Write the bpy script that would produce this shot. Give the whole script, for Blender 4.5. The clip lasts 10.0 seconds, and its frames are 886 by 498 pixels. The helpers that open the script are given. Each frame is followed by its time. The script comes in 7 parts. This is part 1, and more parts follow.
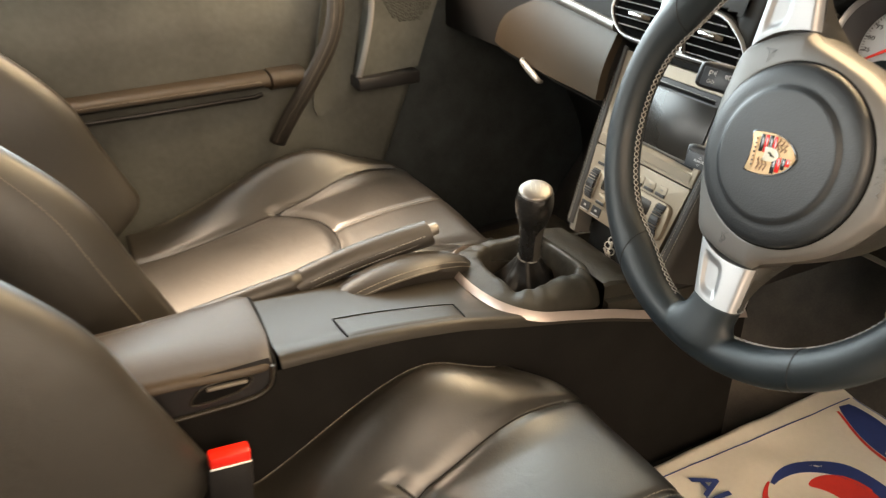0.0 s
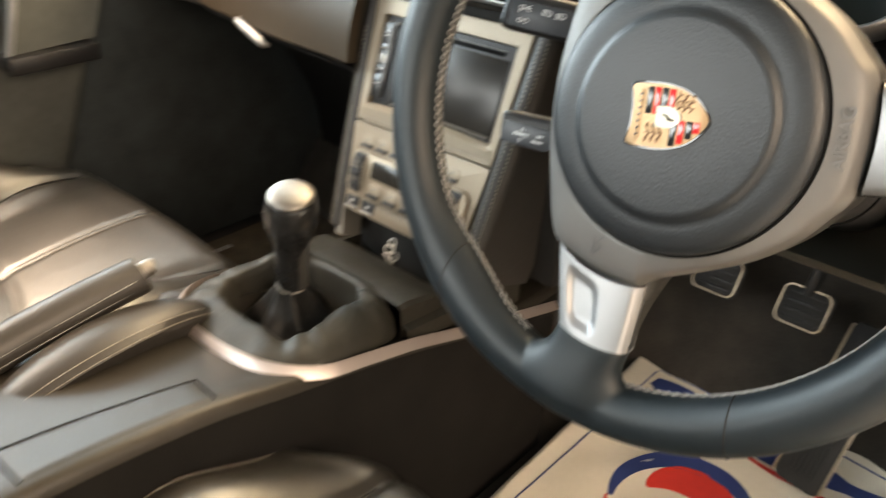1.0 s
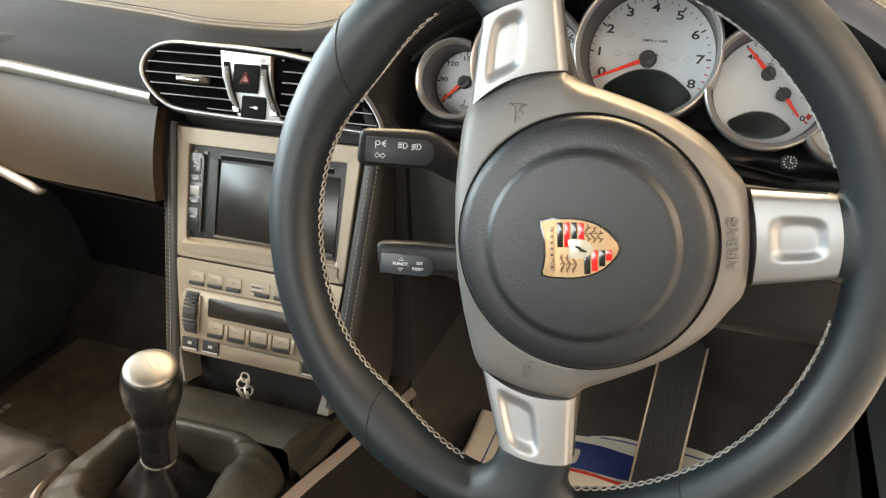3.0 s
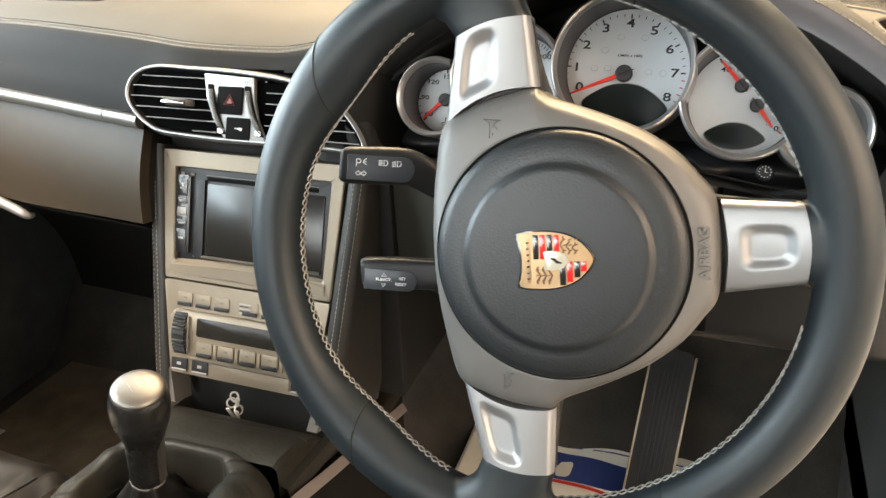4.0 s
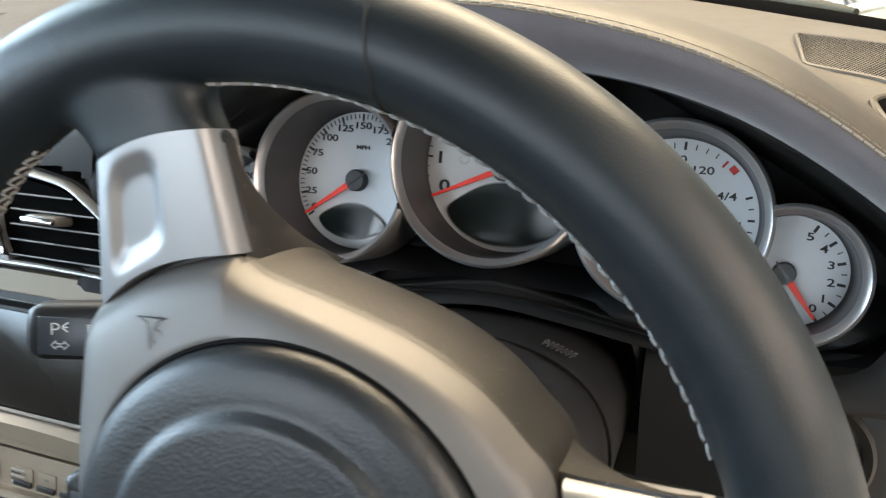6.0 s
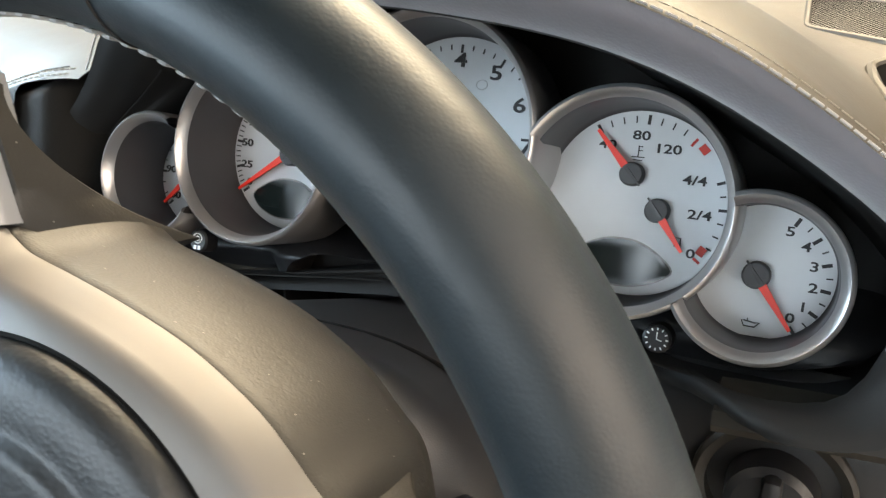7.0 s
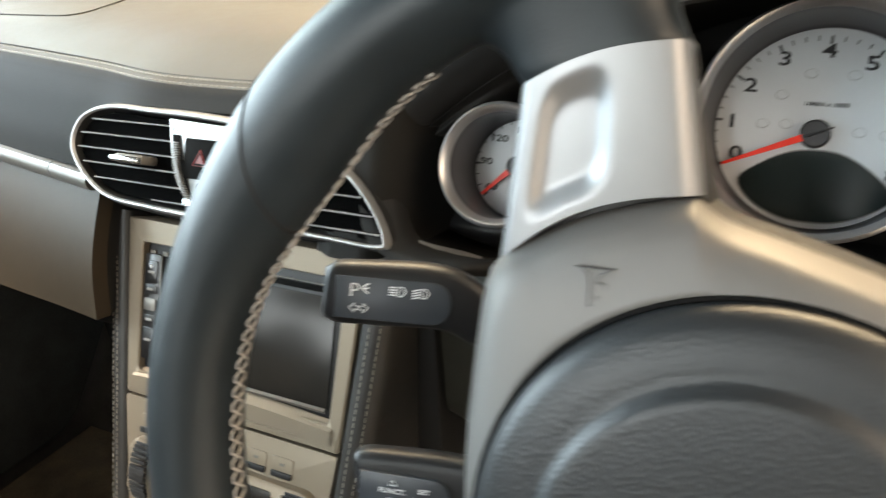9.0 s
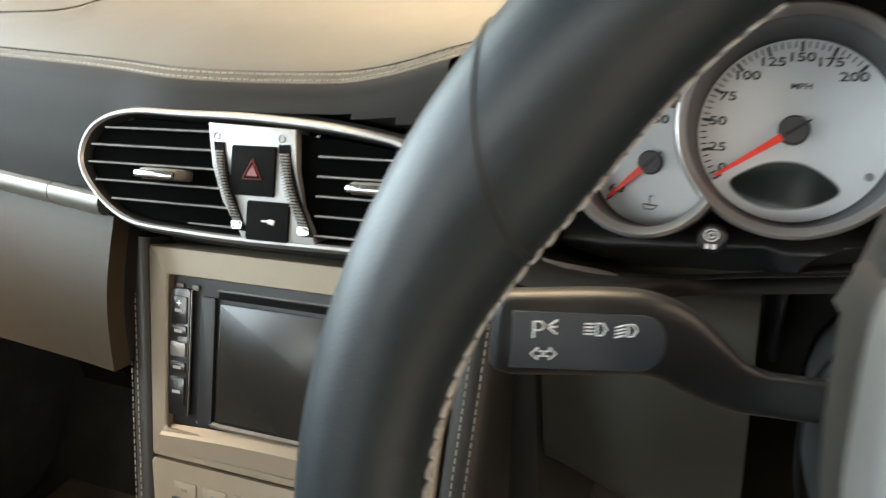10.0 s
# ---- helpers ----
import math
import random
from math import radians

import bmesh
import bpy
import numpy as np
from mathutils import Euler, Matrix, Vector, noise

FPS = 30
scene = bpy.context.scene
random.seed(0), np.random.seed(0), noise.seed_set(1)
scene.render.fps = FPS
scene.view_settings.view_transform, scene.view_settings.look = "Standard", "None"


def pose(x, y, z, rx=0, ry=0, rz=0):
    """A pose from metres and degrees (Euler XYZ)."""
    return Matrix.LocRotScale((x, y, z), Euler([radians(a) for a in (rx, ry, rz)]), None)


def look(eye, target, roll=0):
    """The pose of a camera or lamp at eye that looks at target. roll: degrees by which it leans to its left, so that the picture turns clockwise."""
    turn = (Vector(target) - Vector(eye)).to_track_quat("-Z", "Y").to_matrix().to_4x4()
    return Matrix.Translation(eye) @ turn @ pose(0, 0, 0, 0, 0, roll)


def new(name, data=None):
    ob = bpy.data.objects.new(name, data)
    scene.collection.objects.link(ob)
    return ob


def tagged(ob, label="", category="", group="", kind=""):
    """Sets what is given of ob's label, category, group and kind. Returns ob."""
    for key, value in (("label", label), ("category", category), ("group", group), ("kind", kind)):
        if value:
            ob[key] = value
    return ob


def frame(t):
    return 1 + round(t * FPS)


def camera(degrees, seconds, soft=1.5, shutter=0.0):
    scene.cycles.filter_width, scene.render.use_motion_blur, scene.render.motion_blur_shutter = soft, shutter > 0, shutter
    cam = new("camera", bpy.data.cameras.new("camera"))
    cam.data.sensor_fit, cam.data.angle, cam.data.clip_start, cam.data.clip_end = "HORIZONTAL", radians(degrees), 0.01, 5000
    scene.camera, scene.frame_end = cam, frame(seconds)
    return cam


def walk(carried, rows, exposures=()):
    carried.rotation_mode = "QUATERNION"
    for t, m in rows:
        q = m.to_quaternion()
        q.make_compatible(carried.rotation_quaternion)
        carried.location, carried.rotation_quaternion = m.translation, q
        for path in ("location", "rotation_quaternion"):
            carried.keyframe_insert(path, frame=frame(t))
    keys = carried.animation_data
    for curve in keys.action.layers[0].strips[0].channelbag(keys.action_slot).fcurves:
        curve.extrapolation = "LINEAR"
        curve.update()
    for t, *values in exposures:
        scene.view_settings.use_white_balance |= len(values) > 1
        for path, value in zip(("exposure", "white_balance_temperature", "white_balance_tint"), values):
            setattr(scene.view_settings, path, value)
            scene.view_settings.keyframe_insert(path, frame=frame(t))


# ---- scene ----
cam = camera(59.7, 10.0, soft=1.3, shutter=0.5)
ROWS = [
    (0.0, 0.7649, -0.4940, 0.8568, 61.52, 1.42, 63.75),
    (0.5, 0.6344, -0.4307, 0.7907, 60.32, -0.25, 58.18),
    (1.0, 0.5325, -0.3698, 0.7658, 59.52, -0.91, 42.84),
    (1.5, 0.4513, -0.3251, 0.7814, 61.66, -1.05, 31.55),
    (2.0, 0.4188, -0.3409, 0.8080, 63.07, 0.78, 24.61),
    (2.5, 0.4252, -0.3828, 0.8189, 62.65, 1.47, 21.84),
    (2.7, 0.4277, -0.3917, 0.8239, 62.41, 0.97, 21.12),
    (4.0, 0.4422, -0.3993, 0.8272, 63.72, 2.18, 19.99),
    (4.5, 0.4547, -0.3248, 0.8294, 65.61, 1.65, 18.77),
    (5.0, 0.4496, -0.2513, 0.8279, 66.64, 2.40, 17.30),
    (5.5, 0.4577, -0.1901, 0.8222, 65.80, 3.26, 18.12),
    (6.0, 0.4844, -0.1402, 0.8119, 65.19, 2.89, 21.10),
    (6.2, 0.4956, -0.1206, 0.8041, 65.24, 3.01, 22.38),
    (7.3, 0.5331, -0.0633, 0.7778, 64.52, 2.99, 27.29),
    (7.5, 0.5236, -0.0692, 0.7745, 64.70, 2.18, 27.28),
    (8.0, 0.4850, -0.0892, 0.7845, 65.31, 2.01, 28.09),
    (8.5, 0.4376, -0.1233, 0.7941, 65.73, 2.07, 28.25),
    (9.0, 0.3644, -0.1569, 0.7855, 65.36, 3.11, 26.64),
    (9.4, 0.3150, -0.1615, 0.7763, 65.96, 4.01, 24.80),
    (9.5, 0.3074, -0.1530, 0.7774, 65.83, 4.32, 24.29),
    (10.0, 0.2535, -0.1213, 0.7593, 65.98, 4.14, 22.32),
]
EXPOSURES = [(0.0, 0.30, 8400, 21), (1.0, 0.47, 8100, 20), (1.5, 0.61, 8000, 20), (2.5, 0.48, 8300, 20), (4.0, 0.47, 7900, 20), (4.5, 0.34, 7700, 18), (5.0, 0.10, 7350, 17.5), (5.5, 0.0, 7000, 17), (6.0, 0.06, 6800, 18), (7.5, 0.46, 7000, 17), (8.5, 0.29, 7600, 18), (9.0, 0.32, 7700, 18), (10.0, 0.17, 7900, 19)]
walk(cam, [(t, pose(x, y, z, rx, ry, rz)) for t, x, y, z, rx, ry, rz in ROWS], EXPOSURES)


# ---- small tools ----
def wm(ob):
    m = ob.matrix_basis.copy()
    return wm(ob.parent) @ m if ob.parent else m


def thing(name, label, category, m=None, group="", kind=""):
    ob = new(name)
    ob.empty_display_size = 0.05
    ob.matrix_basis = m or Matrix()
    return tagged(ob, label, category, group, kind)


def finish(mesh, material, smooth=True, sharp=35):
    if material:
        mesh.materials.append(material)
    if smooth:
        mesh.polygons.foreach_set("use_smooth", [True] * len(mesh.polygons))
        if sharp:
            mesh.set_sharp_from_angle(angle=radians(sharp))
    mesh.update()
    return mesh


def part(name, bm, material, parent, label="", local=False, smooth=True, sharp=35):
    """Links a bmesh as one mesh object under parent; its coordinates are the place's unless local."""
    if not local:
        bm.transform(wm(parent).inverted())
    bmesh.ops.recalc_face_normals(bm, faces=bm.faces)
    mesh = bpy.data.meshes.new(name)
    bm.to_mesh(mesh)
    bm.free()
    ob = new(name, finish(mesh, material, smooth, sharp))
    ob.parent = parent
    if label:
        ob["label"] = label
    return ob


def solo(name, bm, material, label, category, group="", kind="", smooth=True, sharp=35, base=None):
    """One mesh that is a thing by itself, with its origin at base."""
    if base:
        bm.transform(Matrix.Translation(-Vector(base)))
    bmesh.ops.recalc_face_normals(bm, faces=bm.faces)
    mesh = bpy.data.meshes.new(name)
    bm.to_mesh(mesh)
    bm.free()
    ob = new(name, finish(mesh, material, smooth, sharp))
    if base:
        ob.location = base
    return tagged(ob, label, category, group, kind)


def catmull(pts, n, closed=False):
    pts = [Vector(p) for p in pts]
    k = len(pts)
    out = []
    segs = k if closed else k - 1
    for i in range(segs):
        p1, p2 = pts[i], pts[(i + 1) % k]
        p0 = pts[(i - 1) % k] if closed or i > 0 else p1 * 2 - p2
        p3 = pts[(i + 2) % k] if closed or i + 2 < k else p2 * 2 - p1
        for j in range(n):
            t = j / n
            out.append(0.5 * (2 * p1 + (p2 - p0) * t + (2 * p0 - 5 * p1 + 4 * p2 - p3) * t * t + (3 * p1 - p0 - 3 * p2 + p3) * t ** 3))
    if not closed:
        out.append(pts[-1].copy())
    return out


def rings(sections, closed=True, cap=True, loop=False, bm=None):
    """A skin over rings of equally many points."""
    bm = bm or bmesh.new()
    vs = [[bm.verts.new(p) for p in s] for s in sections]
    n = len(vs[0])
    m = len(vs)
    for i in range(m if loop else m - 1):
        a, b = vs[i], vs[(i + 1) % m]
        for j in range(n if closed else n - 1):
            bm.faces.new((a[j], a[(j + 1) % n], b[(j + 1) % n], b[j]))
    if cap and closed and not loop:
        bm.faces.new(vs[0][::-1])
        bm.faces.new(vs[-1])
    return bm


def tube(pts, r, n=8, closed=False, flat=1.0, up=None, bm=None):
    """A round (or flattened) tube along points; r is one radius or one a point."""
    pts = [Vector(p) for p in pts]
    k = len(pts)
    rs = r if isinstance(r, (list, tuple)) else [r] * k
    secs = []
    side = None
    for i, p in enumerate(pts):
        a = pts[(i - 1) % k] if closed or i > 0 else p
        b = pts[(i + 1) % k] if closed or i < k - 1 else p
        d = (b - a).normalized()
        if up:
            side = d.cross(Vector(up)).normalized()
        elif side is None:
            side = d.orthogonal().normalized()
        else:
            side = (side - d * side.dot(d)).normalized()
        o = side.cross(d).normalized()
        secs.append([p + side * (rs[i] * math.cos(q)) + o * (rs[i] * flat * math.sin(q)) for q in [2 * math.pi * j / n for j in range(n)]])
    return rings(secs, True, not closed, closed, bm)


def lathe(profile, n=48, arc=(0, 2 * math.pi), bm=None, m=None):
    """A turned shape round local z from (radius, height) pairs."""
    bm = bm or bmesh.new()
    secs = []
    for j in range(n):
        q = arc[0] + (arc[1] - arc[0]) * j / n
        secs.append([Vector((r * math.cos(q), r * math.sin(q), h)) for r, h in profile])
    if m:
        secs = [[m @ p for p in s] for s in secs]
    rings(secs, False, False, True, bm)
    bmesh.ops.remove_doubles(bm, verts=bm.verts, dist=1e-6)
    return bm


def plate(poly, z0, z1, bevel=0.0, m=None, segs=2, bm=None):
    """A flat outline (x, y) given thickness, with rounded edges on its z1 side."""
    own = bmesh.new()
    n = len(poly)
    lo = [own.verts.new((p[0], p[1], z0)) for p in poly]
    hi = [own.verts.new((p[0], p[1], z1)) for p in poly]
    own.faces.new(lo[::-1])
    top = own.faces.new(hi)
    for i in range(n):
        own.faces.new((lo[i], lo[(i + 1) % n], hi[(i + 1) % n], hi[i]))
    if bevel:
        bmesh.ops.bevel(own, geom=list(top.edges), offset=bevel, segments=segs, affect="EDGES", profile=0.5)
    if m:
        own.transform(m)
    return join(bm, own)


def join(bm, other):
    if bm is None:
        return other
    tmp = bpy.data.meshes.new("tmp")
    other.to_mesh(tmp)
    other.free()
    bm.from_mesh(tmp)
    bpy.data.meshes.remove(tmp)
    return bm


def box(c, s, bevel=0.002, m=None, segs=2, bm=None):
    own = bmesh.new()
    bmesh.ops.create_cube(own, size=1.0)
    own.transform(Matrix.Translation(c) @ Matrix.Diagonal((*s, 1)))
    if bevel:
        bmesh.ops.bevel(own, geom=own.edges[:], offset=bevel, segments=segs, affect="EDGES", profile=0.5)
    if m:
        own.transform(m)
    return join(bm, own)


def rrect(w, h, r, n=5, cx=0.0, cy=0.0):
    out = []
    for sx, sy, a in ((1, 1, 0), (-1, 1, 90), (-1, -1, 180), (1, -1, 270)):
        for i in range(n + 1):
            q = radians(a + 90 * i / n)
            out.append((cx + sx * (w / 2 - r) + r * math.cos(q), cy + sy * (h / 2 - r) + r * math.sin(q)))
    return out


def sheet(fn, nu, nv, keep=None, bm=None):
    """A grid of fn(u, v), u and v from 0 to 1; keep(point) may leave faces out."""
    bm = bm or bmesh.new()
    g = [[Vector(fn(i / nu, j / nv)) for j in range(nv + 1)] for i in range(nu + 1)]
    vs = [[bm.verts.new(p) for p in row] for row in g]
    for i in range(nu):
        for j in range(nv):
            c = (g[i][j] + g[i + 1][j] + g[i + 1][j + 1] + g[i][j + 1]) / 4
            if keep is None or keep(c):
                bm.faces.new((vs[i][j], vs[i + 1][j], vs[i + 1][j + 1], vs[i][j + 1]))
    return bm


def thicken(bm, t):
    bmesh.ops.recalc_face_normals(bm, faces=bm.faces)
    bmesh.ops.solidify(bm, geom=bm.faces[:], thickness=t)
    return bm


def stitches(path, length, gap, r, off=None, bm=None):
    """Single dashes of thread along a path of points."""
    bm = bm or bmesh.new()
    path = [Vector(p) for p in path]
    dist, marks = 0.0, [0.0]
    for a, b in zip(path, path[1:]):
        dist += (b - a).length
        marks.append(dist)

    def at(s):
        for i in range(len(path) - 1):
            if s <= marks[i + 1]:
                q = (s - marks[i]) / max(marks[i + 1] - marks[i], 1e-9)
                return path[i].lerp(path[i + 1], q)
        return path[-1]
    s = 0.0
    while s + length < dist:
        a, b = at(s), at(s + length)
        tube([a, a.lerp(b, 0.5) + (off or Vector((0, 0, 0))), b], r, 5, bm=bm)
        s += length + gap
    return bm


def letters(name, body, size, material, parent, m, wide=1.0, thick=0.0002, label="", align="CENTER"):
    """Writing in the built-in font as one flat mesh, in parent's coordinates."""
    cu = bpy.data.curves.new(name, "FONT")
    cu.body, cu.size, cu.align_x, cu.align_y, cu.extrude = body, size, align, "CENTER", thick
    cu.resolution_u = 3
    cu.offset = size * 0.018
    tmp = new("tmp_text", cu)
    mesh = bpy.data.meshes.new_from_object(tmp)
    bpy.data.objects.remove(tmp)
    bpy.data.curves.remove(cu)
    mesh.transform(m @ Matrix.Diagonal((wide, 1, 1, 1)))
    mesh.materials.clear()
    ob = new(name, finish(mesh, material, False))
    ob.parent = parent
    if label:
        ob["label"] = label
    return ob


def smoothstep(a, b, x):
    t = min(max((x - a) / (b - a), 0), 1)
    return t * t * (3 - 2 * t)


# ---- world and light: a bright showroom with warm ceiling light, a cool glazed side and two added fill lamps ----
world = bpy.data.worlds.new("showroom_air")
scene.world = world
world.use_nodes = True
bg = world.node_tree.nodes["Background"]
bg.inputs["Color"].default_value = (0.95, 0.97, 1.0, 1)
bg.inputs["Strength"].default_value = 0.32


def area_lamp(name, m, sx, sy, watts, color):
    data = bpy.data.lights.new(name, "AREA")
    data.shape, data.size, data.size_y, data.energy, data.color = "RECTANGLE", sx, sy, watts, color
    ob = new(name, data)
    ob.matrix_basis = m
    return tagged(ob, "", "lamp", "", "structure")


area_lamp("ceiling_light_front", look((0.2, 2.3, 3.1), (0.2, 1.0, 0.0)), 3.4, 2.0, 480, (1.0, 0.83, 0.56))
# Added fill standing for light through the open driver's door; no lamp known there.
area_lamp("driver_doorway_fill", look((3.2, -0.6, 1.9), (0.0, -0.2, 0.55)), 3.4, 1.6, 120, (1.0, 0.87, 0.70))
area_lamp("glazed_front_daylight", look((-4.2, -0.4, 1.8), (0.0, -0.2, 0.6)), 6.0, 2.6, 1050, (0.56, 0.82, 1.0))
area_lamp("glazed_rear_daylight", look((-0.8, -3.8, 1.9), (0.1, -0.3, 0.75)), 4.0, 2.0, 340, (0.72, 0.90, 1.0))
# Added fill aimed at the passenger cushion through the side window; no known source.
area_lamp("passenger_cushion_fill", look((-1.95, -0.8, 3.1), (-0.40, -0.15, 0.3)), 1.4, 1.2, 320, (1.0, 0.86, 0.68))


# ---- materials ----
def mat(name, color, rough=0.5, metal=0.0, grain=0.0, scale=300.0, var=0.0, var_scale=6.0, coat=0.0, kind="noise", spec=0.5, rough_var=0.0, tint=None, sheen=0.0, wrinkle=0.0, wrinkle_scale=45.0):
    """A surface with fine relief (grain) and broad uneven colour and gloss (var)."""
    m = bpy.data.materials.new(name)
    m.use_nodes = True
    nt = m.node_tree
    b = nt.nodes["Principled BSDF"]
    b.inputs["Base Color"].default_value = (*color, 1)
    b.inputs["Roughness"].default_value = rough
    b.inputs["Metallic"].default_value = metal
    b.inputs["Specular IOR Level"].default_value = spec
    b.inputs["Coat Weight"].default_value = coat
    b.inputs["Coat Roughness"].default_value = 0.08
    b.inputs["Sheen Weight"].default_value = sheen
    co = nt.nodes.new("ShaderNodeTexCoord")
    geo = nt.nodes.new("ShaderNodeNewGeometry")
    if var or rough_var:
        n1 = nt.nodes.new("ShaderNodeTexNoise")
        n1.inputs["Scale"].default_value, n1.inputs["Detail"].default_value = var_scale, 5.0
        nt.links.new(geo.outputs["Position"], n1.inputs["Vector"])
        n2 = nt.nodes.new("ShaderNodeTexNoise")
        n2.inputs["Scale"].default_value, n2.inputs["Detail"].default_value = var_scale * 14, 3.0
        nt.links.new(geo.outputs["Position"], n2.inputs["Vector"])
        add = nt.nodes.new("ShaderNodeMath")
        add.operation = "MULTIPLY_ADD"
        nt.links.new(n2.outputs["Fac"], add.inputs[0])
        add.inputs[1].default_value = 0.4
        nt.links.new(n1.outputs["Fac"], add.inputs[2])
        if var:
            ramp = nt.nodes.new("ShaderNodeMix")
            ramp.data_type = "RGBA"
            mr = nt.nodes.new("ShaderNodeMapRange")
            mr.inputs["From Min"].default_value, mr.inputs["From Max"].default_value = 0.45, 0.95
            nt.links.new(add.outputs[0], mr.inputs["Value"])
            nt.links.new(mr.outputs[0], ramp.inputs["Factor"])
            t2 = tint or color
            ramp.inputs["A"].default_value = (*[c * (1 - var) for c in color], 1)
            ramp.inputs["B"].default_value = (*[min(1, c * (1 + var)) for c in t2], 1)
            nt.links.new(ramp.outputs["Result"], b.inputs["Base Color"])
        if rough_var:
            mr2 = nt.nodes.new("ShaderNodeMapRange")
            mr2.inputs["From Min"].default_value, mr2.inputs["From Max"].default_value = 0.4, 1.0
            mr2.inputs["To Min"].default_value, mr2.inputs["To Max"].default_value = rough - rough_var, rough + rough_var
            nt.links.new(add.outputs[0], mr2.inputs["Value"])
            nt.links.new(mr2.outputs[0], b.inputs["Roughness"])
    if grain:
        if kind == "leather":
            tx = nt.nodes.new("ShaderNodeTexVoronoi")
            tx.feature = "SMOOTH_F1"
            tx.inputs["Scale"].default_value = scale
            tx.inputs["Smoothness"].default_value = 0.6
            tx.inputs["Randomness"].default_value = 1.0
            out = tx.outputs["Distance"]
        else:
            tx = nt.nodes.new("ShaderNodeTexNoise")
            tx.inputs["Scale"].default_value, tx.inputs["Detail"].default_value = scale, 3.0
            out = tx.outputs["Fac"]
        nt.links.new(geo.outputs["Position"], tx.inputs["Vector"])
        bp = nt.nodes.new("ShaderNodeBump")
        bp.inputs["Strength"].default_value, bp.inputs["Distance"].default_value = grain, 0.00022
        nt.links.new(out, bp.inputs["Height"])
        nt.links.new(bp.outputs["Normal"], b.inputs["Normal"])
        if wrinkle:
            wn = nt.nodes.new("ShaderNodeTexNoise")
            wn.inputs["Scale"].default_value, wn.inputs["Detail"].default_value, wn.inputs["Distortion"].default_value = wrinkle_scale, 4.0, 0.8
            nt.links.new(geo.outputs["Position"], wn.inputs["Vector"])
            b2 = nt.nodes.new("ShaderNodeBump")
            b2.inputs["Strength"].default_value, b2.inputs["Distance"].default_value = wrinkle, 0.002
            nt.links.new(wn.outputs["Fac"], b2.inputs["Height"])
            nt.links.new(b2.outputs["Normal"], bp.inputs["Normal"])
    return m


M = {}
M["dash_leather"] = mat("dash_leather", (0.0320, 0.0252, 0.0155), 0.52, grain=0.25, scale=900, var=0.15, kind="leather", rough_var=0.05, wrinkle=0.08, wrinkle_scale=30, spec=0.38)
M["lid_leather"] = mat("lid_leather", (0.0300, 0.0210, 0.0125), 0.5, grain=0.2, scale=900, var=0.15, kind="leather", wrinkle=0.08, wrinkle_scale=40, spec=0.2)
M["hood_leather"] = mat("hood_leather", (0.020, 0.0190, 0.0180), 0.42, grain=0.35, scale=800, var=0.15, kind="leather")
# Grey base lifts this black leather to the sheen of the lit edge.
M["lit_lip_leather"] = mat("lit_lip_leather", (0.1250, 0.1180, 0.1320), 0.45, grain=0.35, scale=800, var=0.15, kind="leather", wrinkle=0.12, wrinkle_scale=60, spec=0.8, sheen=0.3)
M["wiper_grey"] = mat("wiper_grey", (0.050, 0.047, 0.036), 0.75, grain=0.2, scale=900, var=0.1, spec=0.15)
M["rim_leather"] = mat("rim_leather", (0.0052, 0.0094, 0.0120), 0.46, grain=0.18, scale=1100, var=0.2, kind="leather", rough_var=0.06, wrinkle=0.06, wrinkle_scale=90, spec=0.4)
M["pad_leather"] = mat("pad_leather", (0.0098, 0.0120, 0.0140), 0.44, grain=0.5, scale=700, var=0.12, kind="leather")
M["seat_leather"] = mat("seat_leather", (0.0150, 0.0132, 0.0110), 0.40, spec=1.0, grain=0.3, scale=600, var=0.25, kind="leather", rough_var=0.07, wrinkle=0.22, wrinkle_scale=38)
M["side_leather"] = mat("side_leather", (0.022, 0.020, 0.018), 0.46, grain=0.3, scale=600, var=0.2, kind="leather", spec=0.4, wrinkle=0.2, wrinkle_scale=60)
M["arm_leather"] = mat("arm_leather", (0.034, 0.0245, 0.0165), 0.48, spec=0.3, grain=0.3, scale=700, var=0.2, kind="leather", wrinkle=0.1, wrinkle_scale=50)
M["gaiter"] = mat("gaiter", (0.0230, 0.0215, 0.0175), 0.48, grain=0.3, scale=600, var=0.2, kind="leather", spec=0.22, wrinkle=0.6, wrinkle_scale=55)
M["console_plastic"] = mat("console_plastic", (0.0200, 0.0175, 0.0140), 0.44, grain=0.2, scale=1200, var=0.15, rough_var=0.05, spec=0.26)
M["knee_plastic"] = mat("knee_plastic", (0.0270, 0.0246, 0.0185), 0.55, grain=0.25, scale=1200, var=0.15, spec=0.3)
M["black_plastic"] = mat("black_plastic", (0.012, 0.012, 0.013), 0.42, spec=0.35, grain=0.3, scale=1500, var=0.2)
M["shell_plastic"] = mat("shell_plastic", (0.0150, 0.0138, 0.0112), 0.5, grain=0.3, scale=1300, var=0.15, kind="leather", wrinkle=0.1, wrinkle_scale=120)
# Dash leather again, darkened because the face below the seam lies in shade.
M["shaded_face_leather"] = mat("shaded_face_leather", (0.0088, 0.0080, 0.0070), 0.68, grain=0.25, scale=900, var=0.15, kind="leather", wrinkle=0.08, wrinkle_scale=30, spec=0.13)
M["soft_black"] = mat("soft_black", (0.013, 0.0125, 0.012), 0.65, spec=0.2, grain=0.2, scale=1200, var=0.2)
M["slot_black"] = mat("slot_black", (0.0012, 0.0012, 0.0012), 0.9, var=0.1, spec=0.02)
M["gloss_black"] = mat("gloss_black", (0.0060, 0.0060, 0.0070), 0.28, coat=0.4, var=0.1)
M["screen"] = mat("screen", (0.016, 0.014, 0.012), 0.26, spec=0.35, var=0.1)
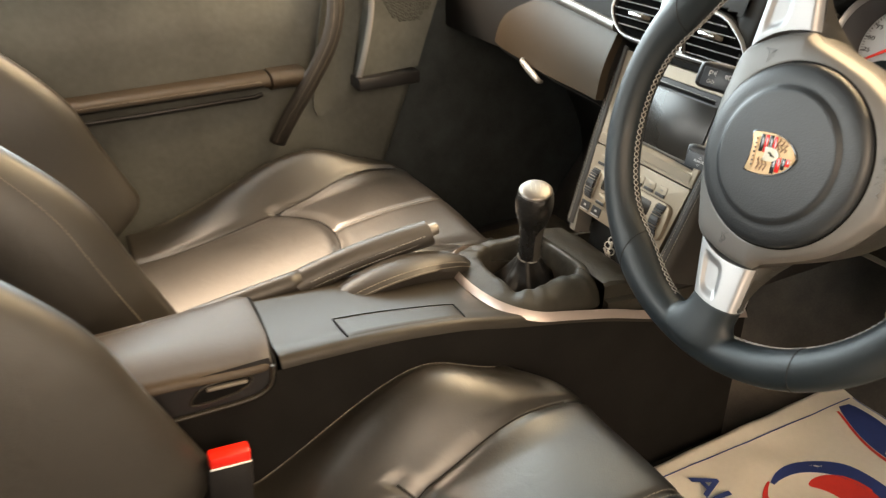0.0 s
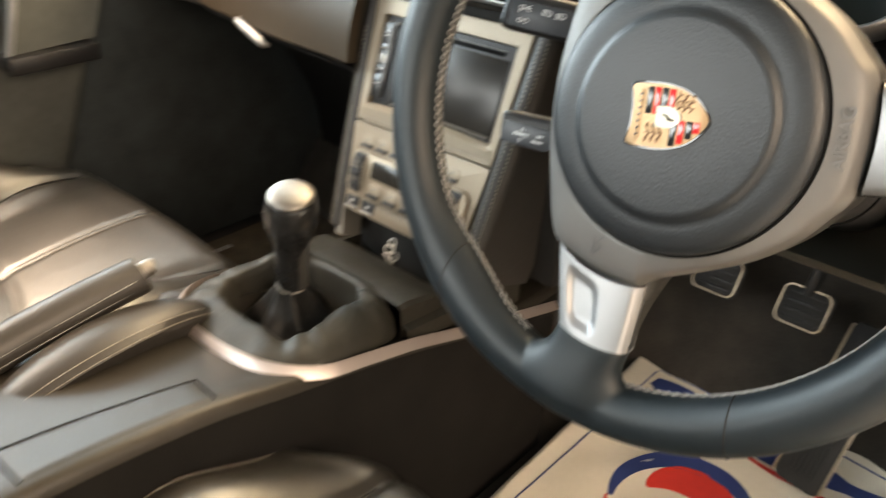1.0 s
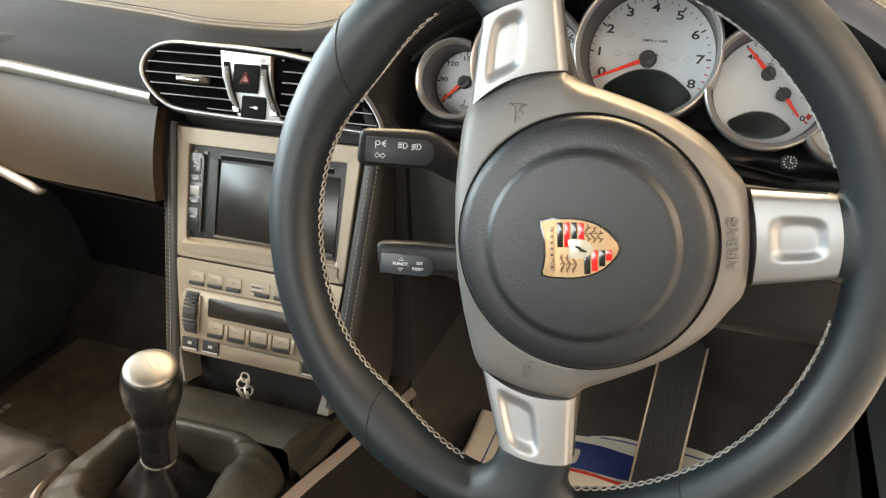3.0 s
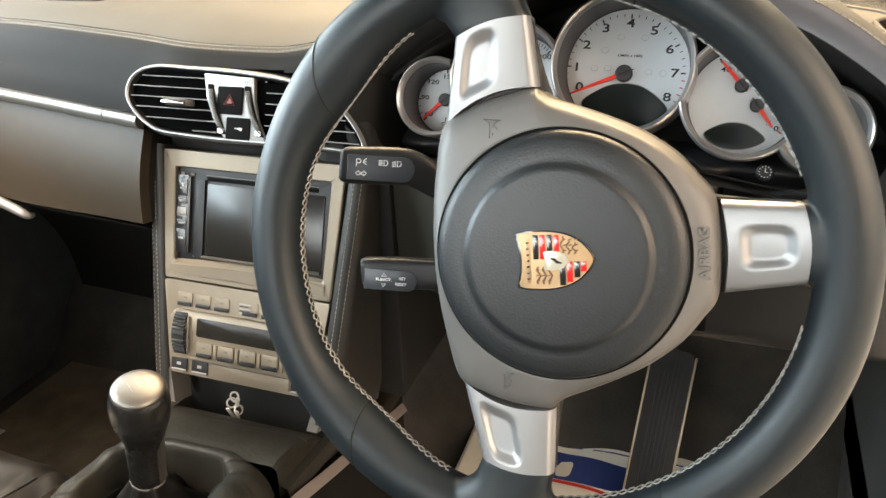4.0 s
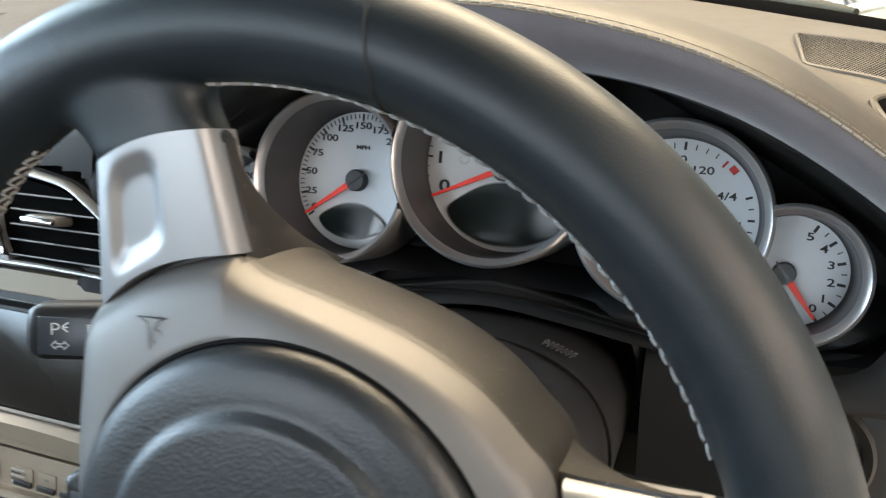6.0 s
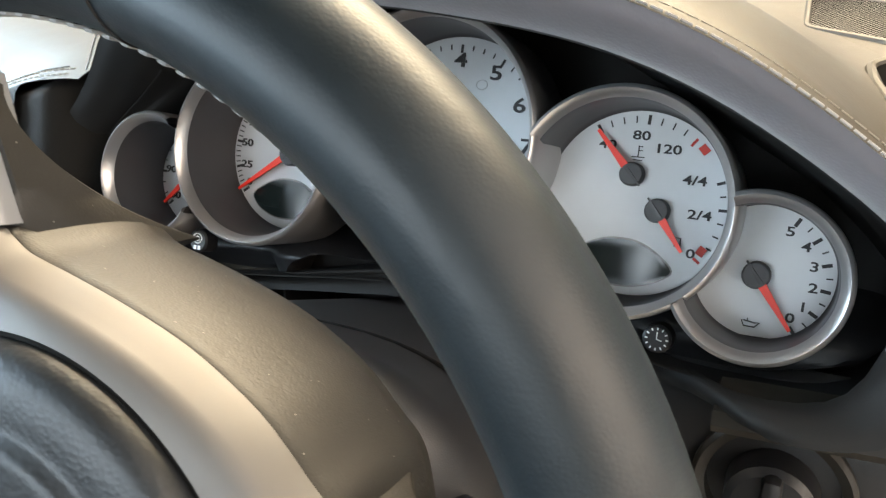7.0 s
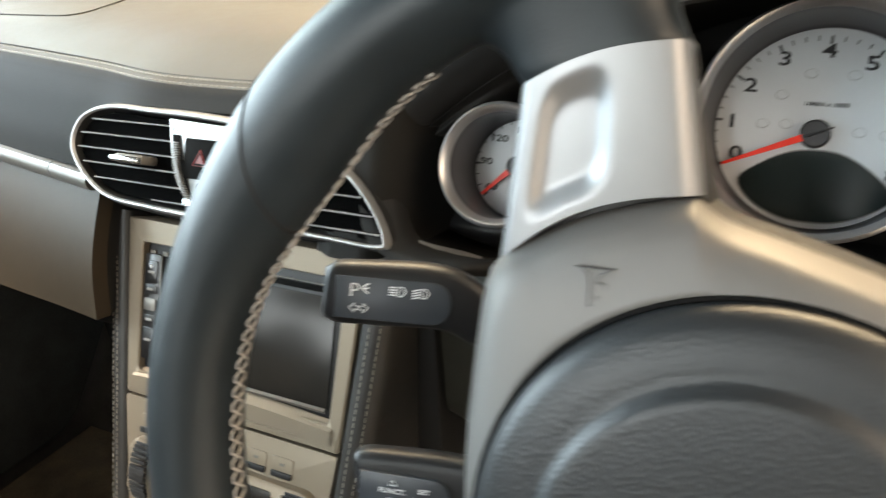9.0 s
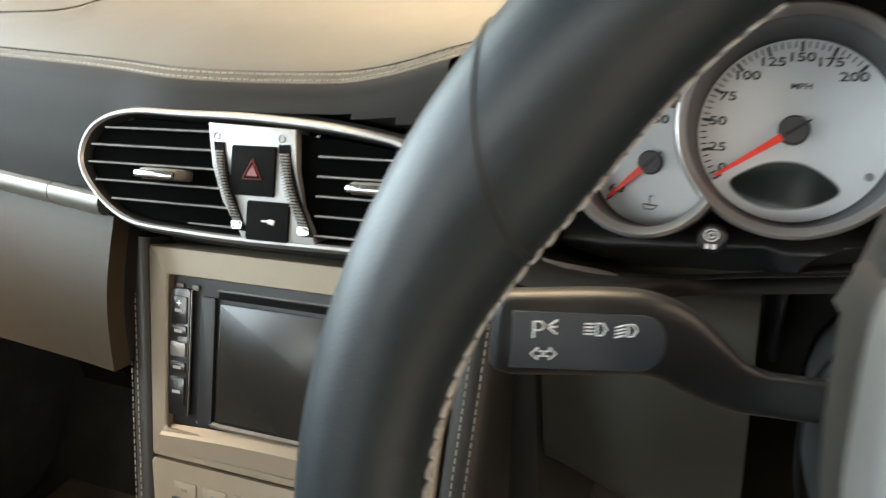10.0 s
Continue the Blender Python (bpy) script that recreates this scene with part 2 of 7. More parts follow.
M["lcd"] = mat("lcd", (0.012, 0.020, 0.020), 0.22, var=0.05)
M["void"] = mat("void", (0.006, 0.006, 0.006), 0.8, var=0.1, spec=0.05)
M["hub_paint"] = mat("hub_paint", (0.1320, 0.1270, 0.1210), 0.52, metal=0.35, grain=0.06, scale=2500, var=0.06, rough_var=0.03)
M["insert_silver"] = mat("insert_silver", (0.2700, 0.2720, 0.2780), 0.42, metal=0.7, grain=0.03, scale=2500, var=0.04)
M["stack_paint"] = mat("stack_paint", (0.2150, 0.1740, 0.1280), 0.42, metal=0.4, grain=0.04, scale=2500, var=0.05, rough_var=0.03)
M["stack_button"] = mat("stack_button", (0.13, 0.12, 0.105), 0.45, metal=0.2, grain=0.1, scale=2000, var=0.1)
M["bezel_silver"] = mat("bezel_silver", (0.44, 0.43, 0.425), 0.30, metal=0.8, grain=0.04, scale=2500, var=0.05)
M["bezel_wall"] = mat("bezel_wall", (0.050, 0.049, 0.053), 0.42, metal=0.1, grain=0.04, scale=2500, var=0.05)
M["bezel_inner"] = mat("bezel_inner", (0.22, 0.215, 0.215), 0.42, metal=0.5, grain=0.04, scale=2500, var=0.05)
M["vent_silver"] = mat("vent_silver", (0.2900, 0.2850, 0.2800), 0.48, metal=0.75, grain=0.04, scale=2500, var=0.05)
M["knob_black"] = mat("knob_black", (0.010, 0.010, 0.010), 0.26, grain=0.06, scale=1400, var=0.2, rough_var=0.05)
M["trim_satin"] = mat("trim_satin", (0.5000, 0.4300, 0.4000), 0.4, metal=0.75, grain=0.04, scale=2500, var=0.06)
M["chrome"] = mat("chrome", (0.6200, 0.6100, 0.6000), 0.2, metal=1.0, var=0.03)
M["satin_alu"] = mat("satin_alu", (0.200, 0.185, 0.168), 0.44, metal=0.9, var=0.06, grain=0.05, scale=2000)
M["dial_face"] = mat("dial_face", (0.58, 0.60, 0.62), 0.45, metal=0.15, grain=0.03, scale=3000, var=0.04)
M["dial_print"] = mat("dial_print", (0.02, 0.02, 0.022), 0.6, var=0.1)
M["dial_faint"] = mat("dial_faint", (0.42, 0.43, 0.44), 0.5, var=0.05)
M["dial_red"] = mat("dial_red", (0.55, 0.03, 0.02), 0.5, var=0.1)
M["needle_red"] = mat("needle_red", (0.95, 0.035, 0.012), 0.4, var=0.05)
M["needle_hub"] = mat("needle_hub", (0.03, 0.03, 0.033), 0.45, grain=0.1, scale=2000, var=0.1)
M["white_print"] = mat("white_print", (0.75, 0.77, 0.78), 0.5, var=0.05)
M["grey_print"] = mat("grey_print", (0.30, 0.29, 0.27), 0.5, var=0.05)
M["thread"] = mat("thread", (0.245, 0.240, 0.232), 0.7, grain=0.4, scale=4000, var=0.2)
M["thread_dark"] = mat("thread_dark", (0.20, 0.18, 0.15), 0.7, grain=0.4, scale=4000, var=0.2)
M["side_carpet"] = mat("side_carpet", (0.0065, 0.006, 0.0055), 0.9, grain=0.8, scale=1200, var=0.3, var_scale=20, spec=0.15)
M["carpet"] = mat("carpet", (0.0420, 0.0360, 0.0300), 0.95, grain=1.0, scale=1200, var=0.35, var_scale=20, sheen=0.05)
# Carpet again, tinted blue-green for the daylight falling into the footwells.
M["daylit_carpet"] = mat("daylit_carpet", (0.0240, 0.0310, 0.0340), 0.95, grain=1.0, scale=1200, var=0.35, var_scale=20, sheen=0.05)
M["mat_brown"] = mat("mat_brown", (0.155, 0.112, 0.070), 0.95, grain=1.0, scale=1500, var=0.35, var_scale=25, sheen=0.05)
M["door_card"] = mat("door_card", (0.0640, 0.0690, 0.0640), 0.5, grain=0.4, scale=700, var=0.3, kind="leather", spec=0.4, wrinkle=0.12, wrinkle_scale=50)
M["buckle_red"] = mat("buckle_red", (0.75, 0.02, 0.012), 0.35, var=0.08)
M["gold"] = mat("gold", (0.4000, 0.2600, 0.1500), 0.5, metal=0.9, var=0.1, grain=0.1, scale=2500)
M["badge_brown"] = mat("badge_brown", (0.14, 0.075, 0.04), 0.45, metal=0.6, var=0.1)
M["key_metal"] = mat("key_metal", (0.62, 0.59, 0.54), 0.35, metal=0.45, var=0.1)
M["boot_leather"] = mat("boot_leather", (0.0065, 0.006, 0.0055), 0.42, grain=0.3, scale=600, var=0.2, kind="leather", spec=0.35, wrinkle=0.5, wrinkle_scale=70)
M["embroidery"] = mat("embroidery", (0.55, 0.53, 0.50), 0.7, grain=0.4, scale=3000, var=0.1)
M["strip_grey"] = mat("strip_grey", (0.18, 0.17, 0.158), 0.42, metal=0.6, grain=0.04, scale=2500, var=0.06)
M["badge_cream"] = mat("badge_cream", (0.36, 0.33, 0.26), 0.3, metal=0.3, var=0.1)
M["badge_red"] = mat("badge_red", (0.55, 0.015, 0.015), 0.2, coat=0.5, var=0.05)
M["badge_black"] = mat("badge_black", (0.01, 0.01, 0.01), 0.2, coat=0.5, var=0.05)
M["paper"] = mat("paper", (0.8000, 0.7400, 0.6300), 0.75, grain=0.3, scale=500, var=0.06, var_scale=9)
M["ink_blue"] = mat("ink_blue", (0.03, 0.055, 0.20), 0.65, grain=0.2, scale=500, var=0.1)
M["ink_red"] = mat("ink_red", (0.70, 0.045, 0.035), 0.65, grain=0.2, scale=500, var=0.1)
M["rubber"] = mat("rubber", (0.015, 0.015, 0.015), 0.7, grain=0.4, scale=800, var=0.2)
M["pedal_edge"] = mat("pedal_edge", (0.45, 0.36, 0.26), 0.4, metal=0.7, var=0.1)
M["car_white"] = mat("car_white", (0.42, 0.43, 0.44), 0.25, coat=0.6, var=0.03)
M["bonnet_paint"] = mat("bonnet_paint", (0.62, 0.57, 0.47), 0.28, coat=0.6, var=0.03)
M["roof_lining"] = mat("roof_lining", (0.07, 0.068, 0.064), 0.9, grain=0.5, scale=1200, var=0.1)
M["wall_white"] = mat("wall_white", (0.75, 0.74, 0.72), 0.8, grain=0.2, scale=60, var=0.05, var_scale=2)
M["floor_tile"] = mat("floor_tile", (0.55, 0.54, 0.52), 0.25, grain=0.05, scale=40, var=0.08, var_scale=1.5)
M["alloy"] = mat("alloy", (0.36, 0.36, 0.37), 0.25, metal=0.8, var=0.05)
M["hazard_red"] = mat("hazard_red", (0.16, 0.012, 0.010), 0.4, var=0.05)



def dusty(m, scale=230.0):
    """Sparse pale dust specks on a dark surface."""
    nt = m.node_tree
    b = nt.nodes["Principled BSDF"]
    old = b.inputs["Base Color"].links[0].from_socket
    geo = nt.nodes.new("ShaderNodeNewGeometry")
    vo = nt.nodes.new("ShaderNodeTexVoronoi")
    vo.inputs["Scale"].default_value = scale
    nt.links.new(geo.outputs["Position"], vo.inputs["Vector"])
    speck = nt.nodes.new("ShaderNodeMath")
    speck.operation = "LESS_THAN"
    speck.inputs[1].default_value = 0.055
    nt.links.new(vo.outputs["Distance"], speck.inputs[0])
    mx = nt.nodes.new("ShaderNodeMix")
    mx.data_type = "RGBA"
    mx.inputs["B"].default_value = (0.22, 0.21, 0.19, 1)
    nt.links.new(speck.outputs[0], mx.inputs["Factor"])
    nt.links.new(old, mx.inputs["A"])
    nt.links.new(mx.outputs["Result"], b.inputs["Base Color"])


dusty(M["shell_plastic"])


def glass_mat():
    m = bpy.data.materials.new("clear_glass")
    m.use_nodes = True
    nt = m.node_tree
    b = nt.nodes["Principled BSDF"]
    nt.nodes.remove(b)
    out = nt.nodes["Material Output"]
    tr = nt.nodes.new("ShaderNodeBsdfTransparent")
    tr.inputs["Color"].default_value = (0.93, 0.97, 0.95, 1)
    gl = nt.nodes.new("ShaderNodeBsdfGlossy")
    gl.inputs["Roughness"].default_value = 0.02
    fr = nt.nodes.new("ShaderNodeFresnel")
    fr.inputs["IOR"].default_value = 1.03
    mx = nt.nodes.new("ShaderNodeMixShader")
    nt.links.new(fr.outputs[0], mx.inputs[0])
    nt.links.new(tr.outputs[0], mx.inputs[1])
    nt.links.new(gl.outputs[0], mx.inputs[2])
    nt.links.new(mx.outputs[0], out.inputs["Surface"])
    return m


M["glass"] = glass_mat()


# ---- steering wheel, turned about a quarter to the left ----
WHEEL = Matrix.Translation((0.36, 0.0, 0.62)) @ pose(0, 0, 0, 72, 0, 0) @ pose(0, 0, 0, -1.97, 3.25, 0) @ pose(0, 0, 0, 0, 0, 98) @ pose(0, 0, 0, -1.34, -2.95, 0)
RC, RR, RT = Vector((-0.0042, 0.0198, -0.0222)), 0.1774, 0.0180


def thumb(q):
    """where the rim swells inwards as a thumb rest, 0 to 1"""
    return math.exp(-((q - radians(46)) / 0.23) ** 2) + math.exp(-((q - radians(134)) / 0.23) ** 2)


def rim_point(q, a, grow=0.0):
    """A point of the rim's skin at angle q round the wheel and a round its section."""
    fat = 1 + 0.06 * (math.exp(-((q - radians(38)) / 0.25) ** 2) + math.exp(-((q - radians(142)) / 0.25) ** 2))
    d = Vector((math.cos(q), math.sin(q), 0))
    rest = 0.0052 * thumb(q) * max(0.0, -math.cos(a)) ** 2
    return RC + d * (RR - rest + (RT * 0.98 * fat + grow) * math.cos(a)) + Vector((0, 0, RR * (0.022 * d.x - 0.010 * d.y) + (RT * 1.04 * fat + grow) * math.sin(a)))


def steering_wheel():
    w = thing("steering_wheel", "black leather three-spoke steering wheel with silver spokes, turned to one side", "steering wheel", WHEEL)
    N, K = 160, 28
    leather = rings([[rim_point(2 * math.pi * i / N, 2 * math.pi * j / K) for j in range(K)] for i in range(N)], True, False, True)
    rim = part("rim", bmesh.new(), M["rim_leather"], w, "black leather rim running into the spokes", True, sharp=0)
    for deg, skew in ((46, -6), (134, 5), (205, -2), (337, 2)):
        q, k = radians(deg), radians(skew)
        part("rim_seam", tube([rim_point(q + k * math.cos(a), a, -0.0001) for a in [2 * math.pi * j / 40 for j in range(40)]], 0.00055, 6, True), M["soft_black"], rim, "", True)
    # cross stitching on the inner side, between the spokes
    for a0, a1 in ((25, 155), (-74, 3), (177, 254)):
        bm = bmesh.new()
        n = int((a1 - a0) / 2.05)
        for s in (0, 1):
            pts = []
            for i in range(n + 1):
                q = radians(a0 + (a1 - a0) * i / n)
                for k, off in ((0, 0.0), (1, 0.32)):
                    side = 1 if (i + s) % 2 == 0 else -1
                    pts.append(rim_point(q + radians(off * (a1 - a0) / n), math.pi + 0.06 + 0.16 * thumb(q) + 0.155 * side, 0.0006))
            tube(pts, 0.00053, 5, bm=bm)
        part("stitching", bm, M["thread"], rim, "light grey cross stitching", True)
        part("stitch_groove", tube([rim_point(radians(a0 + (a1 - a0) * i / 40), math.pi + 0.06 + 0.16 * thumb(radians(a0 + (a1 - a0) * i / 40)), -0.0003) for i in range(41)], 0.0008, 6), M["soft_black"], rim, "", True)

    # hub cover with a round opening for the airbag pad
    half = [(0.0, 0.0815), (0.028, 0.0808), (0.055, 0.0770), (0.0810, 0.0705), (0.0895, 0.0565), (0.0962, 0.0385), (0.0998, 0.0140), (0.0972, 0.0085), (0.0925, 0.002), (0.087, -0.012), (0.079, -0.031), (0.069, -0.0505), (0.055, -0.069), (0.040, -0.0815), (0.0305, -0.0885), (0.015, -0.0912), (0.0, -0.0918)]
    full = half + [(-x, y) for x, y in half[-2:0:-1]]
    out = [Vector((p[0], p[1], 0)) for p in catmull([(x, y, 0) for x, y in full], 4, True)]
    secs = []
    for k, (s, z) in enumerate(((0.97, -0.0235), (1.0, -0.0220), (0.996, -0.0185), (0.0, -0.0142), (0.07, -0.0114), (0.18, -0.0092), (0.36, -0.0076), (0.65, -0.0062), (0.90, -0.0052), (0.97, -0.0050), (1.0, -0.0055), (1.02, -0.0080))):
        ring = []
        for p in out:
            inner = p.normalized() * 0.0757
            if k < 3:
                ring.append(Vector((p.x * s, p.y * s, z)))
            else:
                e = p * 0.975
                ring.append(Vector((*(e.lerp(inner, s).to_2d()), z)))
        secs.append(ring)
    hub = part("hub_cover", rings(secs, True, False), M["hub_paint"], w, "satin titanium-grey painted hub cover", True, sharp=50)
    part("gap_ring", tube([(0.0752 * math.cos(q), 0.0752 * math.sin(q), -0.0062) for q in [2 * math.pi * i / 96 for i in range(96)]], 0.0013, 6, True), M["void"], hub, "", True)
    letters("airbag_lettering", "AIRBAG", 0.0088, M["hub_paint"], hub, Matrix.Translation((0.0, -0.0822, -0.0056)) @ pose(0, 0, 0, 5, 0, 0), 1.0, 0.0004, "embossed word on the hub cover")
    for sx in (1, -1):
        m = Matrix.Translation((0.0775 * sx, 0.0365, -0.0058)) @ pose(0, 0, 0, 0, 6 * sx, -97)
        bm = tube([m @ Vector(p) for p in ((-0.0052, 0.0050, 0), (0.0052, 0.0050, 0))], 0.00028, 5)
        tube([m @ Vector(p) for p in ((-0.0044, 0.0050, 0), (-0.0016, 0.0032, 0), (-0.0010, 0.0, 0), (-0.0010, -0.0056, 0))], 0.00026, 5, bm=bm)
        tube([m @ Vector(p) for p in ((0.0044, 0.0050, 0), (0.0016, 0.0032, 0), (0.0010, 0.0012, 0), (0.0032, 0.0004, 0), (0.0036, -0.0022, 0), (0.0020, -0.0034, 0), (0.0008, -0.0026, 0), (0.0010, -0.0056, 0), (-0.0010, -0.0056, 0))], 0.00026, 5, bm=bm)
        part("horn_symbol", bm, M["bezel_wall"], hub, "small engraved horn symbol", True)

    # airbag pad
    prof = [(0.0, 0.0080), (0.03, 0.0077), (0.0500, 0.0071), (0.0522, 0.0069), (0.0536, 0.0061), (0.0552, 0.0046), (0.0566, 0.0040), (0.0590, 0.0041), (0.068, 0.0030), (0.0720, 0.0012), (0.0738, -0.0012), (0.0744, -0.0050), (0.0744, -0.012)]
    pad = part("airbag_pad", lathe(prof, 128), M["pad_leather"], w, "black grained airbag pad with a ring step", True, sharp=0)

    # badge in plain shapes
    def shield(s, dy=0.0):
        p = [(0, 0.0205), (0.008, 0.0208), (0.0152, 0.0222), (0.0165, 0.012), (0.0162, 0.002), (0.0135, -0.008), (0.0080, -0.0155), (0, -0.0205)]
        return [(x * s, y * s + dy) for x, y in [(p.x, p.y) for p in catmull([(x, y, 0) for x, y in p + [(-x, y) for x, y in p[-2:0:-1]]], 3, True)]]
    base = Matrix.Translation((0.0, -0.0012, 0.0078))
    badge = part("badge", plate(shield(1.06), -0.0005, 0.0012, 0.0004, base), M["badge_black"], w, "gold, red and black enamel shield badge", True)
    part("shield_field", plate(shield(1.0), 0.0012, 0.0017, 0.0003, base), M["gold"], badge, "", True)
    for i, (y, x1) in enumerate(((0.0120, 0.0150), (0.0080, 0.0150), (0.0040, 0.0150), (0.0000, 0.0146))):
        part("stripe", box((x1 / 2 + 0.0004, y, 0.0019), (x1 - 0.0008, 0.0032, 0.0008), 0.0002, base), M["badge_red"] if i % 2 else M["badge_black"], badge, "", True)
    for i, (y, x1) in enumerate(((-0.0030, 0.0146), (-0.0072, 0.0128), (-0.0114, 0.0100), (-0.0152, 0.0066))):
        part("stripe", box((-x1 / 2 - 0.0004, y, 0.0019), (x1 - 0.0008, 0.0034, 0.0008), 0.0002, base), M["badge_red"] if i % 2 else M["badge_black"], badge, "", True)
    for sx, sy in ((-1, 1), (1, -1)):
        for k in range(3):
            part("antler", tube([base @ Vector((sx * (0.0036 + (0.0017 - 0.0003 * k * (sy < 0)) * j), sy * (0.0034 + 0.0034 * k + 0.0011 * math.sin(j * 1.5)) - (-0.0008 if sy > 0 else -0.0002), 0.0019)) for j in range(7)], 0.00055, 6), M["badge_brown"], badge, "", True)
            for j in (1, 3, 5):
                part("antler_tine", tube([base @ Vector((sx * (0.0036 + 0.0016 * j), sy * (0.0036 + 0.0034 * k), 0.0019)), base @ Vector((sx * (0.0042 + 0.0016 * j), sy * (0.0056 + 0.0034 * k), 0.0019))], 0.0004, 5), M["badge_brown"], badge, "", True)
    part("centre_shield", plate(shield(0.34), 0.0018, 0.0027, 0.0003, base), M["badge_cream"], badge, "", True)
    part("centre_mark", tube([base @ Vector(p) for p in ((-0.0016, -0.003, 0.0029), (-0.0008, 0.0, 0.0029), (0.0006, 0.0012, 0.0029), (0.0014, 0.0034, 0.0029))], [0.0004, 0.0009, 0.0008, 0.0005], 6), M["badge_black"], badge, "", True)
    part("top_band", box((0, 0.0168, 0.0019), (0.026, 0.0026, 0.0006), 0.0002, base), M["gold"], badge, "", True)
    for k in range(7):
        part("top_band_bar", box((-0.0105 + 0.0035 * k, 0.0168, 0.0023), (0.0012, 0.0016, 0.0005), 0.0001, base), M["badge_black"], badge, "", True)

    # spokes: silver insert, leather neck to the rim and dark backing
    def quad(a, b, c, d, s, t):
        return Vector(a).lerp(Vector(b), s).lerp(Vector(c).lerp(Vector(d), s), t)
    spokes = []
    for sx in (1, -1):
        spokes.append(((0.1003 * sx, 0.0095, -0.0185), (0.1410 * sx, 0.0115, -0.0130), (0.0815 * sx, 0.0690, -0.0185), (0.1325 * sx, 0.0580, -0.0130), (RC.x + RR * math.cos(radians(10)) * sx, RC.y + RR * math.sin(radians(10)), -0.0235)))
    spokes.append(((-0.0262, -0.0925, -0.0185), (-0.0205, -0.1350, -0.0130), (0.0282, -0.0915, -0.0185), (0.0250, -0.1340, -0.0130), (RC.x, RC.y - RR, -0.0235)))
    for a, b, c, d, tip in spokes:
        a, b, c, d, tip = map(Vector, (a, b, c, d, tip))

        wide_in = a.y > -0.05

        def face(s, t, a=a, b=b, c=c, d=d, wide_in=wide_in):
            p = quad(a, b, c, d, s, t)
            if a.y > -0.05:
                away = Vector((p.x, p.y, 0)).normalized()
                p += away * (0.0065 * math.sin(math.pi * t) * (1 - s) + 0.003 * math.sin(math.pi * t) * s)
            else:
                p += Vector((0, -0.0025 * math.sin(math.pi * t), 0))
            edge = min(t, 1 - t) * 12
            p.z += 0.0040 * math.sin(math.pi * t) ** 0.6 - (0.0035 * (1 - edge) ** 2 if edge < 1 else 0)
            u, v = (s - 0.50) / (0.40 if wide_in else 0.34), (t - (0.60 if wide_in else 0.5)) / (0.21 if wide_in else 0.24)
            r = (abs(u) ** 4 + abs(v) ** 4) ** 0.25
            p.z -= 0.0032 * (1 - smoothstep(0.58, 1.10, r))
            return p
        bm = sheet(face, 44, 44)
        rim_edges = [e for e in bm.edges if e.is_boundary]
        got = bmesh.ops.extrude_edge_only(bm, edges=rim_edges)
        for v in [g for g in got["geom"] if isinstance(g, bmesh.types.BMVert)]:
            v.co.z -= 0.011
        part("spoke_insert", bm, M["insert_silver"], w, "bright silver spoke insert with a thumb hollow", True, sharp=50)
        # leather neck
        side = (d - b).normalized()
        mid = b.lerp(d, 0.5)
        flow = (tip - mid).to_2d().to_3d()
        wide = (d - b).length
        secs = []
        for k in range(28):
            s = -0.14 + k / 21
            on = max(0.0, s)
            ctr = mid.lerp(tip, s)
            hw = wide / 2 * (1.0 + 0.15 * on + 1.25 * smoothstep(0.22, 1.0, s) ** 1.4)
            zt = -0.0092 + 0.0055 * smoothstep(0.0, 1.0, s) - 0.03 * max(0, s - 1) - 0.006 * (1 - smoothstep(-0.08, 0.02, s))
            ea, eb = 0.62 + 0.38 * on, 0.72 + 1.08 * smoothstep(0.25, 0.95, s)
            ctr = Vector((ctr.x, ctr.y, -0.0205 - 0.0030 * s))
            ring = []
            for j in range(44):
                q = 2 * math.pi * j / 44
                cq, sq = math.cos(q), math.sin(q)
                u = hw * math.copysign(abs(cq) ** ea, cq)
                hd = zt - ctr.z if sq > 0 else 0.0125
                ring.append(ctr + side * u - flow.normalized() * (on * u * u / (2 * RR)) + Vector((0, 0, hd * math.copysign(abs(sq) ** eb, sq))))
            secs.append(ring)
        rings(secs, True, True, False, leather)
        # dark wedge behind the insert: deep at the hub, thin at the rim
        secs = []
        for k in range(19):
            q = -0.30 + 1.22 * k / 18
            base_l, base_r = a.lerp(b, q), c.lerp(d, q)
            sd = (base_r - base_l).normalized()
            ctr = base_l.lerp(base_r, 0.5)
            hw = (base_r - base_l).length / 2 + 0.0012
            deep = 0.0165 + 0.011 * max(0, q) + 0.082 * (1 - min(1, max(0, q + 0.32) / 1.24)) ** 1.7 - (0.0 if wide_in else 0.012 * (1 - max(q, 0)))
            top = base_l.z - 0.0065 - 0.016 * max(0, -q)
            ring = []
            for u, v in ((-0.93, 0.0), (-1.0, 0.06), (-1.0, 0.5), (-1.0, 0.93), (-0.97, 0.985), (-0.90, 1.0), (0.0, 1.02), (0.90, 1.0), (0.97, 0.985), (1.0, 0.93), (1.0, 0.5), (1.0, 0.06), (0.93, 0.0)):
                ring.append(Vector((ctr.x, ctr.y, top + (-deep - top) * v)) + sd * (hw * u * (1 - 0.03 * v)))
            secs.append(ring)
        part("spoke_back", rings(secs), M["shell_plastic"], w, "dark grained plastic spoke backing", True, sharp=50)
    # dark shell behind the hub cover
    secs = []
    for k, z in ((0.985, -0.0215), (0.998, -0.0230), (1.004, -0.0270), (1.006, -0.045), (1.0, -0.058), (0.985, -0.068), (0.95, -0.077), (0.72, -0.086)):
        secs.append([Vector((p.x * k, p.y * k, z)) for p in out])
    part("back_shell", rings(secs), M["shell_plastic"], w, "dark grained plastic shell behind the hub", True, sharp=60)
    # rim and necks become one smooth leather skin
    bmesh.ops.recalc_face_normals(leather, faces=leather.faces)
    leather.to_mesh(rim.data)
    leather.free()
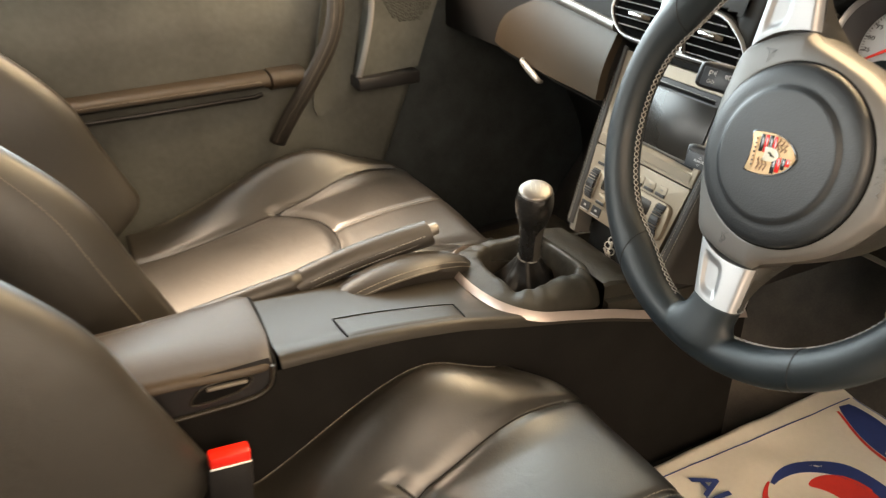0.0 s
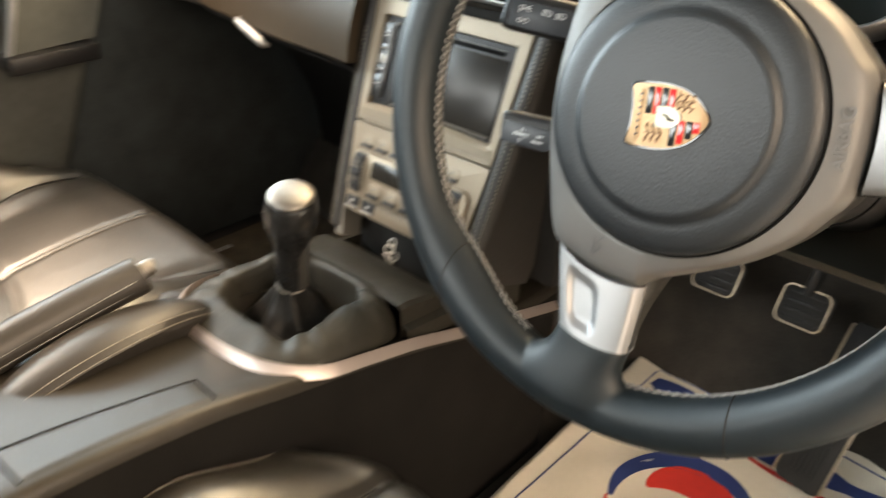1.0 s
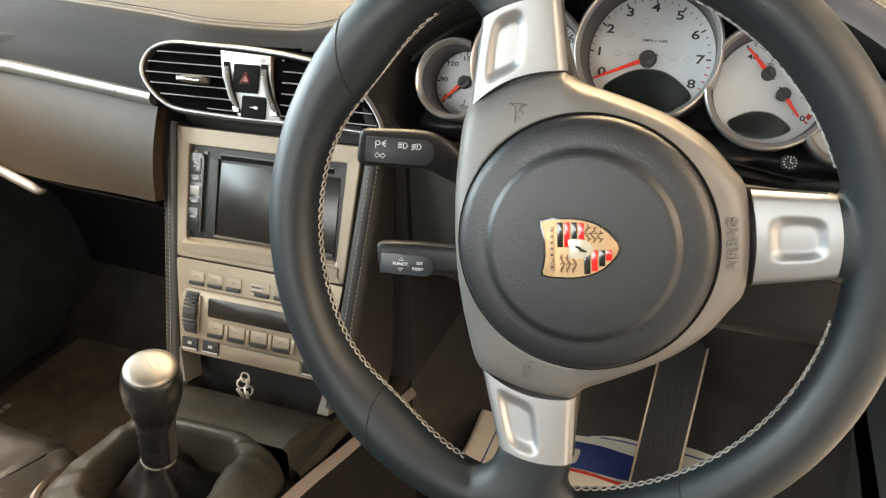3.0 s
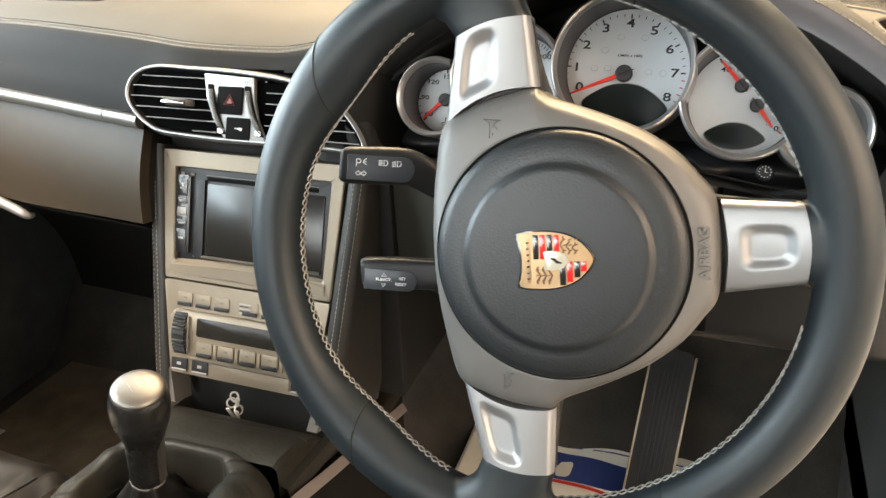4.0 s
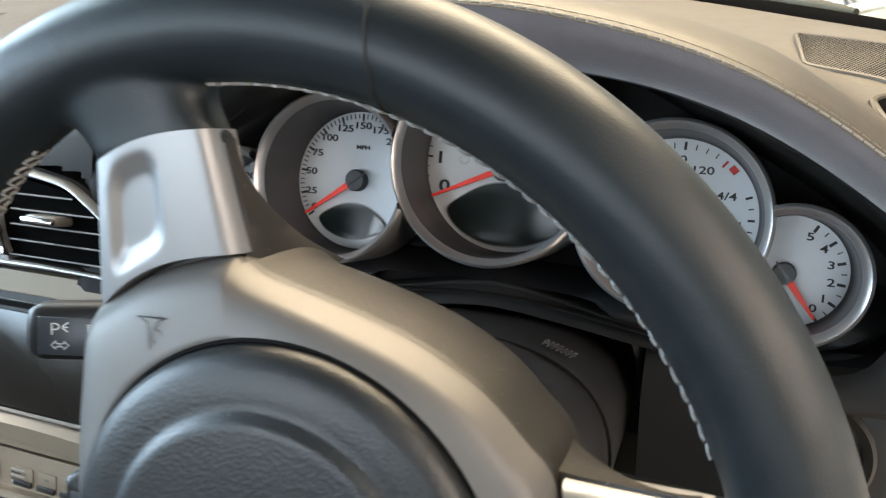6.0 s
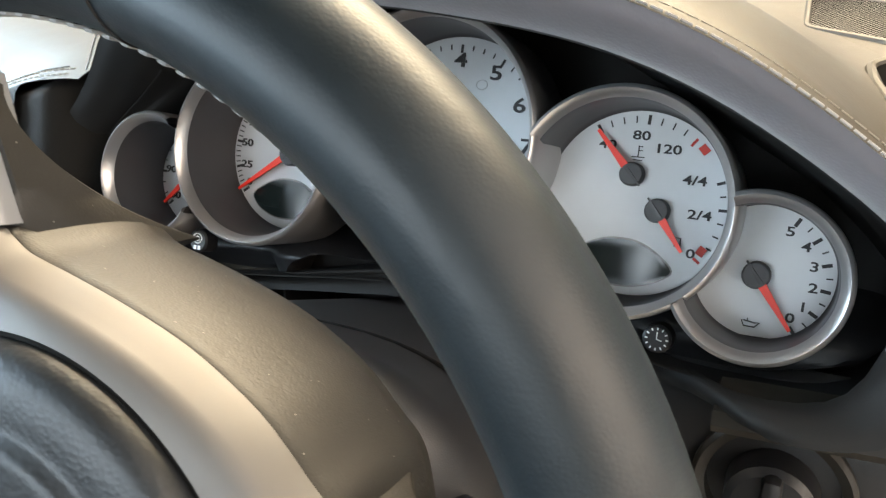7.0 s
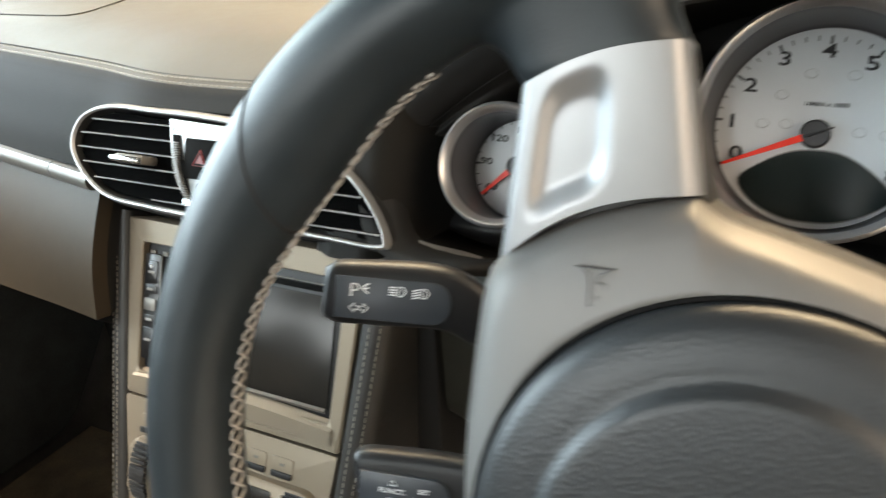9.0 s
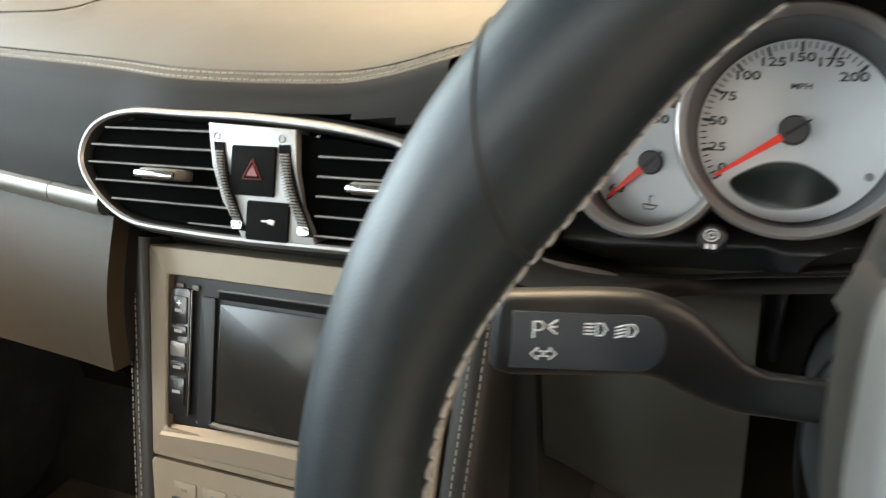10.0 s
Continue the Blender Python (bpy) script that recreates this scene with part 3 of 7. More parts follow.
    melt = rim.modifiers.new("melt", "REMESH")
    melt.mode, melt.voxel_size, melt.use_smooth_shade = "VOXEL", 0.0016, True
    soften = rim.modifiers.new("soften", "SMOOTH")
    soften.factor, soften.iterations = 0.5, 10
    return w


steering_wheel()


# ---- instruments ----
GAUGE = Matrix.Translation((0.36, 0.265, 0.666)) @ pose(0, 0, 0, 68, 0, 0)
DIALS = {"oil": (-0.1555, -0.0345, 0.0345, 0.0290, 0.006), "speed": (-0.0955, -0.0145, 0.0500, 0.0425, -0.002), "tach": (-0.001, 0.0025, 0.0585, 0.0515, -0.007), "temp": (0.0947, -0.0192, 0.0490, 0.0425, -0.006), "press": (0.1532, -0.0412, 0.0338, 0.0285, 0.001)}


def on_arc(c, r, deg, z=0.0006):
    return Vector((c[0] + r * math.cos(radians(deg)), c[1] + r * math.sin(radians(deg)), z))


def gauge(key, label, above):
    cx, cy, R, rd, dz = DIALS[key]
    g = thing("gauge", label, "gauge", GAUGE @ Matrix.Translation((cx, cy, dz)), "dashboard gauges")

    def free(p, slack=0.0018):
        for k in above:
            ax, ay, aR = DIALS[k][:3]
            if math.hypot(p.x + cx - ax, p.y + cy - ay) < aR - slack:
                return False
        return True

    def cut(bm):
        bad = [f for f in bm.faces if not free(f.calc_center_median())]
        bmesh.ops.delete(bm, geom=bad, context="FACES")
        return bm
    d = 0.042
    rings_out = [(R - 0.0052, d - 0.006), (R - 0.0036, d - 0.0015), (R - 0.0020, d), (R - 0.0007, d - 0.0008), (R, d - 0.003), (R - 0.0002, d - 0.02), (R - 0.0006, -0.004)]
    part("bezel", cut(lathe(rings_out, 240)), M["bezel_silver"], g, "satin silver bezel ring", True, sharp=50)
    part("bezel_wall", cut(lathe([(R - 0.0052, d - 0.006), (R - 0.0058, d - 0.012), (rd + 0.0012, 0.004), (rd + 0.0004, 0.0015), (rd - 0.0002, 0.0003)], 240)), M["bezel_wall"], g, "dark grey inner wall of the bezel", True, sharp=50)
    bm = bmesh.new()
    lathe([(0.0, 0.0)] + [(rd * k / 24 + 0.0004, 0.0) for k in range(1, 25)], 160, bm=bm)
    part("dial", cut(bm), M["dial_face"], g, "pale silver dial face", True, smooth=False)
    return g


def ticks(g, c, r1, degs, long_every, lengths, widths, name="scale_marks", material="dial_print", free=None):
    bm = bmesh.new()
    for i, deg in enumerate(degs):
        major = i % long_every == 0
        ln, wd = (lengths[0], widths[0]) if major else (lengths[1], widths[1])
        p = on_arc(c, r1 - ln / 2, deg, 0.0004)
        if free and not free(p):
            continue
        box((0, 0, 0), (ln, wd, 0.0003), 0, Matrix.Translation(p) @ pose(0, 0, 0, 0, 0, deg), bm=bm)
    return tagged(part(name, bm, M[material], g, "", True, smooth=False), kind="stuff")


def needle(g, c, deg, length, hub_r):
    cap = part("needle_hub", lathe([(0.0, 0.0062), (hub_r * 0.88, 0.0062), (hub_r, 0.0050), (hub_r, 0.0004)], 40, m=Matrix.Translation((c[0], c[1], 0))), M["needle_hub"], g, "dark grey needle hub", True)
    m = Matrix.Translation((c[0], c[1], 0.0058)) @ pose(0, 0, 0, 0, 0, deg)
    bm = plate([(hub_r * 0.85, -0.0018), (length, -0.0007), (length, 0.0007), (hub_r * 0.85, 0.0018)], -0.0008, 0.0003, 0, m)
    part("needle", bm, M["needle_red"], g, "bright red needle", True, smooth=False)
    part("counterweight", plate([(-hub_r * 1.25, -0.0004), (hub_r * 0.7, -0.0009), (hub_r * 0.7, 0.0009), (-hub_r * 1.25, 0.0004)], 0.0002, 0.0012, 0, m), M["gloss_black"], cap, "", True, smooth=False)


def lens(g, c, w, h, name="display"):
    """A dark display under an eye-shaped lens."""
    pts = catmull([(-0.5, 0.02, 0), (-0.36, 0.27, 0), (-0.18, 0.45, 0), (0.0, 0.50, 0), (0.18, 0.45, 0), (0.36, 0.25, 0), (0.5, -0.04, 0), (0.40, -0.27, 0), (0.2, -0.45, 0), (0.0, -0.50, 0), (-0.2, -0.46, 0), (-0.40, -0.27, 0)], 4, True)
    poly = [(c[0] + p.x * w, c[1] + p.y * h) for p in pts]
    frame_bm = plate([(c[0] + p.x * (w + 0.0016), c[1] + p.y * (h + 0.0016)) for p in pts], 0.0001, 0.0007, 0.0002)
    part("display_rim", frame_bm, M["bezel_inner"], g, "", True)
    part(name, plate(poly, 0.0003, 0.0012, 0.0004), M["lcd"], g, "dark unlit display lens", True)


def instruments():
    # rev counter
    g = gauge("tach", "rev counter with pale silver dial and red needle at zero", ())
    c = (-0.002, -0.003)
    a0, a1 = 203.0, -25.5
    degs = [a0 + (a1 - a0) * i / 32 for i in range(33)]
    ticks(g, c, 0.0505, degs[:29], 4, (0.0042, 0.0026), (0.00125, 0.0006))
    ticks(g, c, 0.0505, degs[29:], 9, (0.0030, 0.0030), (0.0009, 0.0009), "red_zone_marks", "dial_red")
    for i in range(9):
        p = on_arc(c, 0.0415 if i not in (3, 4, 5) else 0.0425, a0 + (a1 - a0) * i / 8)
        if i == 0:
            p = p + Vector((0.001, 0.0035, 0))
        letters("numeral", str(i), 0.0100, M["dial_print"], g, Matrix.Translation((p.x, p.y, 0.0004)), 1.42)
    letters("unit_print", "1/MIN x 1000", 0.0030, M["dial_print"], g, Matrix.Translation((0.001, 0.0125, 0.0004)), 1.25)
    for x, y in ((-0.028, 0.001), (-0.0205, 0.0165), (-0.0165, 0.0015), (0.018, -0.0005), (0.030, -0.001), (-0.008, 0.028), (0.012, 0.028)):
        part("warning_symbol", tube([(x + 0.003 * math.cos(q), y + 0.0024 * math.sin(q), 0.0003) for q in [2 * math.pi * k / 14 for k in range(14)]], 0.00025, 4, True), M["dial_faint"], g, "", True)
    needle(g, c, a0 + 1.0, 0.0468, 0.0072)
    lens(g, (0.0005, -0.0295), 0.072, 0.0365)

    # speedometer
    g = gauge("speed", "speedometer in miles per hour with red needle at zero", ("tach",))
    cx, cy = DIALS["speed"][:2]

    def free(p):
        return math.hypot(p.x + cx - DIALS["tach"][0], p.y + cy - DIALS["tach"][1]) > DIALS["tach"][2] + 0.001
    c = (0.0, 0.0)
    a0, a1 = 216.0, 47.5
    degs = [a0 + (a1 - a0) * i / 40 for i in range(41)]
    ticks(g, c, 0.0412, degs, 5, (0.0046, 0.0030), (0.0014, 0.0006), free=free)
    for i in range(9):
        p = on_arc(c, 0.0338 if i else 0.0350, a0 + (a1 - a0) * i / 8 - (4 if i == 0 else 0))
        letters("numeral", str(i * 25), 0.0058, M["dial_print"], g, Matrix.Translation((p.x, p.y, 0.0004)), 1.42)
    letters("unit_print", "MPH", 0.0036, M["dial_print"], g, Matrix.Translation((0.0015, 0.0205, 0.0004)), 1.3)
    part("light_sensor", lathe([(0.0, 0.001), (0.0018, 0.001), (0.0020, 0.0002)], 20, m=Matrix.Translation((0.033, -0.0195, 0))), M["bezel_inner"], g, "", True)
    needle(g, c, a0 - 1.0, 0.0400, 0.0068)
    lens(g, (-0.002, -0.0255), 0.0465, 0.0215)

    # oil temperature
    g = gauge("oil", "small oil temperature gauge with red needle at its lowest mark", ("speed",))
    cx2, cy2 = DIALS["oil"][:2]

    def free2(p):
        return math.hypot(p.x + cx2 - DIALS["speed"][0], p.y + cy2 - DIALS["speed"][1]) > DIALS["speed"][2] + 0.001
    c = (-0.002, 0.0015)
    a0, a1 = 224.0, 92.0
    degs = [a0 + (a1 - a0) * i / 9 for i in range(10)]
    ticks(g, c, 0.0275, degs, 3, (0.0036, 0.0024), (0.0013, 0.0006), free=free2)
    for i, s in enumerate(("60", "90", "120", "150")):
        p = on_arc(c, 0.0205 if i < 2 else 0.0210, a0 + (a1 - a0) * i / 3 - (3 if i == 0 else 4))
        letters("numeral", s, 0.0056, M["dial_print"], g, Matrix.Translation((p.x, p.y, 0.0004)), 1.42)
    oil_can(g, (-0.001, -0.0195), 1.0, True)
    needle(g, c, a0, 0.0260, 0.0058)

    # coolant and fuel
    g = gauge("temp", "combined coolant and fuel gauge with two red needles", ("tach",))
    cx3, cy3 = DIALS["temp"][:2]
    c = (-0.0025, 0.0135)
    degs = [135 + (35 - 135) * i / 8 for i in range(9)]
    bm = bmesh.new()
    for i, deg in enumerate(degs[:-1]):
        p = on_arc((0, 0), 0.0385, 122 - 8.6 * i, 0.0004)
        big = i in (0, 4)
        box((0, 0, 0), (0.0044 if big else 0.0032, 0.0014 if big else 0.0006, 0.0003), 0, Matrix.Translation(p) @ pose(0, 0, 0, 0, 0, 122 - 8.6 * i), bm=bm)
    for i, deg in enumerate((20, 11, 2, -7, -16, -25)):
        p = on_arc((0, 0), 0.0385, deg, 0.0004)
        big = i in (0, 2)
        box((0, 0, 0), (0.0036 if big else 0.0026, 0.0013 if big else 0.0007, 0.0003), 0, Matrix.Translation(p) @ pose(0, 0, 0, 0, 0, deg), bm=bm)
    part("scale_marks", bm, M["dial_print"], g, "", True, smooth=False)
    bm = bmesh.new()
    for deg, ln in ((53, 0.0042), (-36, 0.0036)):
        box((0, 0, 0), (ln, 0.0012, 0.0003), 0, Matrix.Translation(on_arc((0, 0), 0.0375, deg, 0.0004)) @ pose(0, 0, 0, 0, 0, deg), bm=bm)
    tagged(part("limit_marks", bm, M["dial_red"], g, "", True, smooth=False), kind="stuff")
    for deg, r in ((45, 0.0385), (-29, 0.0365)):
        part("limit_block", box((0, 0, 0), (0.0036, 0.0042, 0.0003), 0, Matrix.Translation(on_arc((0, 0), r, deg, 0.0004)) @ pose(0, 0, 0, 0, 0, deg)), M["dial_red"], g, "", True, smooth=False)
    for s, x, y in (("40", -0.0160, 0.0258), ("80", -0.0010, 0.0310), ("120", 0.0115, 0.0258), ("4/4", 0.0250, 0.0130), ("2/4", 0.0290, -0.0020), ("0", 0.0275, -0.0195)):
        letters("numeral", s, 0.0058, M["dial_print"], g, Matrix.Translation((x, y, 0.0004)), 1.42)
    bm = bmesh.new()
    x, y = -0.0015, 0.0235
    for a, b in (((0, 0.003), (0, -0.002)), ((0, 0.0026), (0.0018, 0.0026)), ((0, 0.0008), (0.0018, 0.0008)), ((-0.003, -0.0022), (0.003, -0.0022)), ((-0.0022, -0.0036), (0.0022, -0.0036))):
        tube([(x + a[0], y + a[1], 0.0004), (x + b[0], y + b[1], 0.0004)], 0.0003, 4, bm=bm)
    part("coolant_symbol", bm, M["dial_print"], g, "", True)
    part("pump_symbol", tube([(0.0215 + a, -0.0150 + b, 0.0004) for a, b in ((-0.0015, -0.002), (-0.0015, 0.002), (0.001, 0.002), (0.001, -0.002))], 0.0003, 4, True), M["dial_print"], g, "", True)
    needle(g, (-0.0025, 0.0132), 133.0, 0.0255, 0.0055)
    needle(g, (0.0110, -0.0020), -52.0, 0.0215, 0.0055)
    lens(g, (-0.0035, -0.0275), 0.0470, 0.0212)

    # oil pressure
    g = gauge("press", "small oil pressure gauge with red needle at zero", ("temp",))
    c = (-0.0020, -0.0015)
    a0, a1 = -52.0, 62.0
    degs = [a0 + (a1 - a0) * i / 10 for i in range(11)]
    ticks(g, c, 0.0290, degs, 2, (0.0040, 0.0026), (0.0015, 0.0006))
    for i in range(6):
        p = on_arc(c, 0.0222, a0 + (a1 - a0) * i / 5 + (5 if i == 0 else 0))
        letters("numeral", str(i), 0.0056, M["dial_print"], g, Matrix.Translation((p.x, p.y, 0.0004)), 1.42)
    oil_can(g, (-0.002, -0.0225), 1.0, False)
    needle(g, c, a0 - 1.0, 0.0262, 0.0058)


def oil_can(g, c, s, thermo):
    bm = bmesh.new()
    x, y = c
    tube([(x + a * s, y + b * s, 0.0004) for a, b in ((-0.0034, 0.0010), (-0.0022, -0.0014), (0.0020, -0.0014), (0.0040, 0.0008), (0.0020, 0.0004), (-0.0022, 0.0010))], 0.0003, 4, True, bm=bm)
    if thermo:
        tube([(x, y + 0.0014, 0.0004), (x, y + 0.0056, 0.0004)], 0.0003, 4, bm=bm)
        tube([(x, y + 0.0050, 0.0004), (x + 0.0016, y + 0.0050, 0.0004)], 0.0003, 4, bm=bm)
    else:
        tube([(x - 0.001, y + 0.0010, 0.0004), (x - 0.001, y + 0.0022, 0.0004)], 0.0003, 4, bm=bm)
    part("oil_symbol", bm, M["dial_print"], g, "", True)


instruments()


# ---- dashboard ----
def rounded(poly, r, n=4):
    """straight-edged outline with its corners rounded off by r"""
    out = []
    for k, p in enumerate(poly):
        p = Vector(p)
        a, b = Vector(poly[k - 1]) - p, Vector(poly[(k + 1) % len(poly)]) - p
        ra, rb = min(r, a.length * 0.45), min(r, b.length * 0.45)
        a, b = p + a.normalized() * ra, p + b.normalized() * rb
        for i in range(n + 1):
            t = i / n
            q = a * (1 - t) ** 2 + p * 2 * t * (1 - t) + b * t * t
            out.append((q.x, q.y))
    return out


def screen_line(x):
    """how far forward the dashboard reaches to the windscreen, at x"""
    return max(0.93 - (1.2 if x > 0 else 0.5) * x * x, 0.46)


def recede(x):
    """how far the dashboard's face falls back towards the passenger's door"""
    return 0.15 * max(0.0, -x - 0.03) * smoothstep(-0.02, -0.10, x) + 0.035 * smoothstep(-0.45, -0.70, x)


def dash_profile(x):
    """(y, z) points of the dashboard's skin from the windscreen down to the lid, at x."""
    end = recede(x) + smoothstep(0.52, 0.72, x) * 0.08
    drop = 0.010 * smoothstep(-0.1, -0.6, x) - 0.004 * smoothstep(-0.15, -0.35, x)
    k = edge_drop(x)
    far = screen_line(x)
    return [(far, 0.699), (0.38 + (far - 0.38) * 0.80, 0.705), (0.38 + (far - 0.38) * 0.45, 0.711 - drop), (0.38, 0.712 - drop), (0.29 + end * 0.6, 0.708 - drop), (0.238 + end, 0.700 - drop - 0.7 * k), (0.2135 + end, 0.6920 - drop - k), (0.2065 + end, 0.684 - drop - 0.9 * k), (0.200 + end, 0.671 - drop - 0.4 * k), (0.194 + end, 0.655), (0.188 + end, 0.640), (0.183 + end, 0.622)]


def dash_z(x, y):
    """height of the dashboard's top at x, y"""
    pts = dash_profile(x)
    for (y0, z0), (y1, z1) in zip(pts, pts[1:]):
        if y1 <= y <= y0:
            return z1 + (z0 - z1) * (y - y1) / (y0 - y1)
    return pts[0][1]


def dip(x):
    return 0.0105 * math.exp(-((x - 0.02) / 0.17) ** 2)


def edge_drop(x):
    """how far the front edge hangs below its usual line: low over the vents, rising into the hood"""
    return dip(x) * (1 - smoothstep(0.05, 0.13, x)) - 0.008 * smoothstep(0.08, 0.16, x)


def in_vent(p):
    return ((p.x - 0.02) / 0.116) ** 4 + ((p.z - 0.638) / 0.032) ** 4 < 0.9 and p.y < 0.25


def hood_far(x):
    return 0.40 - 0.13 * smoothstep(0.12, 0.21, abs(x - 0.36))


def in_pod(p):
    return (abs(p.x - 0.358) < 0.195 and p.z < 0.76 and p.y < hood_far(p.x) - 0.012) or (0.144 < p.x < 0.595 and p.y < 0.238 and p.z < 0.69)


def dashboard():
    d = thing("dashboard", "dark leather dashboard with stitched seams and silver trim", "dashboard", Matrix.Translation((0, 0.4, 0.55)))
    NX = 180

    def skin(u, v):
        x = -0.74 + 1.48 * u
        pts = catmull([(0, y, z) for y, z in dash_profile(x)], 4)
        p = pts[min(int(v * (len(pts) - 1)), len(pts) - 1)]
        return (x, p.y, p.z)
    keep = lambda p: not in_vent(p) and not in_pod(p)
    # One leather: lighter colour for the lit top, darker for the shaded front.
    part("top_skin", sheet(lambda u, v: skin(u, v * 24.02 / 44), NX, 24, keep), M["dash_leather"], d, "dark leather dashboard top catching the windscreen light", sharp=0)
    part("front_skin", sheet(lambda u, v: skin(u, (24.02 + 19.98 * v) / 44), NX, 20, lambda p: keep(p) and not 0.114 < p.x < 0.30), M["shaded_face_leather"], d, "black leather front face below the seam, darkened for shade", sharp=0)

    # stitched seam along the front edge
    for off, nm in ((0.0, "a"), (0.0040, "b")):
        path = []
        for i in range(150):
            x = -0.70 + 0.855 * i / 149
            e = recede(x)
            drop = 0.010 * smoothstep(-0.1, -0.6, x) - 0.004 * smoothstep(-0.15, -0.35, x)
            path.append(Vector((x, 0.2125 + e + off * 1.4 + 0.005 * smoothstep(0.10, 0.155, x), 0.6938 - drop - edge_drop(x) + off * 0.45)))
        part("seam_stitching", stitches(path, 0.0030, 0.0014, 0.00042), M["thread_dark"], d, "row of stitching")
    part("seam_welt", tube([Vector(p) + Vector((0, 0.0035, 0.0003)) for p in path[::3]], 0.0006, 6), M["soft_black"], d)

    part("inner_block", box((0.008, 0.38, 0.49), (0.275, 0.29, 0.38), 0.004), M["soft_black"], d, "dark structure behind the centre stack")
    part("lid_backing", box((-0.42, 0.37, 0.575), (0.62, 0.27, 0.16), 0.004), M["soft_black"], d, "dark structure behind the glove box lid")
    # silver trim strip on the passenger side
    def strip(x0, x1):
        secs = []
        for i in range(31):
            x = x0 + (x1 - x0) * i / 30
            e = recede(x)
            zc = 0.6165 + 0.008 * min(1, max(0, (-0.10 - x) / 0.22)) - 0.015 * smoothstep(-0.35, -0.68, x)
            secs.append([Vector((x, 0.1835 + e + dy, zc - 0.004 + dz)) for dy, dz in ((0.004, -0.0075), (-0.004, -0.006), (-0.0065, -0.002), (-0.0065, 0.002), (-0.004, 0.006), (0.004, 0.0075))])
        return rings(secs)
    part("trim_strip", strip(-0.695, -0.152), M["strip_grey"], d, "satin silver trim strip")
    part("trim_strip", strip(-0.151, -0.104), M["strip_grey"], d, "satin silver trim strip")

    # glove box lid, leaning back
    def lid(u, v):
        x = -0.655 + 0.551 * u
        e = recede(x)
        top = 0.603 + 0.008 * min(1, max(0, (-0.10 - x) / 0.22)) - 0.015 * smoothstep(-0.35, -0.68, x)
        z = top - (top - (0.512 - 0.008 * smoothstep(-0.10, -0.30, x))) * v
        y = 0.187 - 0.030 * v + 0.006 * math.sin(math.pi * v) * -1 + e
        return (x, y, z)
    bm = thicken(sheet(lid, 60, 14), 0.012)
    lidp = part("glovebox_lid", bm, M["lid_leather"], d, "leather-covered glove box lid")
    side = [lid(1.0, k / 10) for k in range(11)]
    part("lid_side", rings([[Vector((x + 0.0005 * (j > 0), y + dy, z)) for j, dy in enumerate((0.0, 0.012, 0.03, 0.07))] for x, y, z in side], False, False), M["soft_black"], lidp, "dark return beside the lid")
    hb = part("lid_handle", tube(catmull([(-0.364, 0.212, 0.5085), (-0.358, 0.200, 0.5080), (-0.335, 0.194, 0.504), (-0.303, 0.191, 0.4955), (-0.290, 0.191, 0.4905), (-0.287, 0.198, 0.4885)], 5), [0.0016 + 0.0042 * math.sin(math.pi * min(1.0, (0.5 + i) / 26.0)) ** 0.8 for i in range(26)], 12, flat=0.7), M["strip_grey"], lidp, "polished glove box handle")
    # underside of the dash on the passenger side
    def under(u, v):
        x = -0.70 + 0.585 * u
        e = recede(x)
        pts = [(0.165, 0.504), (0.19, 0.490), (0.27, 0.47), (0.36, 0.43), (0.46, 0.36), (0.56, 0.22), (0.60, 0.05)]
        p = catmull([(0, y, z) for y, z in pts], 4)
        q = p[min(int(v * (len(p) - 1)), len(p) - 1)]
        return (x, q.y + e * (1 - v), q.z - 0.006 * smoothstep(-0.10, -0.30, x) * (1 - v))
    part("lower_skin", sheet(under, 24, 24), M["soft_black"], d, "dark underside above the footwell", sharp=0)

    # driver's side face below the seam, right of the instruments, and the knee panel
    def knee(u, v):
        x = 0.128 + 0.60 * u
        pts = [(0.240, 0.590), (0.225, 0.578), (0.216, 0.560), (0.215, 0.520), (0.216, 0.480), (0.222, 0.445), (0.27, 0.43), (0.45, 0.42), (0.60, 0.40)]
        p = catmull([(0, y, z) for y, z in pts], 4)
        q = p[min(int(v * (len(p) - 1)), len(p) - 1)]
        return (x, q.y + 0.05 * smoothstep(0.56, 0.74, x) + 0.03 * smoothstep(0.22, 0.13, x), q.z)
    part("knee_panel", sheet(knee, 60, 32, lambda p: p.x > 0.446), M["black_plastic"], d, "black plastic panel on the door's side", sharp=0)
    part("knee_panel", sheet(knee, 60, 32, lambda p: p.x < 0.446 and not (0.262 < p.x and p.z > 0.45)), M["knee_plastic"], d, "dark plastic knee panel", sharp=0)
    # trim strip on the driver's door side
    secs = []
    for i in range(20):
        x = 0.505 + 0.2 * i / 19
        secs.append([Vector((x, 0.196 + 0.05 * smoothstep(0.56, 0.74, x) + dy, 0.588 + 0.010 * i / 19 + dz)) for dy, dz in ((0.02, -0.006), (-0.003, -0.005), (-0.006, 0), (-0.003, 0.005), (0.02, 0.006))])
    part("trim_strip", rings(secs), M["console_plastic"], d, "dark trim strip")
    # speaker grille and side vent on the dash top
    shape = rounded([(0.509, 0.431), (0.532, 0.419), (0.585, 0.388), (0.632, 0.352), (0.622, 0.290), (0.568, 0.298), (0.548, 0.324), (0.513, 0.350)], 0.006)

    def inside(x, y):
        hit = False
        for (x0, y0), (x1, y1) in zip(shape, shape[1:] + shape[:1]):
            if (y0 > y) != (y1 > y) and x < x0 + (x1 - x0) * (y - y0) / (y1 - y0):
                hit = not hit
        return hit
    bm = bmesh.new()
    for i in range(58):
        for j in range(68):
            x, y = 0.508 + 0.0023 * i + 0.00115 * (j % 2), 0.288 + 0.0021 * j
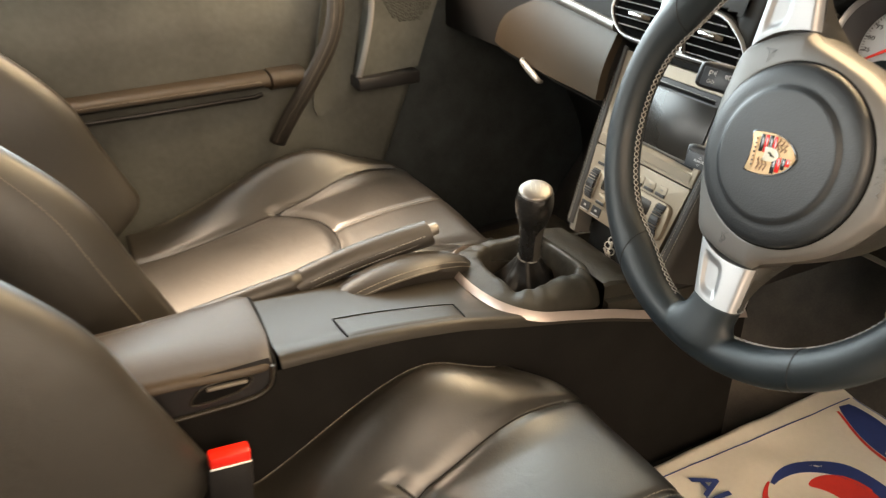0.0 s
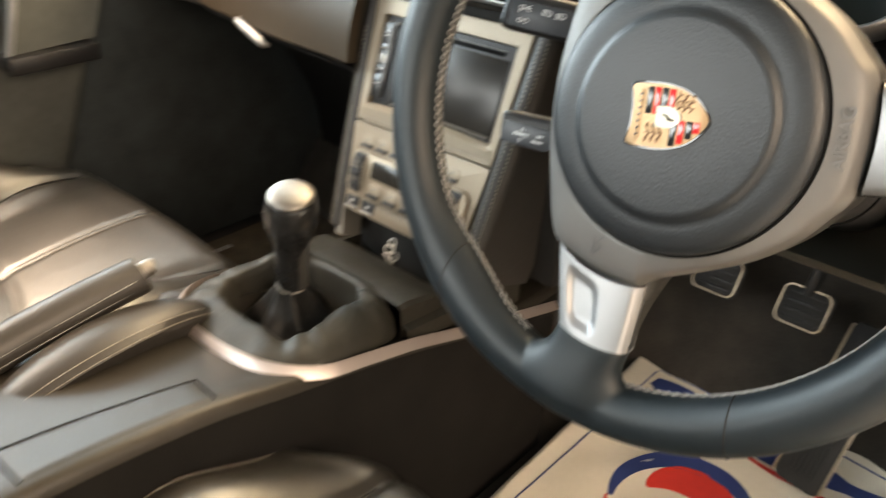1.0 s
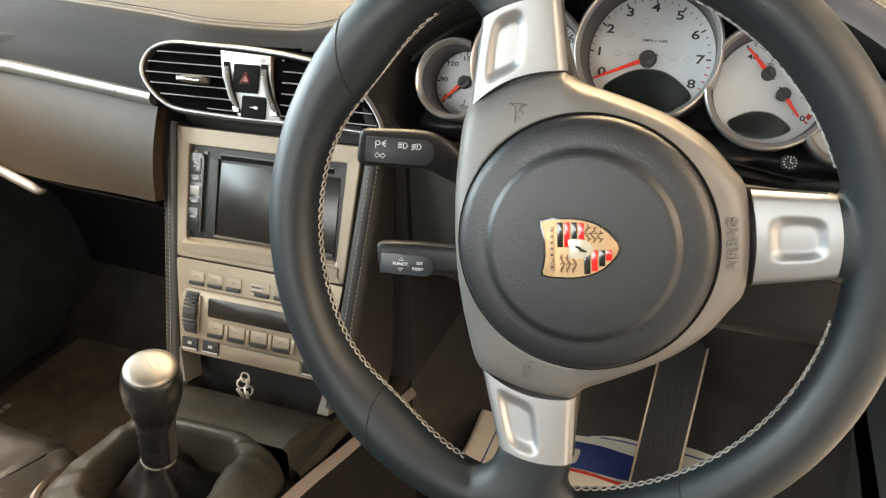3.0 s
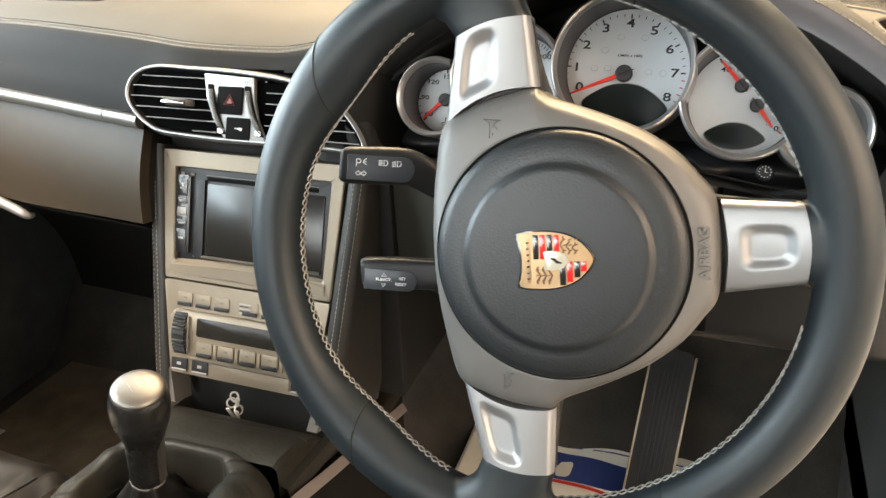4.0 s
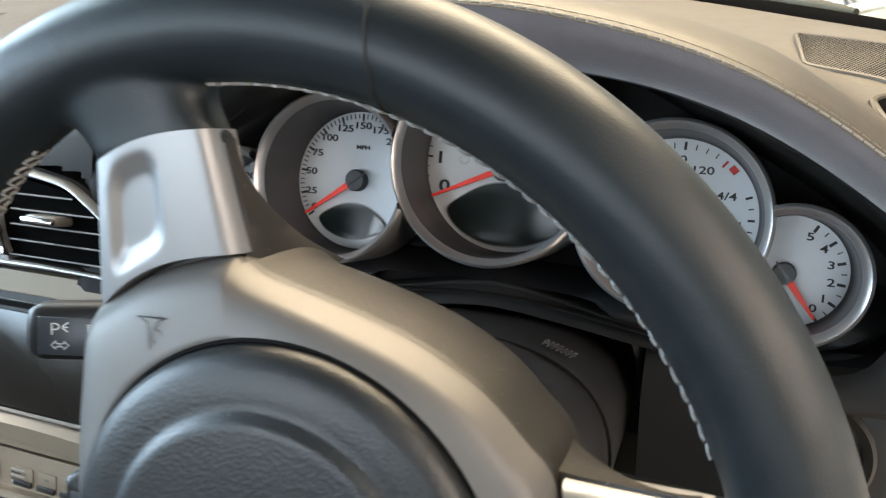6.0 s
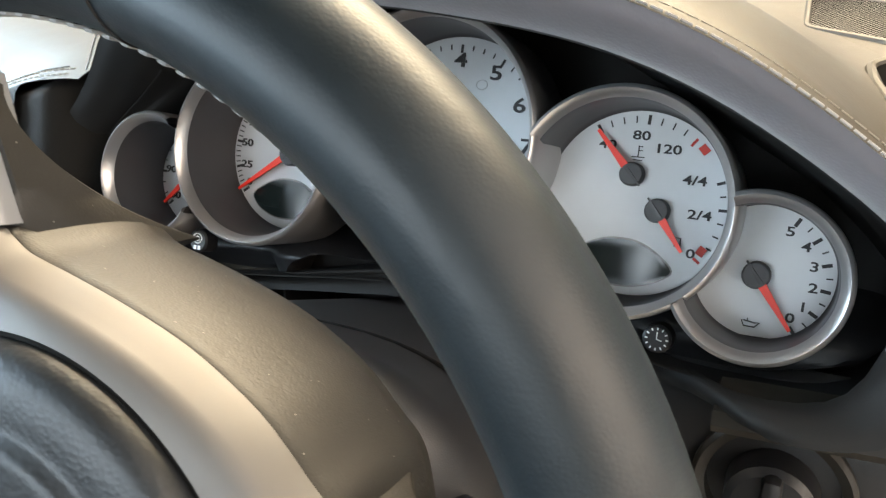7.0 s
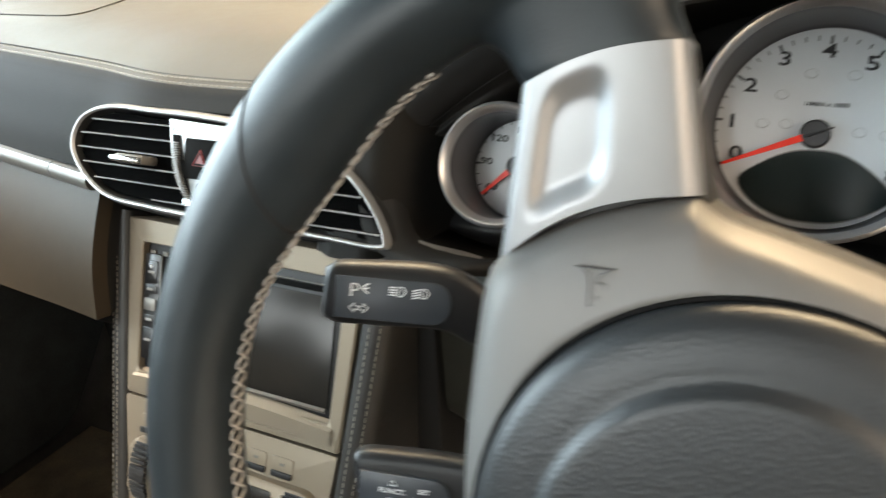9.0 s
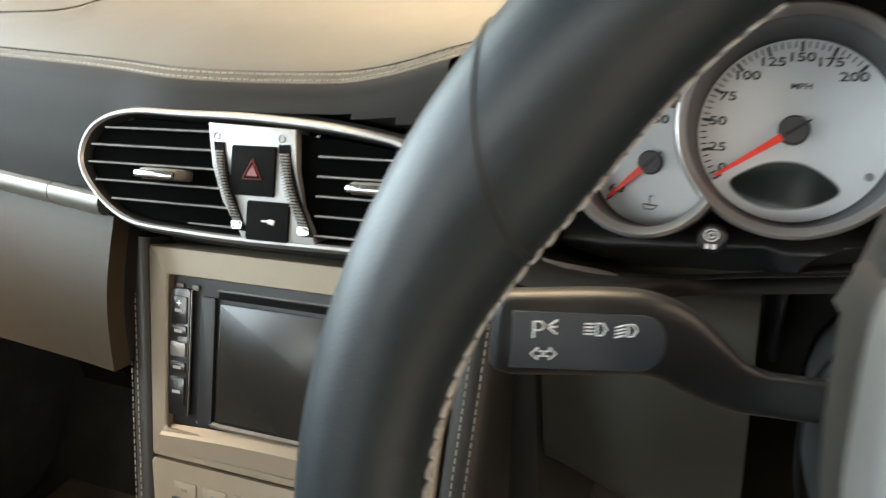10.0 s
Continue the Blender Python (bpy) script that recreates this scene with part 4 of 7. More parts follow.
            if inside(x, y):
                box((x, y, 0.7131 + 0.046 * (y - 0.38)), (0.0012, 0.0011, 0.0006), 0, bm=bm)
    gr = part("speaker_grille", plate(shape, -0.008, 0.0, 0.001, Matrix.Translation((0, 0.38, 0.7131)) @ pose(0, 0, 0, 2.6, 0, 0) @ Matrix.Translation((0, -0.38, 0))), M["shell_plastic"], d, "dark perforated speaker grille")
    part("grille_rim", tube([(x, y, 0.7126 + 0.046 * (y - 0.38)) for x, y in shape], 0.0017, 6, True), M["dash_leather"], gr, "raised leather rim")
    tagged(part("grille_perforation", bm, M["void"], gr), kind="stuff")
    hole = rounded([(0.540, 0.277), (0.553, 0.291), (0.568, 0.279), (0.625, 0.262), (0.632, 0.222), (0.585, 0.206), (0.554, 0.212), (0.543, 0.254)], 0.005)
    sv = part("side_vent_ring", tube([(x, y, max(dash_z(x, y), 0.7115 - 0.10 * (0.30 - y)) + 0.0006) for x, y in hole], 0.0022, 8, True), M["dash_leather"], d, "demister vent in the dashboard top")
    # No opening is cut: a near-black sheet on top paints the shade inside.
    part("side_vent_shade", rings([[Vector((0.585 + (x - 0.585) * k, 0.250 + (y - 0.250) * k, max(dash_z(x, y), 0.7115 - 0.10 * (0.30 - y)) + 0.0008 - 0.012 * e)) for x, y in hole] for k, e in ((1.0, 1), (1.0, 0), (0.5, 0))]), M["slot_black"], sv)
    for k in range(4):
        part("side_vent_slat", box((0.592, 0.226 + 0.013 * k, 0.7055 + 0.0013 * k), (0.066, 0.0015, 0.002), 0.0004), M["console_plastic"], sv)
    joint = catmull([(-0.66, 0.46, 0), (-0.64, 0.37, 0), (-0.52, 0.315, 0), (-0.36, 0.294, 0), (-0.24, 0.288, 0), (-0.21, 0.300, 0), (-0.235, 0.36, 0), (-0.30, 0.49, 0), (-0.33, 0.56, 0)], 8)
    part("cover_joint", tube([(p.x, p.y, 0.7125 - 0.010 * smoothstep(-0.1, -0.6, p.x) + 0.004 * smoothstep(-0.15, -0.35, p.x) - 0.006 * smoothstep(0.50, 0.62, p.y)) for p in joint], 0.0007, 6), M["soft_black"], d, "fine joint of the airbag cover")
    # centre speaker pad on the dash top
    cg = part("centre_panel", plate(catmull([(-0.127, 0.606, 0), (-0.165, 0.70, 0), (-0.150, 0.84, 0), (-0.06, 0.875, 0), (0.04, 0.865, 0), (0.075, 0.75, 0), (0.045, 0.61, 0), (-0.04, 0.590, 0)], 5, True), 0.700, 0.7125, 0.002), M["hood_leather"], d, "raised sensor panel on the dashboard top")
    part("light_sensor", box((-0.055, 0.80, 0.7140), (0.030, 0.018, 0.005), 0.002), M["gloss_black"], cg, "small dark sensor")
    part("demister_slot", tube([(-0.64 + 0.475 * i / 30, 0.742 - 0.056 * i / 30, 0.7045 - 0.0075 * (1 - i / 30)) for i in range(31)], 0.006, 8, flat=0.5), M["soft_black"], d, "narrow demister slot")
    return d


dashboard()


def pod_outline(s=1.0, grow=0.0, n=5):
    pts = [(0.0, 0.0715), (0.050, 0.0610), (0.095, 0.0405), (0.140, 0.0165), (0.182, -0.010), (0.212, -0.046), (0.196, -0.082), (0.14, -0.088), (0.09, -0.082), (0.0, -0.072)]
    full = [(x, y) for x, y in pts] + [(-x * 1.07, y) for x, y in pts[-2:0:-1]]
    out = []
    for p in catmull([(x, y, 0) for x, y in full], n, True):
        k = Vector((p.x, p.y + 0.012, 0))
        out.append(Vector((p.x * s, (p.y + 0.012) * s - 0.012, 0)) + k.normalized() * grow)
    return out


def hood_seam(x):
    """the stitched edge of the hood, in the car's coordinates"""
    q = (x - 0.36) / 0.2
    k = abs(q)
    z = 0.768 - 0.0644 * k * k - 0.0105 * k ** 3 - (0.0075 * q if q > 0 else 0.0) + 0.0055 * smoothstep(0.2, 0.8, q)
    return Vector((x, 0.1845 + (0.034 * smoothstep(0.55, 1.05, k) if q < 0 else 0.0), z))


def instrument_pod():
    pod = thing("instrument_hood", "black leather hood over the instruments with stitched edge", "instrument hood", GAUGE)
    back = GAUGE.inverted()
    inner = pod_outline(1.0)
    secs, tops = [], []
    for p in inner:
        up = smoothstep(-0.075, -0.020, p.y)
        seam = back @ hood_seam(0.36 + p.x * 1.06)
        low = Vector((p.x * 1.02, p.y - 0.008, 0.012 + 0.050 * smoothstep(0.125, 0.170, abs(p.x))))
        edge = low.lerp(seam, up)
        pin = Vector((p.x, p.y, 0))
        flat = Vector((edge.x, edge.y, 0))
        inward = (Vector((p.x * 0.2, -0.02, 0)) - flat).normalized()
        path = [Vector((p.x * 0.975, p.y * 0.975, -0.020)), Vector((p.x * 0.99, p.y * 0.99, 0.02)), pin.lerp(flat, 0.25) + inward * 0.002 + Vector((0, 0, edge.z * 0.42)), pin.lerp(flat, 0.70) + inward * 0.012 + Vector((0, 0, edge.z * 0.62)), flat + inward * 0.0185 + Vector((0, 0, edge.z - 0.024)), flat + inward * 0.0165 + Vector((0, 0, edge.z - 0.0120)), flat + inward * 0.0085 + Vector((0, 0, edge.z - 0.0028)), edge]
        secs.append(catmull(path, 5))
    low = [i for i, p in enumerate(inner) if p.y < -0.060]
    first, last = min(low), max(low)
    upper = secs[last:] + secs[:first + 1]
    # Hood leather split by light: pale rolled edge, black left end and inside.
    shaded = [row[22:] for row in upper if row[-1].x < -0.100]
    part("shaded_lip_end", rings(shaded, False, False), M["soft_black"], pod, "end of the hood's edge, blackened for shade", True, sharp=0)
    part("hood_lip", rings([row[22:] for row in upper if row[-1].x > -0.108], False, False), M["lit_lip_leather"], pod, "black leather rolled over the hood's edge, lightened for its sheen", True, sharp=0)
    part("shaded_hood_inside", rings([row[:23] for row in upper], False, False), M["soft_black"], pod, "inside of the hood, blackened for shade", True, sharp=0)
    part("lower_lining", rings(secs[first:last + 1], False, False), M["soft_black"], pod, "black lining below the dials", True, sharp=0)
    # leather top behind the seam, running back onto the dash
    xs = [0.36 + (-0.205 + 0.43 * i / 70) for i in range(71)]
    rows = []
    for x in xs:
        w = hood_seam(x)
        k = smoothstep(0.12, 0.21, abs(x - 0.36))
        far = hood_far(x)
        zf = 0.7115 - 0.004 * k
        row = [w, w + Vector((0, 0.0012, 0.0012)), w + Vector((0, 0.0040, 0.0002)), w + Vector((0, 0.0055, 0.0012))]
        for j in range(1, 15):
            t = j / 14
            rise = 0.010 * math.sin(math.pi * min(1, t * 1.6)) * (1 - k)
            row.append(Vector((x, w.y + 0.0055 + (far - w.y) * t, w.z + 0.0012 + (zf - w.z) * smoothstep(0.02, 1.0, t) + rise * 0.6)))
        rows.append(row)
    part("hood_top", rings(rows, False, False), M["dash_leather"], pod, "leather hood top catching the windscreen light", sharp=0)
    for off, dz, mt in ((-0.0014, 0.0016, "thread"), (0.0085, 0.0016, "thread_dark")):
        line = [hood_seam(0.175 + 0.385 * i / 120) + Vector((0, off, dz)) for i in range(121)]
        part("seam_stitching", stitches(line, 0.0042, 0.0009, 0.0005 if mt == "thread" else 0.0003), M[mt], pod, "row of light stitching")
    def cheek(u, v):
        x, up = 0.100 + 0.074 * u, -0.050 + 0.115 * v
        turn = smoothstep(0.128, 0.174, x) ** 1.6
        roll = smoothstep(0.045, 0.065, up)
        return (x, 0.193 + 0.006 * (1 - smoothstep(0.100, 0.114, x)) + 0.404 * up + 0.085 * turn + 0.05 * roll ** 2, 0.643 + 0.915 * up - 0.010 * roll - 0.012 * turn * smoothstep(0.0, 0.05, up) + 0.012 * smoothstep(0.098, 0.150, x) * smoothstep(0.025, 0.065, up))
    part("hood_cheek", sheet(cheek, 40, 40), M["shaded_face_leather"], pod, "black leather side of the hood beside the vent, darkened for shade", sharp=0)
    part("pod_back", plate([(p.x, p.y) for p in pod_outline(0.98)], -0.026, -0.0190, 0), M["soft_black"], pod, "black panel behind the dials", True)
    # moulded panel below the dials with an arched opening for the column
    arch = catmull([(0.268, 0, 0.545), (0.270, 0, 0.578), (0.272, 0, 0.589), (0.279, 0, 0.600), (0.2915, 0, 0.6060), (0.304, 0, 0.6080), (0.356, 0, 0.6085), (0.408, 0, 0.6055), (0.421, 0, 0.6000), (0.434, 0, 0.589), (0.441, 0, 0.572), (0.445, 0, 0.545)], 6)
    rim_line = catmull([(0.236, 0.238, 0.545), (0.231, 0.238, 0.572), (0.222, 0.238, 0.584), (0.182, 0.236, 0.589), (0.154, 0.236, 0.601), (0.156, 0.262, 0.618), (0.356, 0.274, 0.622), (0.556, 0.262, 0.618), (0.556, 0.236, 0.601), (0.509, 0.236, 0.584), (0.486, 0.238, 0.580), (0.478, 0.238, 0.545)], 6)
    rows = []
    for p, q in zip(arch, rim_line):
        face = Vector((p.x, 0.2310, p.z))
        row = [Vector((p.x, 0.268, p.z)), Vector((p.x, 0.2370, p.z)), Vector((p.x, 0.2330, p.z)).lerp(q, 0.01)]
        for f, dy in ((0.04, -0.0022), (0.09, -0.0028), (0.16, -0.0018), (0.20, 0.0012), (0.24, 0.0024), (0.5, 0.0), (0.8, 0.0), (0.96, 0.0)):
            at = face.lerp(q, f)
            row.append(Vector((at.x, 0.2310 + (q.y - 0.2310) * min(1.0, f * 4.5) + dy, at.z)))
        row += [q + Vector((0, 0.002, 0)), q + Vector((0, 0.03, 0))]
        rows.append(row)
    part("column_surround", rings(rows, False, False), M["black_plastic"], pod, "black moulded panel arching over the steering column", sharp=40)
    part("inner_shadow", box((0.356, 0.300, 0.545), (0.20, 0.02, 0.14), 0.004), M["soft_black"], pod, "dark space round the column")
    part("trim_piece", rings([[Vector((x, 0.186 + dy + 0.02 * smoothstep(0.15, 0.20, x), 0.6085 + dz - 0.38 * (x - 0.15))) for dy, dz in ((0.006, -0.0018), (-0.001, -0.0014), (-0.002, 0.0), (-0.001, 0.0014), (0.006, 0.0018))] for x in (0.146, 0.155, 0.170, 0.185, 0.196)]), M["vent_silver"], pod, "short silver trim piece")
    return pod


instrument_pod()


def small_knob(x, v, d, label, marks):
    k = thing("reset_knob", label, "knob", GAUGE @ Matrix.Translation((x, v, d)), "instrument reset knobs")
    part("knob_body", lathe([(0.0, 0.0085), (0.0050, 0.0085), (0.0062, 0.0075), (0.0066, 0.0)], 36), M["black_plastic"], k, "", True)
    bm = bmesh.new()
    if marks == "clock":
        for i in range(12):
            box((0, 0, 0), (0.0011, 0.0005, 0.0002), 0, Matrix.Translation((0.0044 * math.cos(i * math.pi / 6), 0.0044 * math.sin(i * math.pi / 6), 0.0087)) @ pose(0, 0, 0, 0, 0, 30 * i), bm=bm)
        tube([(0, 0.003, 0.0088), (0, 0, 0.0088), (0.0022, -0.0006, 0.0088)], 0.0003, 4, bm=bm)
    else:
        tube([(0.003 * math.cos(q), 0.0012 + 0.0026 * math.sin(q), 0.0088) for q in [2 * math.pi * i / 16 for i in range(16)]], 0.0003, 4, True, bm=bm)
        tube([(0.0014 * math.cos(q), 0.0012 + 0.0012 * math.sin(q), 0.0088) for q in [2 * math.pi * i / 10 for i in range(10)]], 0.0003, 4, True, bm=bm)
        for sx in (-0.0014, 0.0014):
            box((sx, -0.0038, 0.0087), (0.0018, 0.0022, 0.0002), 0, bm=bm)
    part("knob_marks", bm, M["white_print"], k, "small white marks", True)


small_knob(0.117, -0.0747, 0.0115, "small black knob with a white clock symbol", "clock")
small_knob(-0.125, -0.0662, 0.028, "small black trip reset knob with white symbol", "trip")


# ---- centre vents ----
def centre_vents():
    v = thing("centre_vents", "pair of black slatted air vents in a silver surround", "air vent", Matrix.Translation((0.02, 0.18, 0.638)))

    def outline(g=0.0):
        pts = [(-0.095, 0.0337), (-0.055, 0.0338), (-0.013, 0.0332), (0.030, 0.0302), (0.062, 0.0258), (0.078, 0.0218), (0.0945, 0.0125), (0.1103, 0.0010), (0.1240, -0.0138), (0.1320, -0.0285), (0.1270, -0.0332), (0.090, -0.0328), (0.0565, -0.0324), (-0.0074, -0.0330), (-0.050, -0.0318), (-0.0885, -0.0285), (-0.1135, -0.0150), (-0.1275, 0.0045), (-0.1195, 0.0245)]
        out = []
        for p in catmull([(x, z, 0) for x, z in pts], 5, True):
            n = Vector((p.x / 3.2, p.y, 0)).normalized()
            out.append((p.x + n.x * g, p.y + n.y * g))
        return out
    secs = []
    for g, y in ((0.0012, 0.1830), (0.0004, 0.1790), (-0.0012, 0.1765), (-0.0026, 0.1766), (-0.0036, 0.1785)):
        secs.append([Vector((0.02 + x, y, 0.638 + z)) for x, z in outline(g)])
    part("surround", rings(secs, True, False), M["vent_silver"], v, "satin silver vent surround", sharp=50)
    part("surround_back", rings([[Vector((0.02 + x, y, 0.638 + z)) for x, z in outline(g)] for g, y in ((0.0012, 0.1830), (0.0030, 0.1850), (0.0036, 0.210))], True, False), M["soft_black"], v, "dark gap round the vent")
    part("surround_wall", rings([[Vector((0.02 + x, y, 0.638 + z)) for x, z in outline(g)] for g, y in ((-0.0036, 0.1785), (-0.0046, 0.183), (-0.0070, 0.205))], True, False), M["soft_black"], v, "black inner wall of the vent")
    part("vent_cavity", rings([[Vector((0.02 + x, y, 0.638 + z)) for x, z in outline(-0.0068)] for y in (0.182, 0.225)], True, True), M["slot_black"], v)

    def span(z, lo, hi):
        """x range of the opening at height z, within lo..hi"""
        xs = [(a, b) for a, b in outline(-0.007)]
        hit = []
        for (x0, z0), (x1, z1) in zip(xs, xs[1:] + xs[:1]):
            if (z0 - z) * (z1 - z) <= 0 and z0 != z1:
                hit.append(x0 + (x1 - x0) * (z - z0) / (z1 - z0))
        return max(lo, min(hit)), min(hi, max(hit))
    for lo, hi, tab in ((-0.13, -0.010, -0.062), (0.030, 0.13, 0.066)):
        for k in range(6):
            z = 0.0235 - 0.0098 * k
            x0, x1 = span(z, lo, hi)
            bend = []
            for i in range(9):
                x = x0 + (x1 - x0) * i / 8
                bend.append([Vector((0.02 + x, y, 0.638 + z + dz)) for y, dz in ((0.1800, -0.0010), (0.1792, 0.0), (0.1800, 0.0010), (0.196, 0.0032), (0.196, 0.0014))])
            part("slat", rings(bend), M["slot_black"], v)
            part("slat_edge", tube([(0.02 + x0, 0.1790, 0.638 + z), (0.02 + x1, 0.1790, 0.638 + z)], 0.00055, 6), M["bezel_inner"], v)
        for k in range(5):
            xf = lo + 0.018 + 0.024 * k if lo < 0 else lo + 0.012 + 0.022 * k
            if xf < hi:
                part("fin", box((0.02 + xf, 0.203, 0.638), (0.0015, 0.014, 0.05), 0.0003), M["soft_black"], v)
        tb = part("vent_tab", box((0.02 + tab, 0.1765, 0.638 - 0.0005), (0.026, 0.016, 0.0062), 0.0022), M["stack_button"], v, "slider tab")
        part("tab_chrome", box((0.02 + tab, 0.1672, 0.638 - 0.0010), (0.0255, 0.004, 0.0042), 0.0015), M["chrome"], tb, "chrome strip")
    # centre piece with hazard and lock switches and two thumb wheels
    cp = plate([(-0.0255, 0.0285), (0.0290, 0.0265), (0.0305, 0.006), (0.0350, -0.012), (0.0465, -0.0325), (0.0015, -0.0325), (-0.0130, -0.012), (-0.0215, 0.006)], 0.0, 0.012, 0.0012, Matrix.Translation((0.008, 0.1895, 0.638)) @ pose(0, 0, 0, 90, 0, 0))
    c = part("switch_plate", cp, M["vent_silver"], v, "silver switch plate")

    def on_plate(x, z, dy=0.0):
        return Matrix.Translation((0.008 + x, 0.1775 - dy, 0.638 + z)) @ pose(0, 0, 0, 90, 0, 0)
    hz = part("hazard_switch", plate(rrect(0.0265, 0.0255, 0.001, cx=0.0006), -0.001, 0.0018, 0.0006, on_plate(0.0048, 0.0045)), M["void"], c, "black hazard switch")
    tri = [(-0.0056, -0.0042), (0.0056, -0.0042), (0.0, 0.0056)]
    part("hazard_triangle", tube([on_plate(0.0055, 0.0045, 0.002) @ Vector((x, y, 0)) for x, y in tri], 0.0006, 5, True), M["hazard_red"], hz, "red triangle")
    part("hazard_triangle_core", plate([(x * 0.6, y * 0.6 - 0.0002) for x, y in tri], 0.0017, 0.0021, 0, on_plate(0.0055, 0.0045)), M["hazard_red"], hz)
    lk = part("lock_switch", plate(rrect(0.0250, 0.0200, 0.001), -0.001, 0.0018, 0.0006, on_plate(0.0160, -0.0205)), M["void"], c, "black lock switch")
    part("key_symbol", tube([on_plate(0.0168, -0.0205, 0.002) @ Vector(p) for p in ((-0.004, 0.0, 0), (0.0, 0, 0), (0.0005, 0, 0), (0.004, -0.0006, 0))], [0.0004, 0.0005, 0.0013, 0.0013], 8), M["white_print"], lk)
    for x0 in (-0.0172, 0.0228):
        well = []
        for k in range(11):
            z = 0.0185 - 0.0045 * k
            xx = x0 + 0.0170 * (k / 10) ** 1.35
            well.append((xx, z))
        slot = plate([(x - 0.0032, z) for x, z in well] + [(x + 0.0032, z) for x, z in well[::-1]], -0.001, 0.0007, 0, on_plate(0, 0))
        s = part("wheel_slot", slot, M["void"], c)
        bm = bmesh.new()
        for k in range(24):
            q = k / 23
            z = 0.0135 - 0.034 * q
            xx = x0 + 0.0170 * min(1, max(0, (0.0185 - z) / 0.045)) ** 1.35
            bulge = 0.0035 * math.sin(math.pi * q)
            box((0, 0, 0), (0.0052, 0.0009, 0.0022), 0.0002, on_plate(xx, z, bulge + 0.0004), bm=bm)
        tagged(part("thumb_wheel", bm, M["stack_button"], s, "ribbed thumb wheel"), kind="stuff")
        part("wheel_mark", plate(rrect(0.0062, 0.0042, 0.0006), 0.0, 0.0022, 0.0004, on_plate(x0 + 0.0150, -0.0235)), M["chrome"], s)
        part("wheel_icon", tube([on_plate(x0 - 0.0020, 0.0215, 0.0003) @ Vector((0.0019 * math.cos(a), 0.0019 * math.sin(a), 0)) for a in [2 * math.pi * i / 14 for i in range(14)]], 0.00025, 4, True), M["bezel_inner"], s)
    # the whole face leans back like the stack below it
    v.matrix_basis = Matrix.Translation((0, 0.187, 0.643)) @ pose(0, 0, 0, -22, 0, 0) @ Matrix.Translation((0, -0.1775, -0.643)) @ v.matrix_basis
    return v


centre_vents()


# ---- centre stack ----
LEAN = math.degrees(math.atan(0.371))
STACK = Matrix.Translation((0.0085, 0.212, 0.580)) @ pose(0, 0, 0, 90 - LEAN, 0, 0)
# local: x right, y up along the leaning face, z out of it; y = 0 at the top edge, -0.235 at the bottom


def centre_stack():
    s = thing("centre_console_stack", "silver-painted centre stack with radio and climate controls", "centre stack", STACK)
    H = 0.2330

    def ring_plate(outer, inner, z0, z1):
        bm = bmesh.new()
        secs = [[Vector((x, y, z)) for x, y in o] for o, z in ((outer, z0), (outer, z1 - 0.0012), ([(x * 0.988, (y + 0.065) * 0.985 - 0.065) for x, y in outer], z1), ([(x * 1.012, (y + 0.064) * 1.016 - 0.064) for x, y in inner], z1), (inner, z1 - 0.001), (inner, z0))]
        return rings(secs, True, False, False, bm)

    def quadpts(xl, xr, yt, yb, dxb, n=8):
        """a four-sided outline with n points a side and small round corners"""
        out = []
        corners = [(xr, yt), (xl, yt), (xl + dxb, yb), (xr - dxb, yb)]
        r = 0.003
        for i in range(4):
            p = Vector(corners[i])
            a, b = Vector(corners[i - 1]), Vector(corners[(i + 1) % 4])
            d1, d2 = (a - p).normalized() * r, (b - p).normalized() * r
            for k in range(n + 1):
                t = k / n
                out.append(tuple((p + d1) * (1 - t) ** 2 + p * 2 * t * (1 - t) + (p + d2) * t * t))
        return out
    outer = quadpts(-0.1055, 0.1050, 0.0, -0.1335, 0.0085)
    inner = quadpts(-0.0895, 0.0900, -0.0175, -0.1145, 0.0030)
    part("radio_surround", ring_plate(outer, inner, -0.03, 0.0), M["stack_paint"], s, "satin champagne-silver radio surround", True, sharp=40)
    part("radio_sill", rings([[Vector((-0.090 + 0.18 * i / 12, y + 0.0035 * math.sin(math.pi * i / 12) * k, z)) for i in range(13)] for y, z, k in ((-0.1290, -0.0008, 0), (-0.1285, 0.0012, 0.3), (-0.1190, 0.0018, 1), (-0.1130, -0.004, 1))], False, False), M["stack_paint"], s, "rounded silver ledge below the radio", True)
    low = quadpts(-0.0970, 0.0965, -0.1350, -0.2330, 0.012)
    lp = part("climate_panel", plate(low, -0.03, 0.0, 0.0012), M["stack_paint"], s, "satin silver climate control panel", True)

    # radio
    r = part("radio", plate(quadpts(-0.0890, 0.0895, -0.0180, -0.1140, 0.003), -0.028, -0.0060, 0.001), M["black_plastic"], s, "black double-height car radio", True)
    part("key_column", plate(rrect(0.0150, 0.080, 0.0015, cx=-0.0805, cy=-0.0655), -0.006, -0.0022, 0.001), M["gloss_black"], r, "column of radio keys", True)
    part("key_column_edge", box((-0.0722, -0.0655, -0.0030), (0.0008, 0.080, 0.0014), 0.0003), M["satin_alu"], r, "", True)
    for y, h, mt in ((-0.0390, 0.017, "stack_button"), (-0.0520, 0.0065, "stack_button"), (-0.0635, 0.0090, "satin_alu"), (-0.0750, 0.0065, "stack_button"), (-0.0905, 0.018, "stack_button")):
        k = part("radio_key", plate(rrect(0.0115, h, 0.0008, cx=-0.0805, cy=y), -0.0024, -0.0012, 0.0005), M["gloss_black"] if mt != "satin_alu" else M[mt], r, "", True)
        if mt != "satin_alu":
            part("key_mark", box((-0.0805, y, -0.0010), (0.006, 0.0018, 0.0003), 0), M["grey_print"], k, "", True)
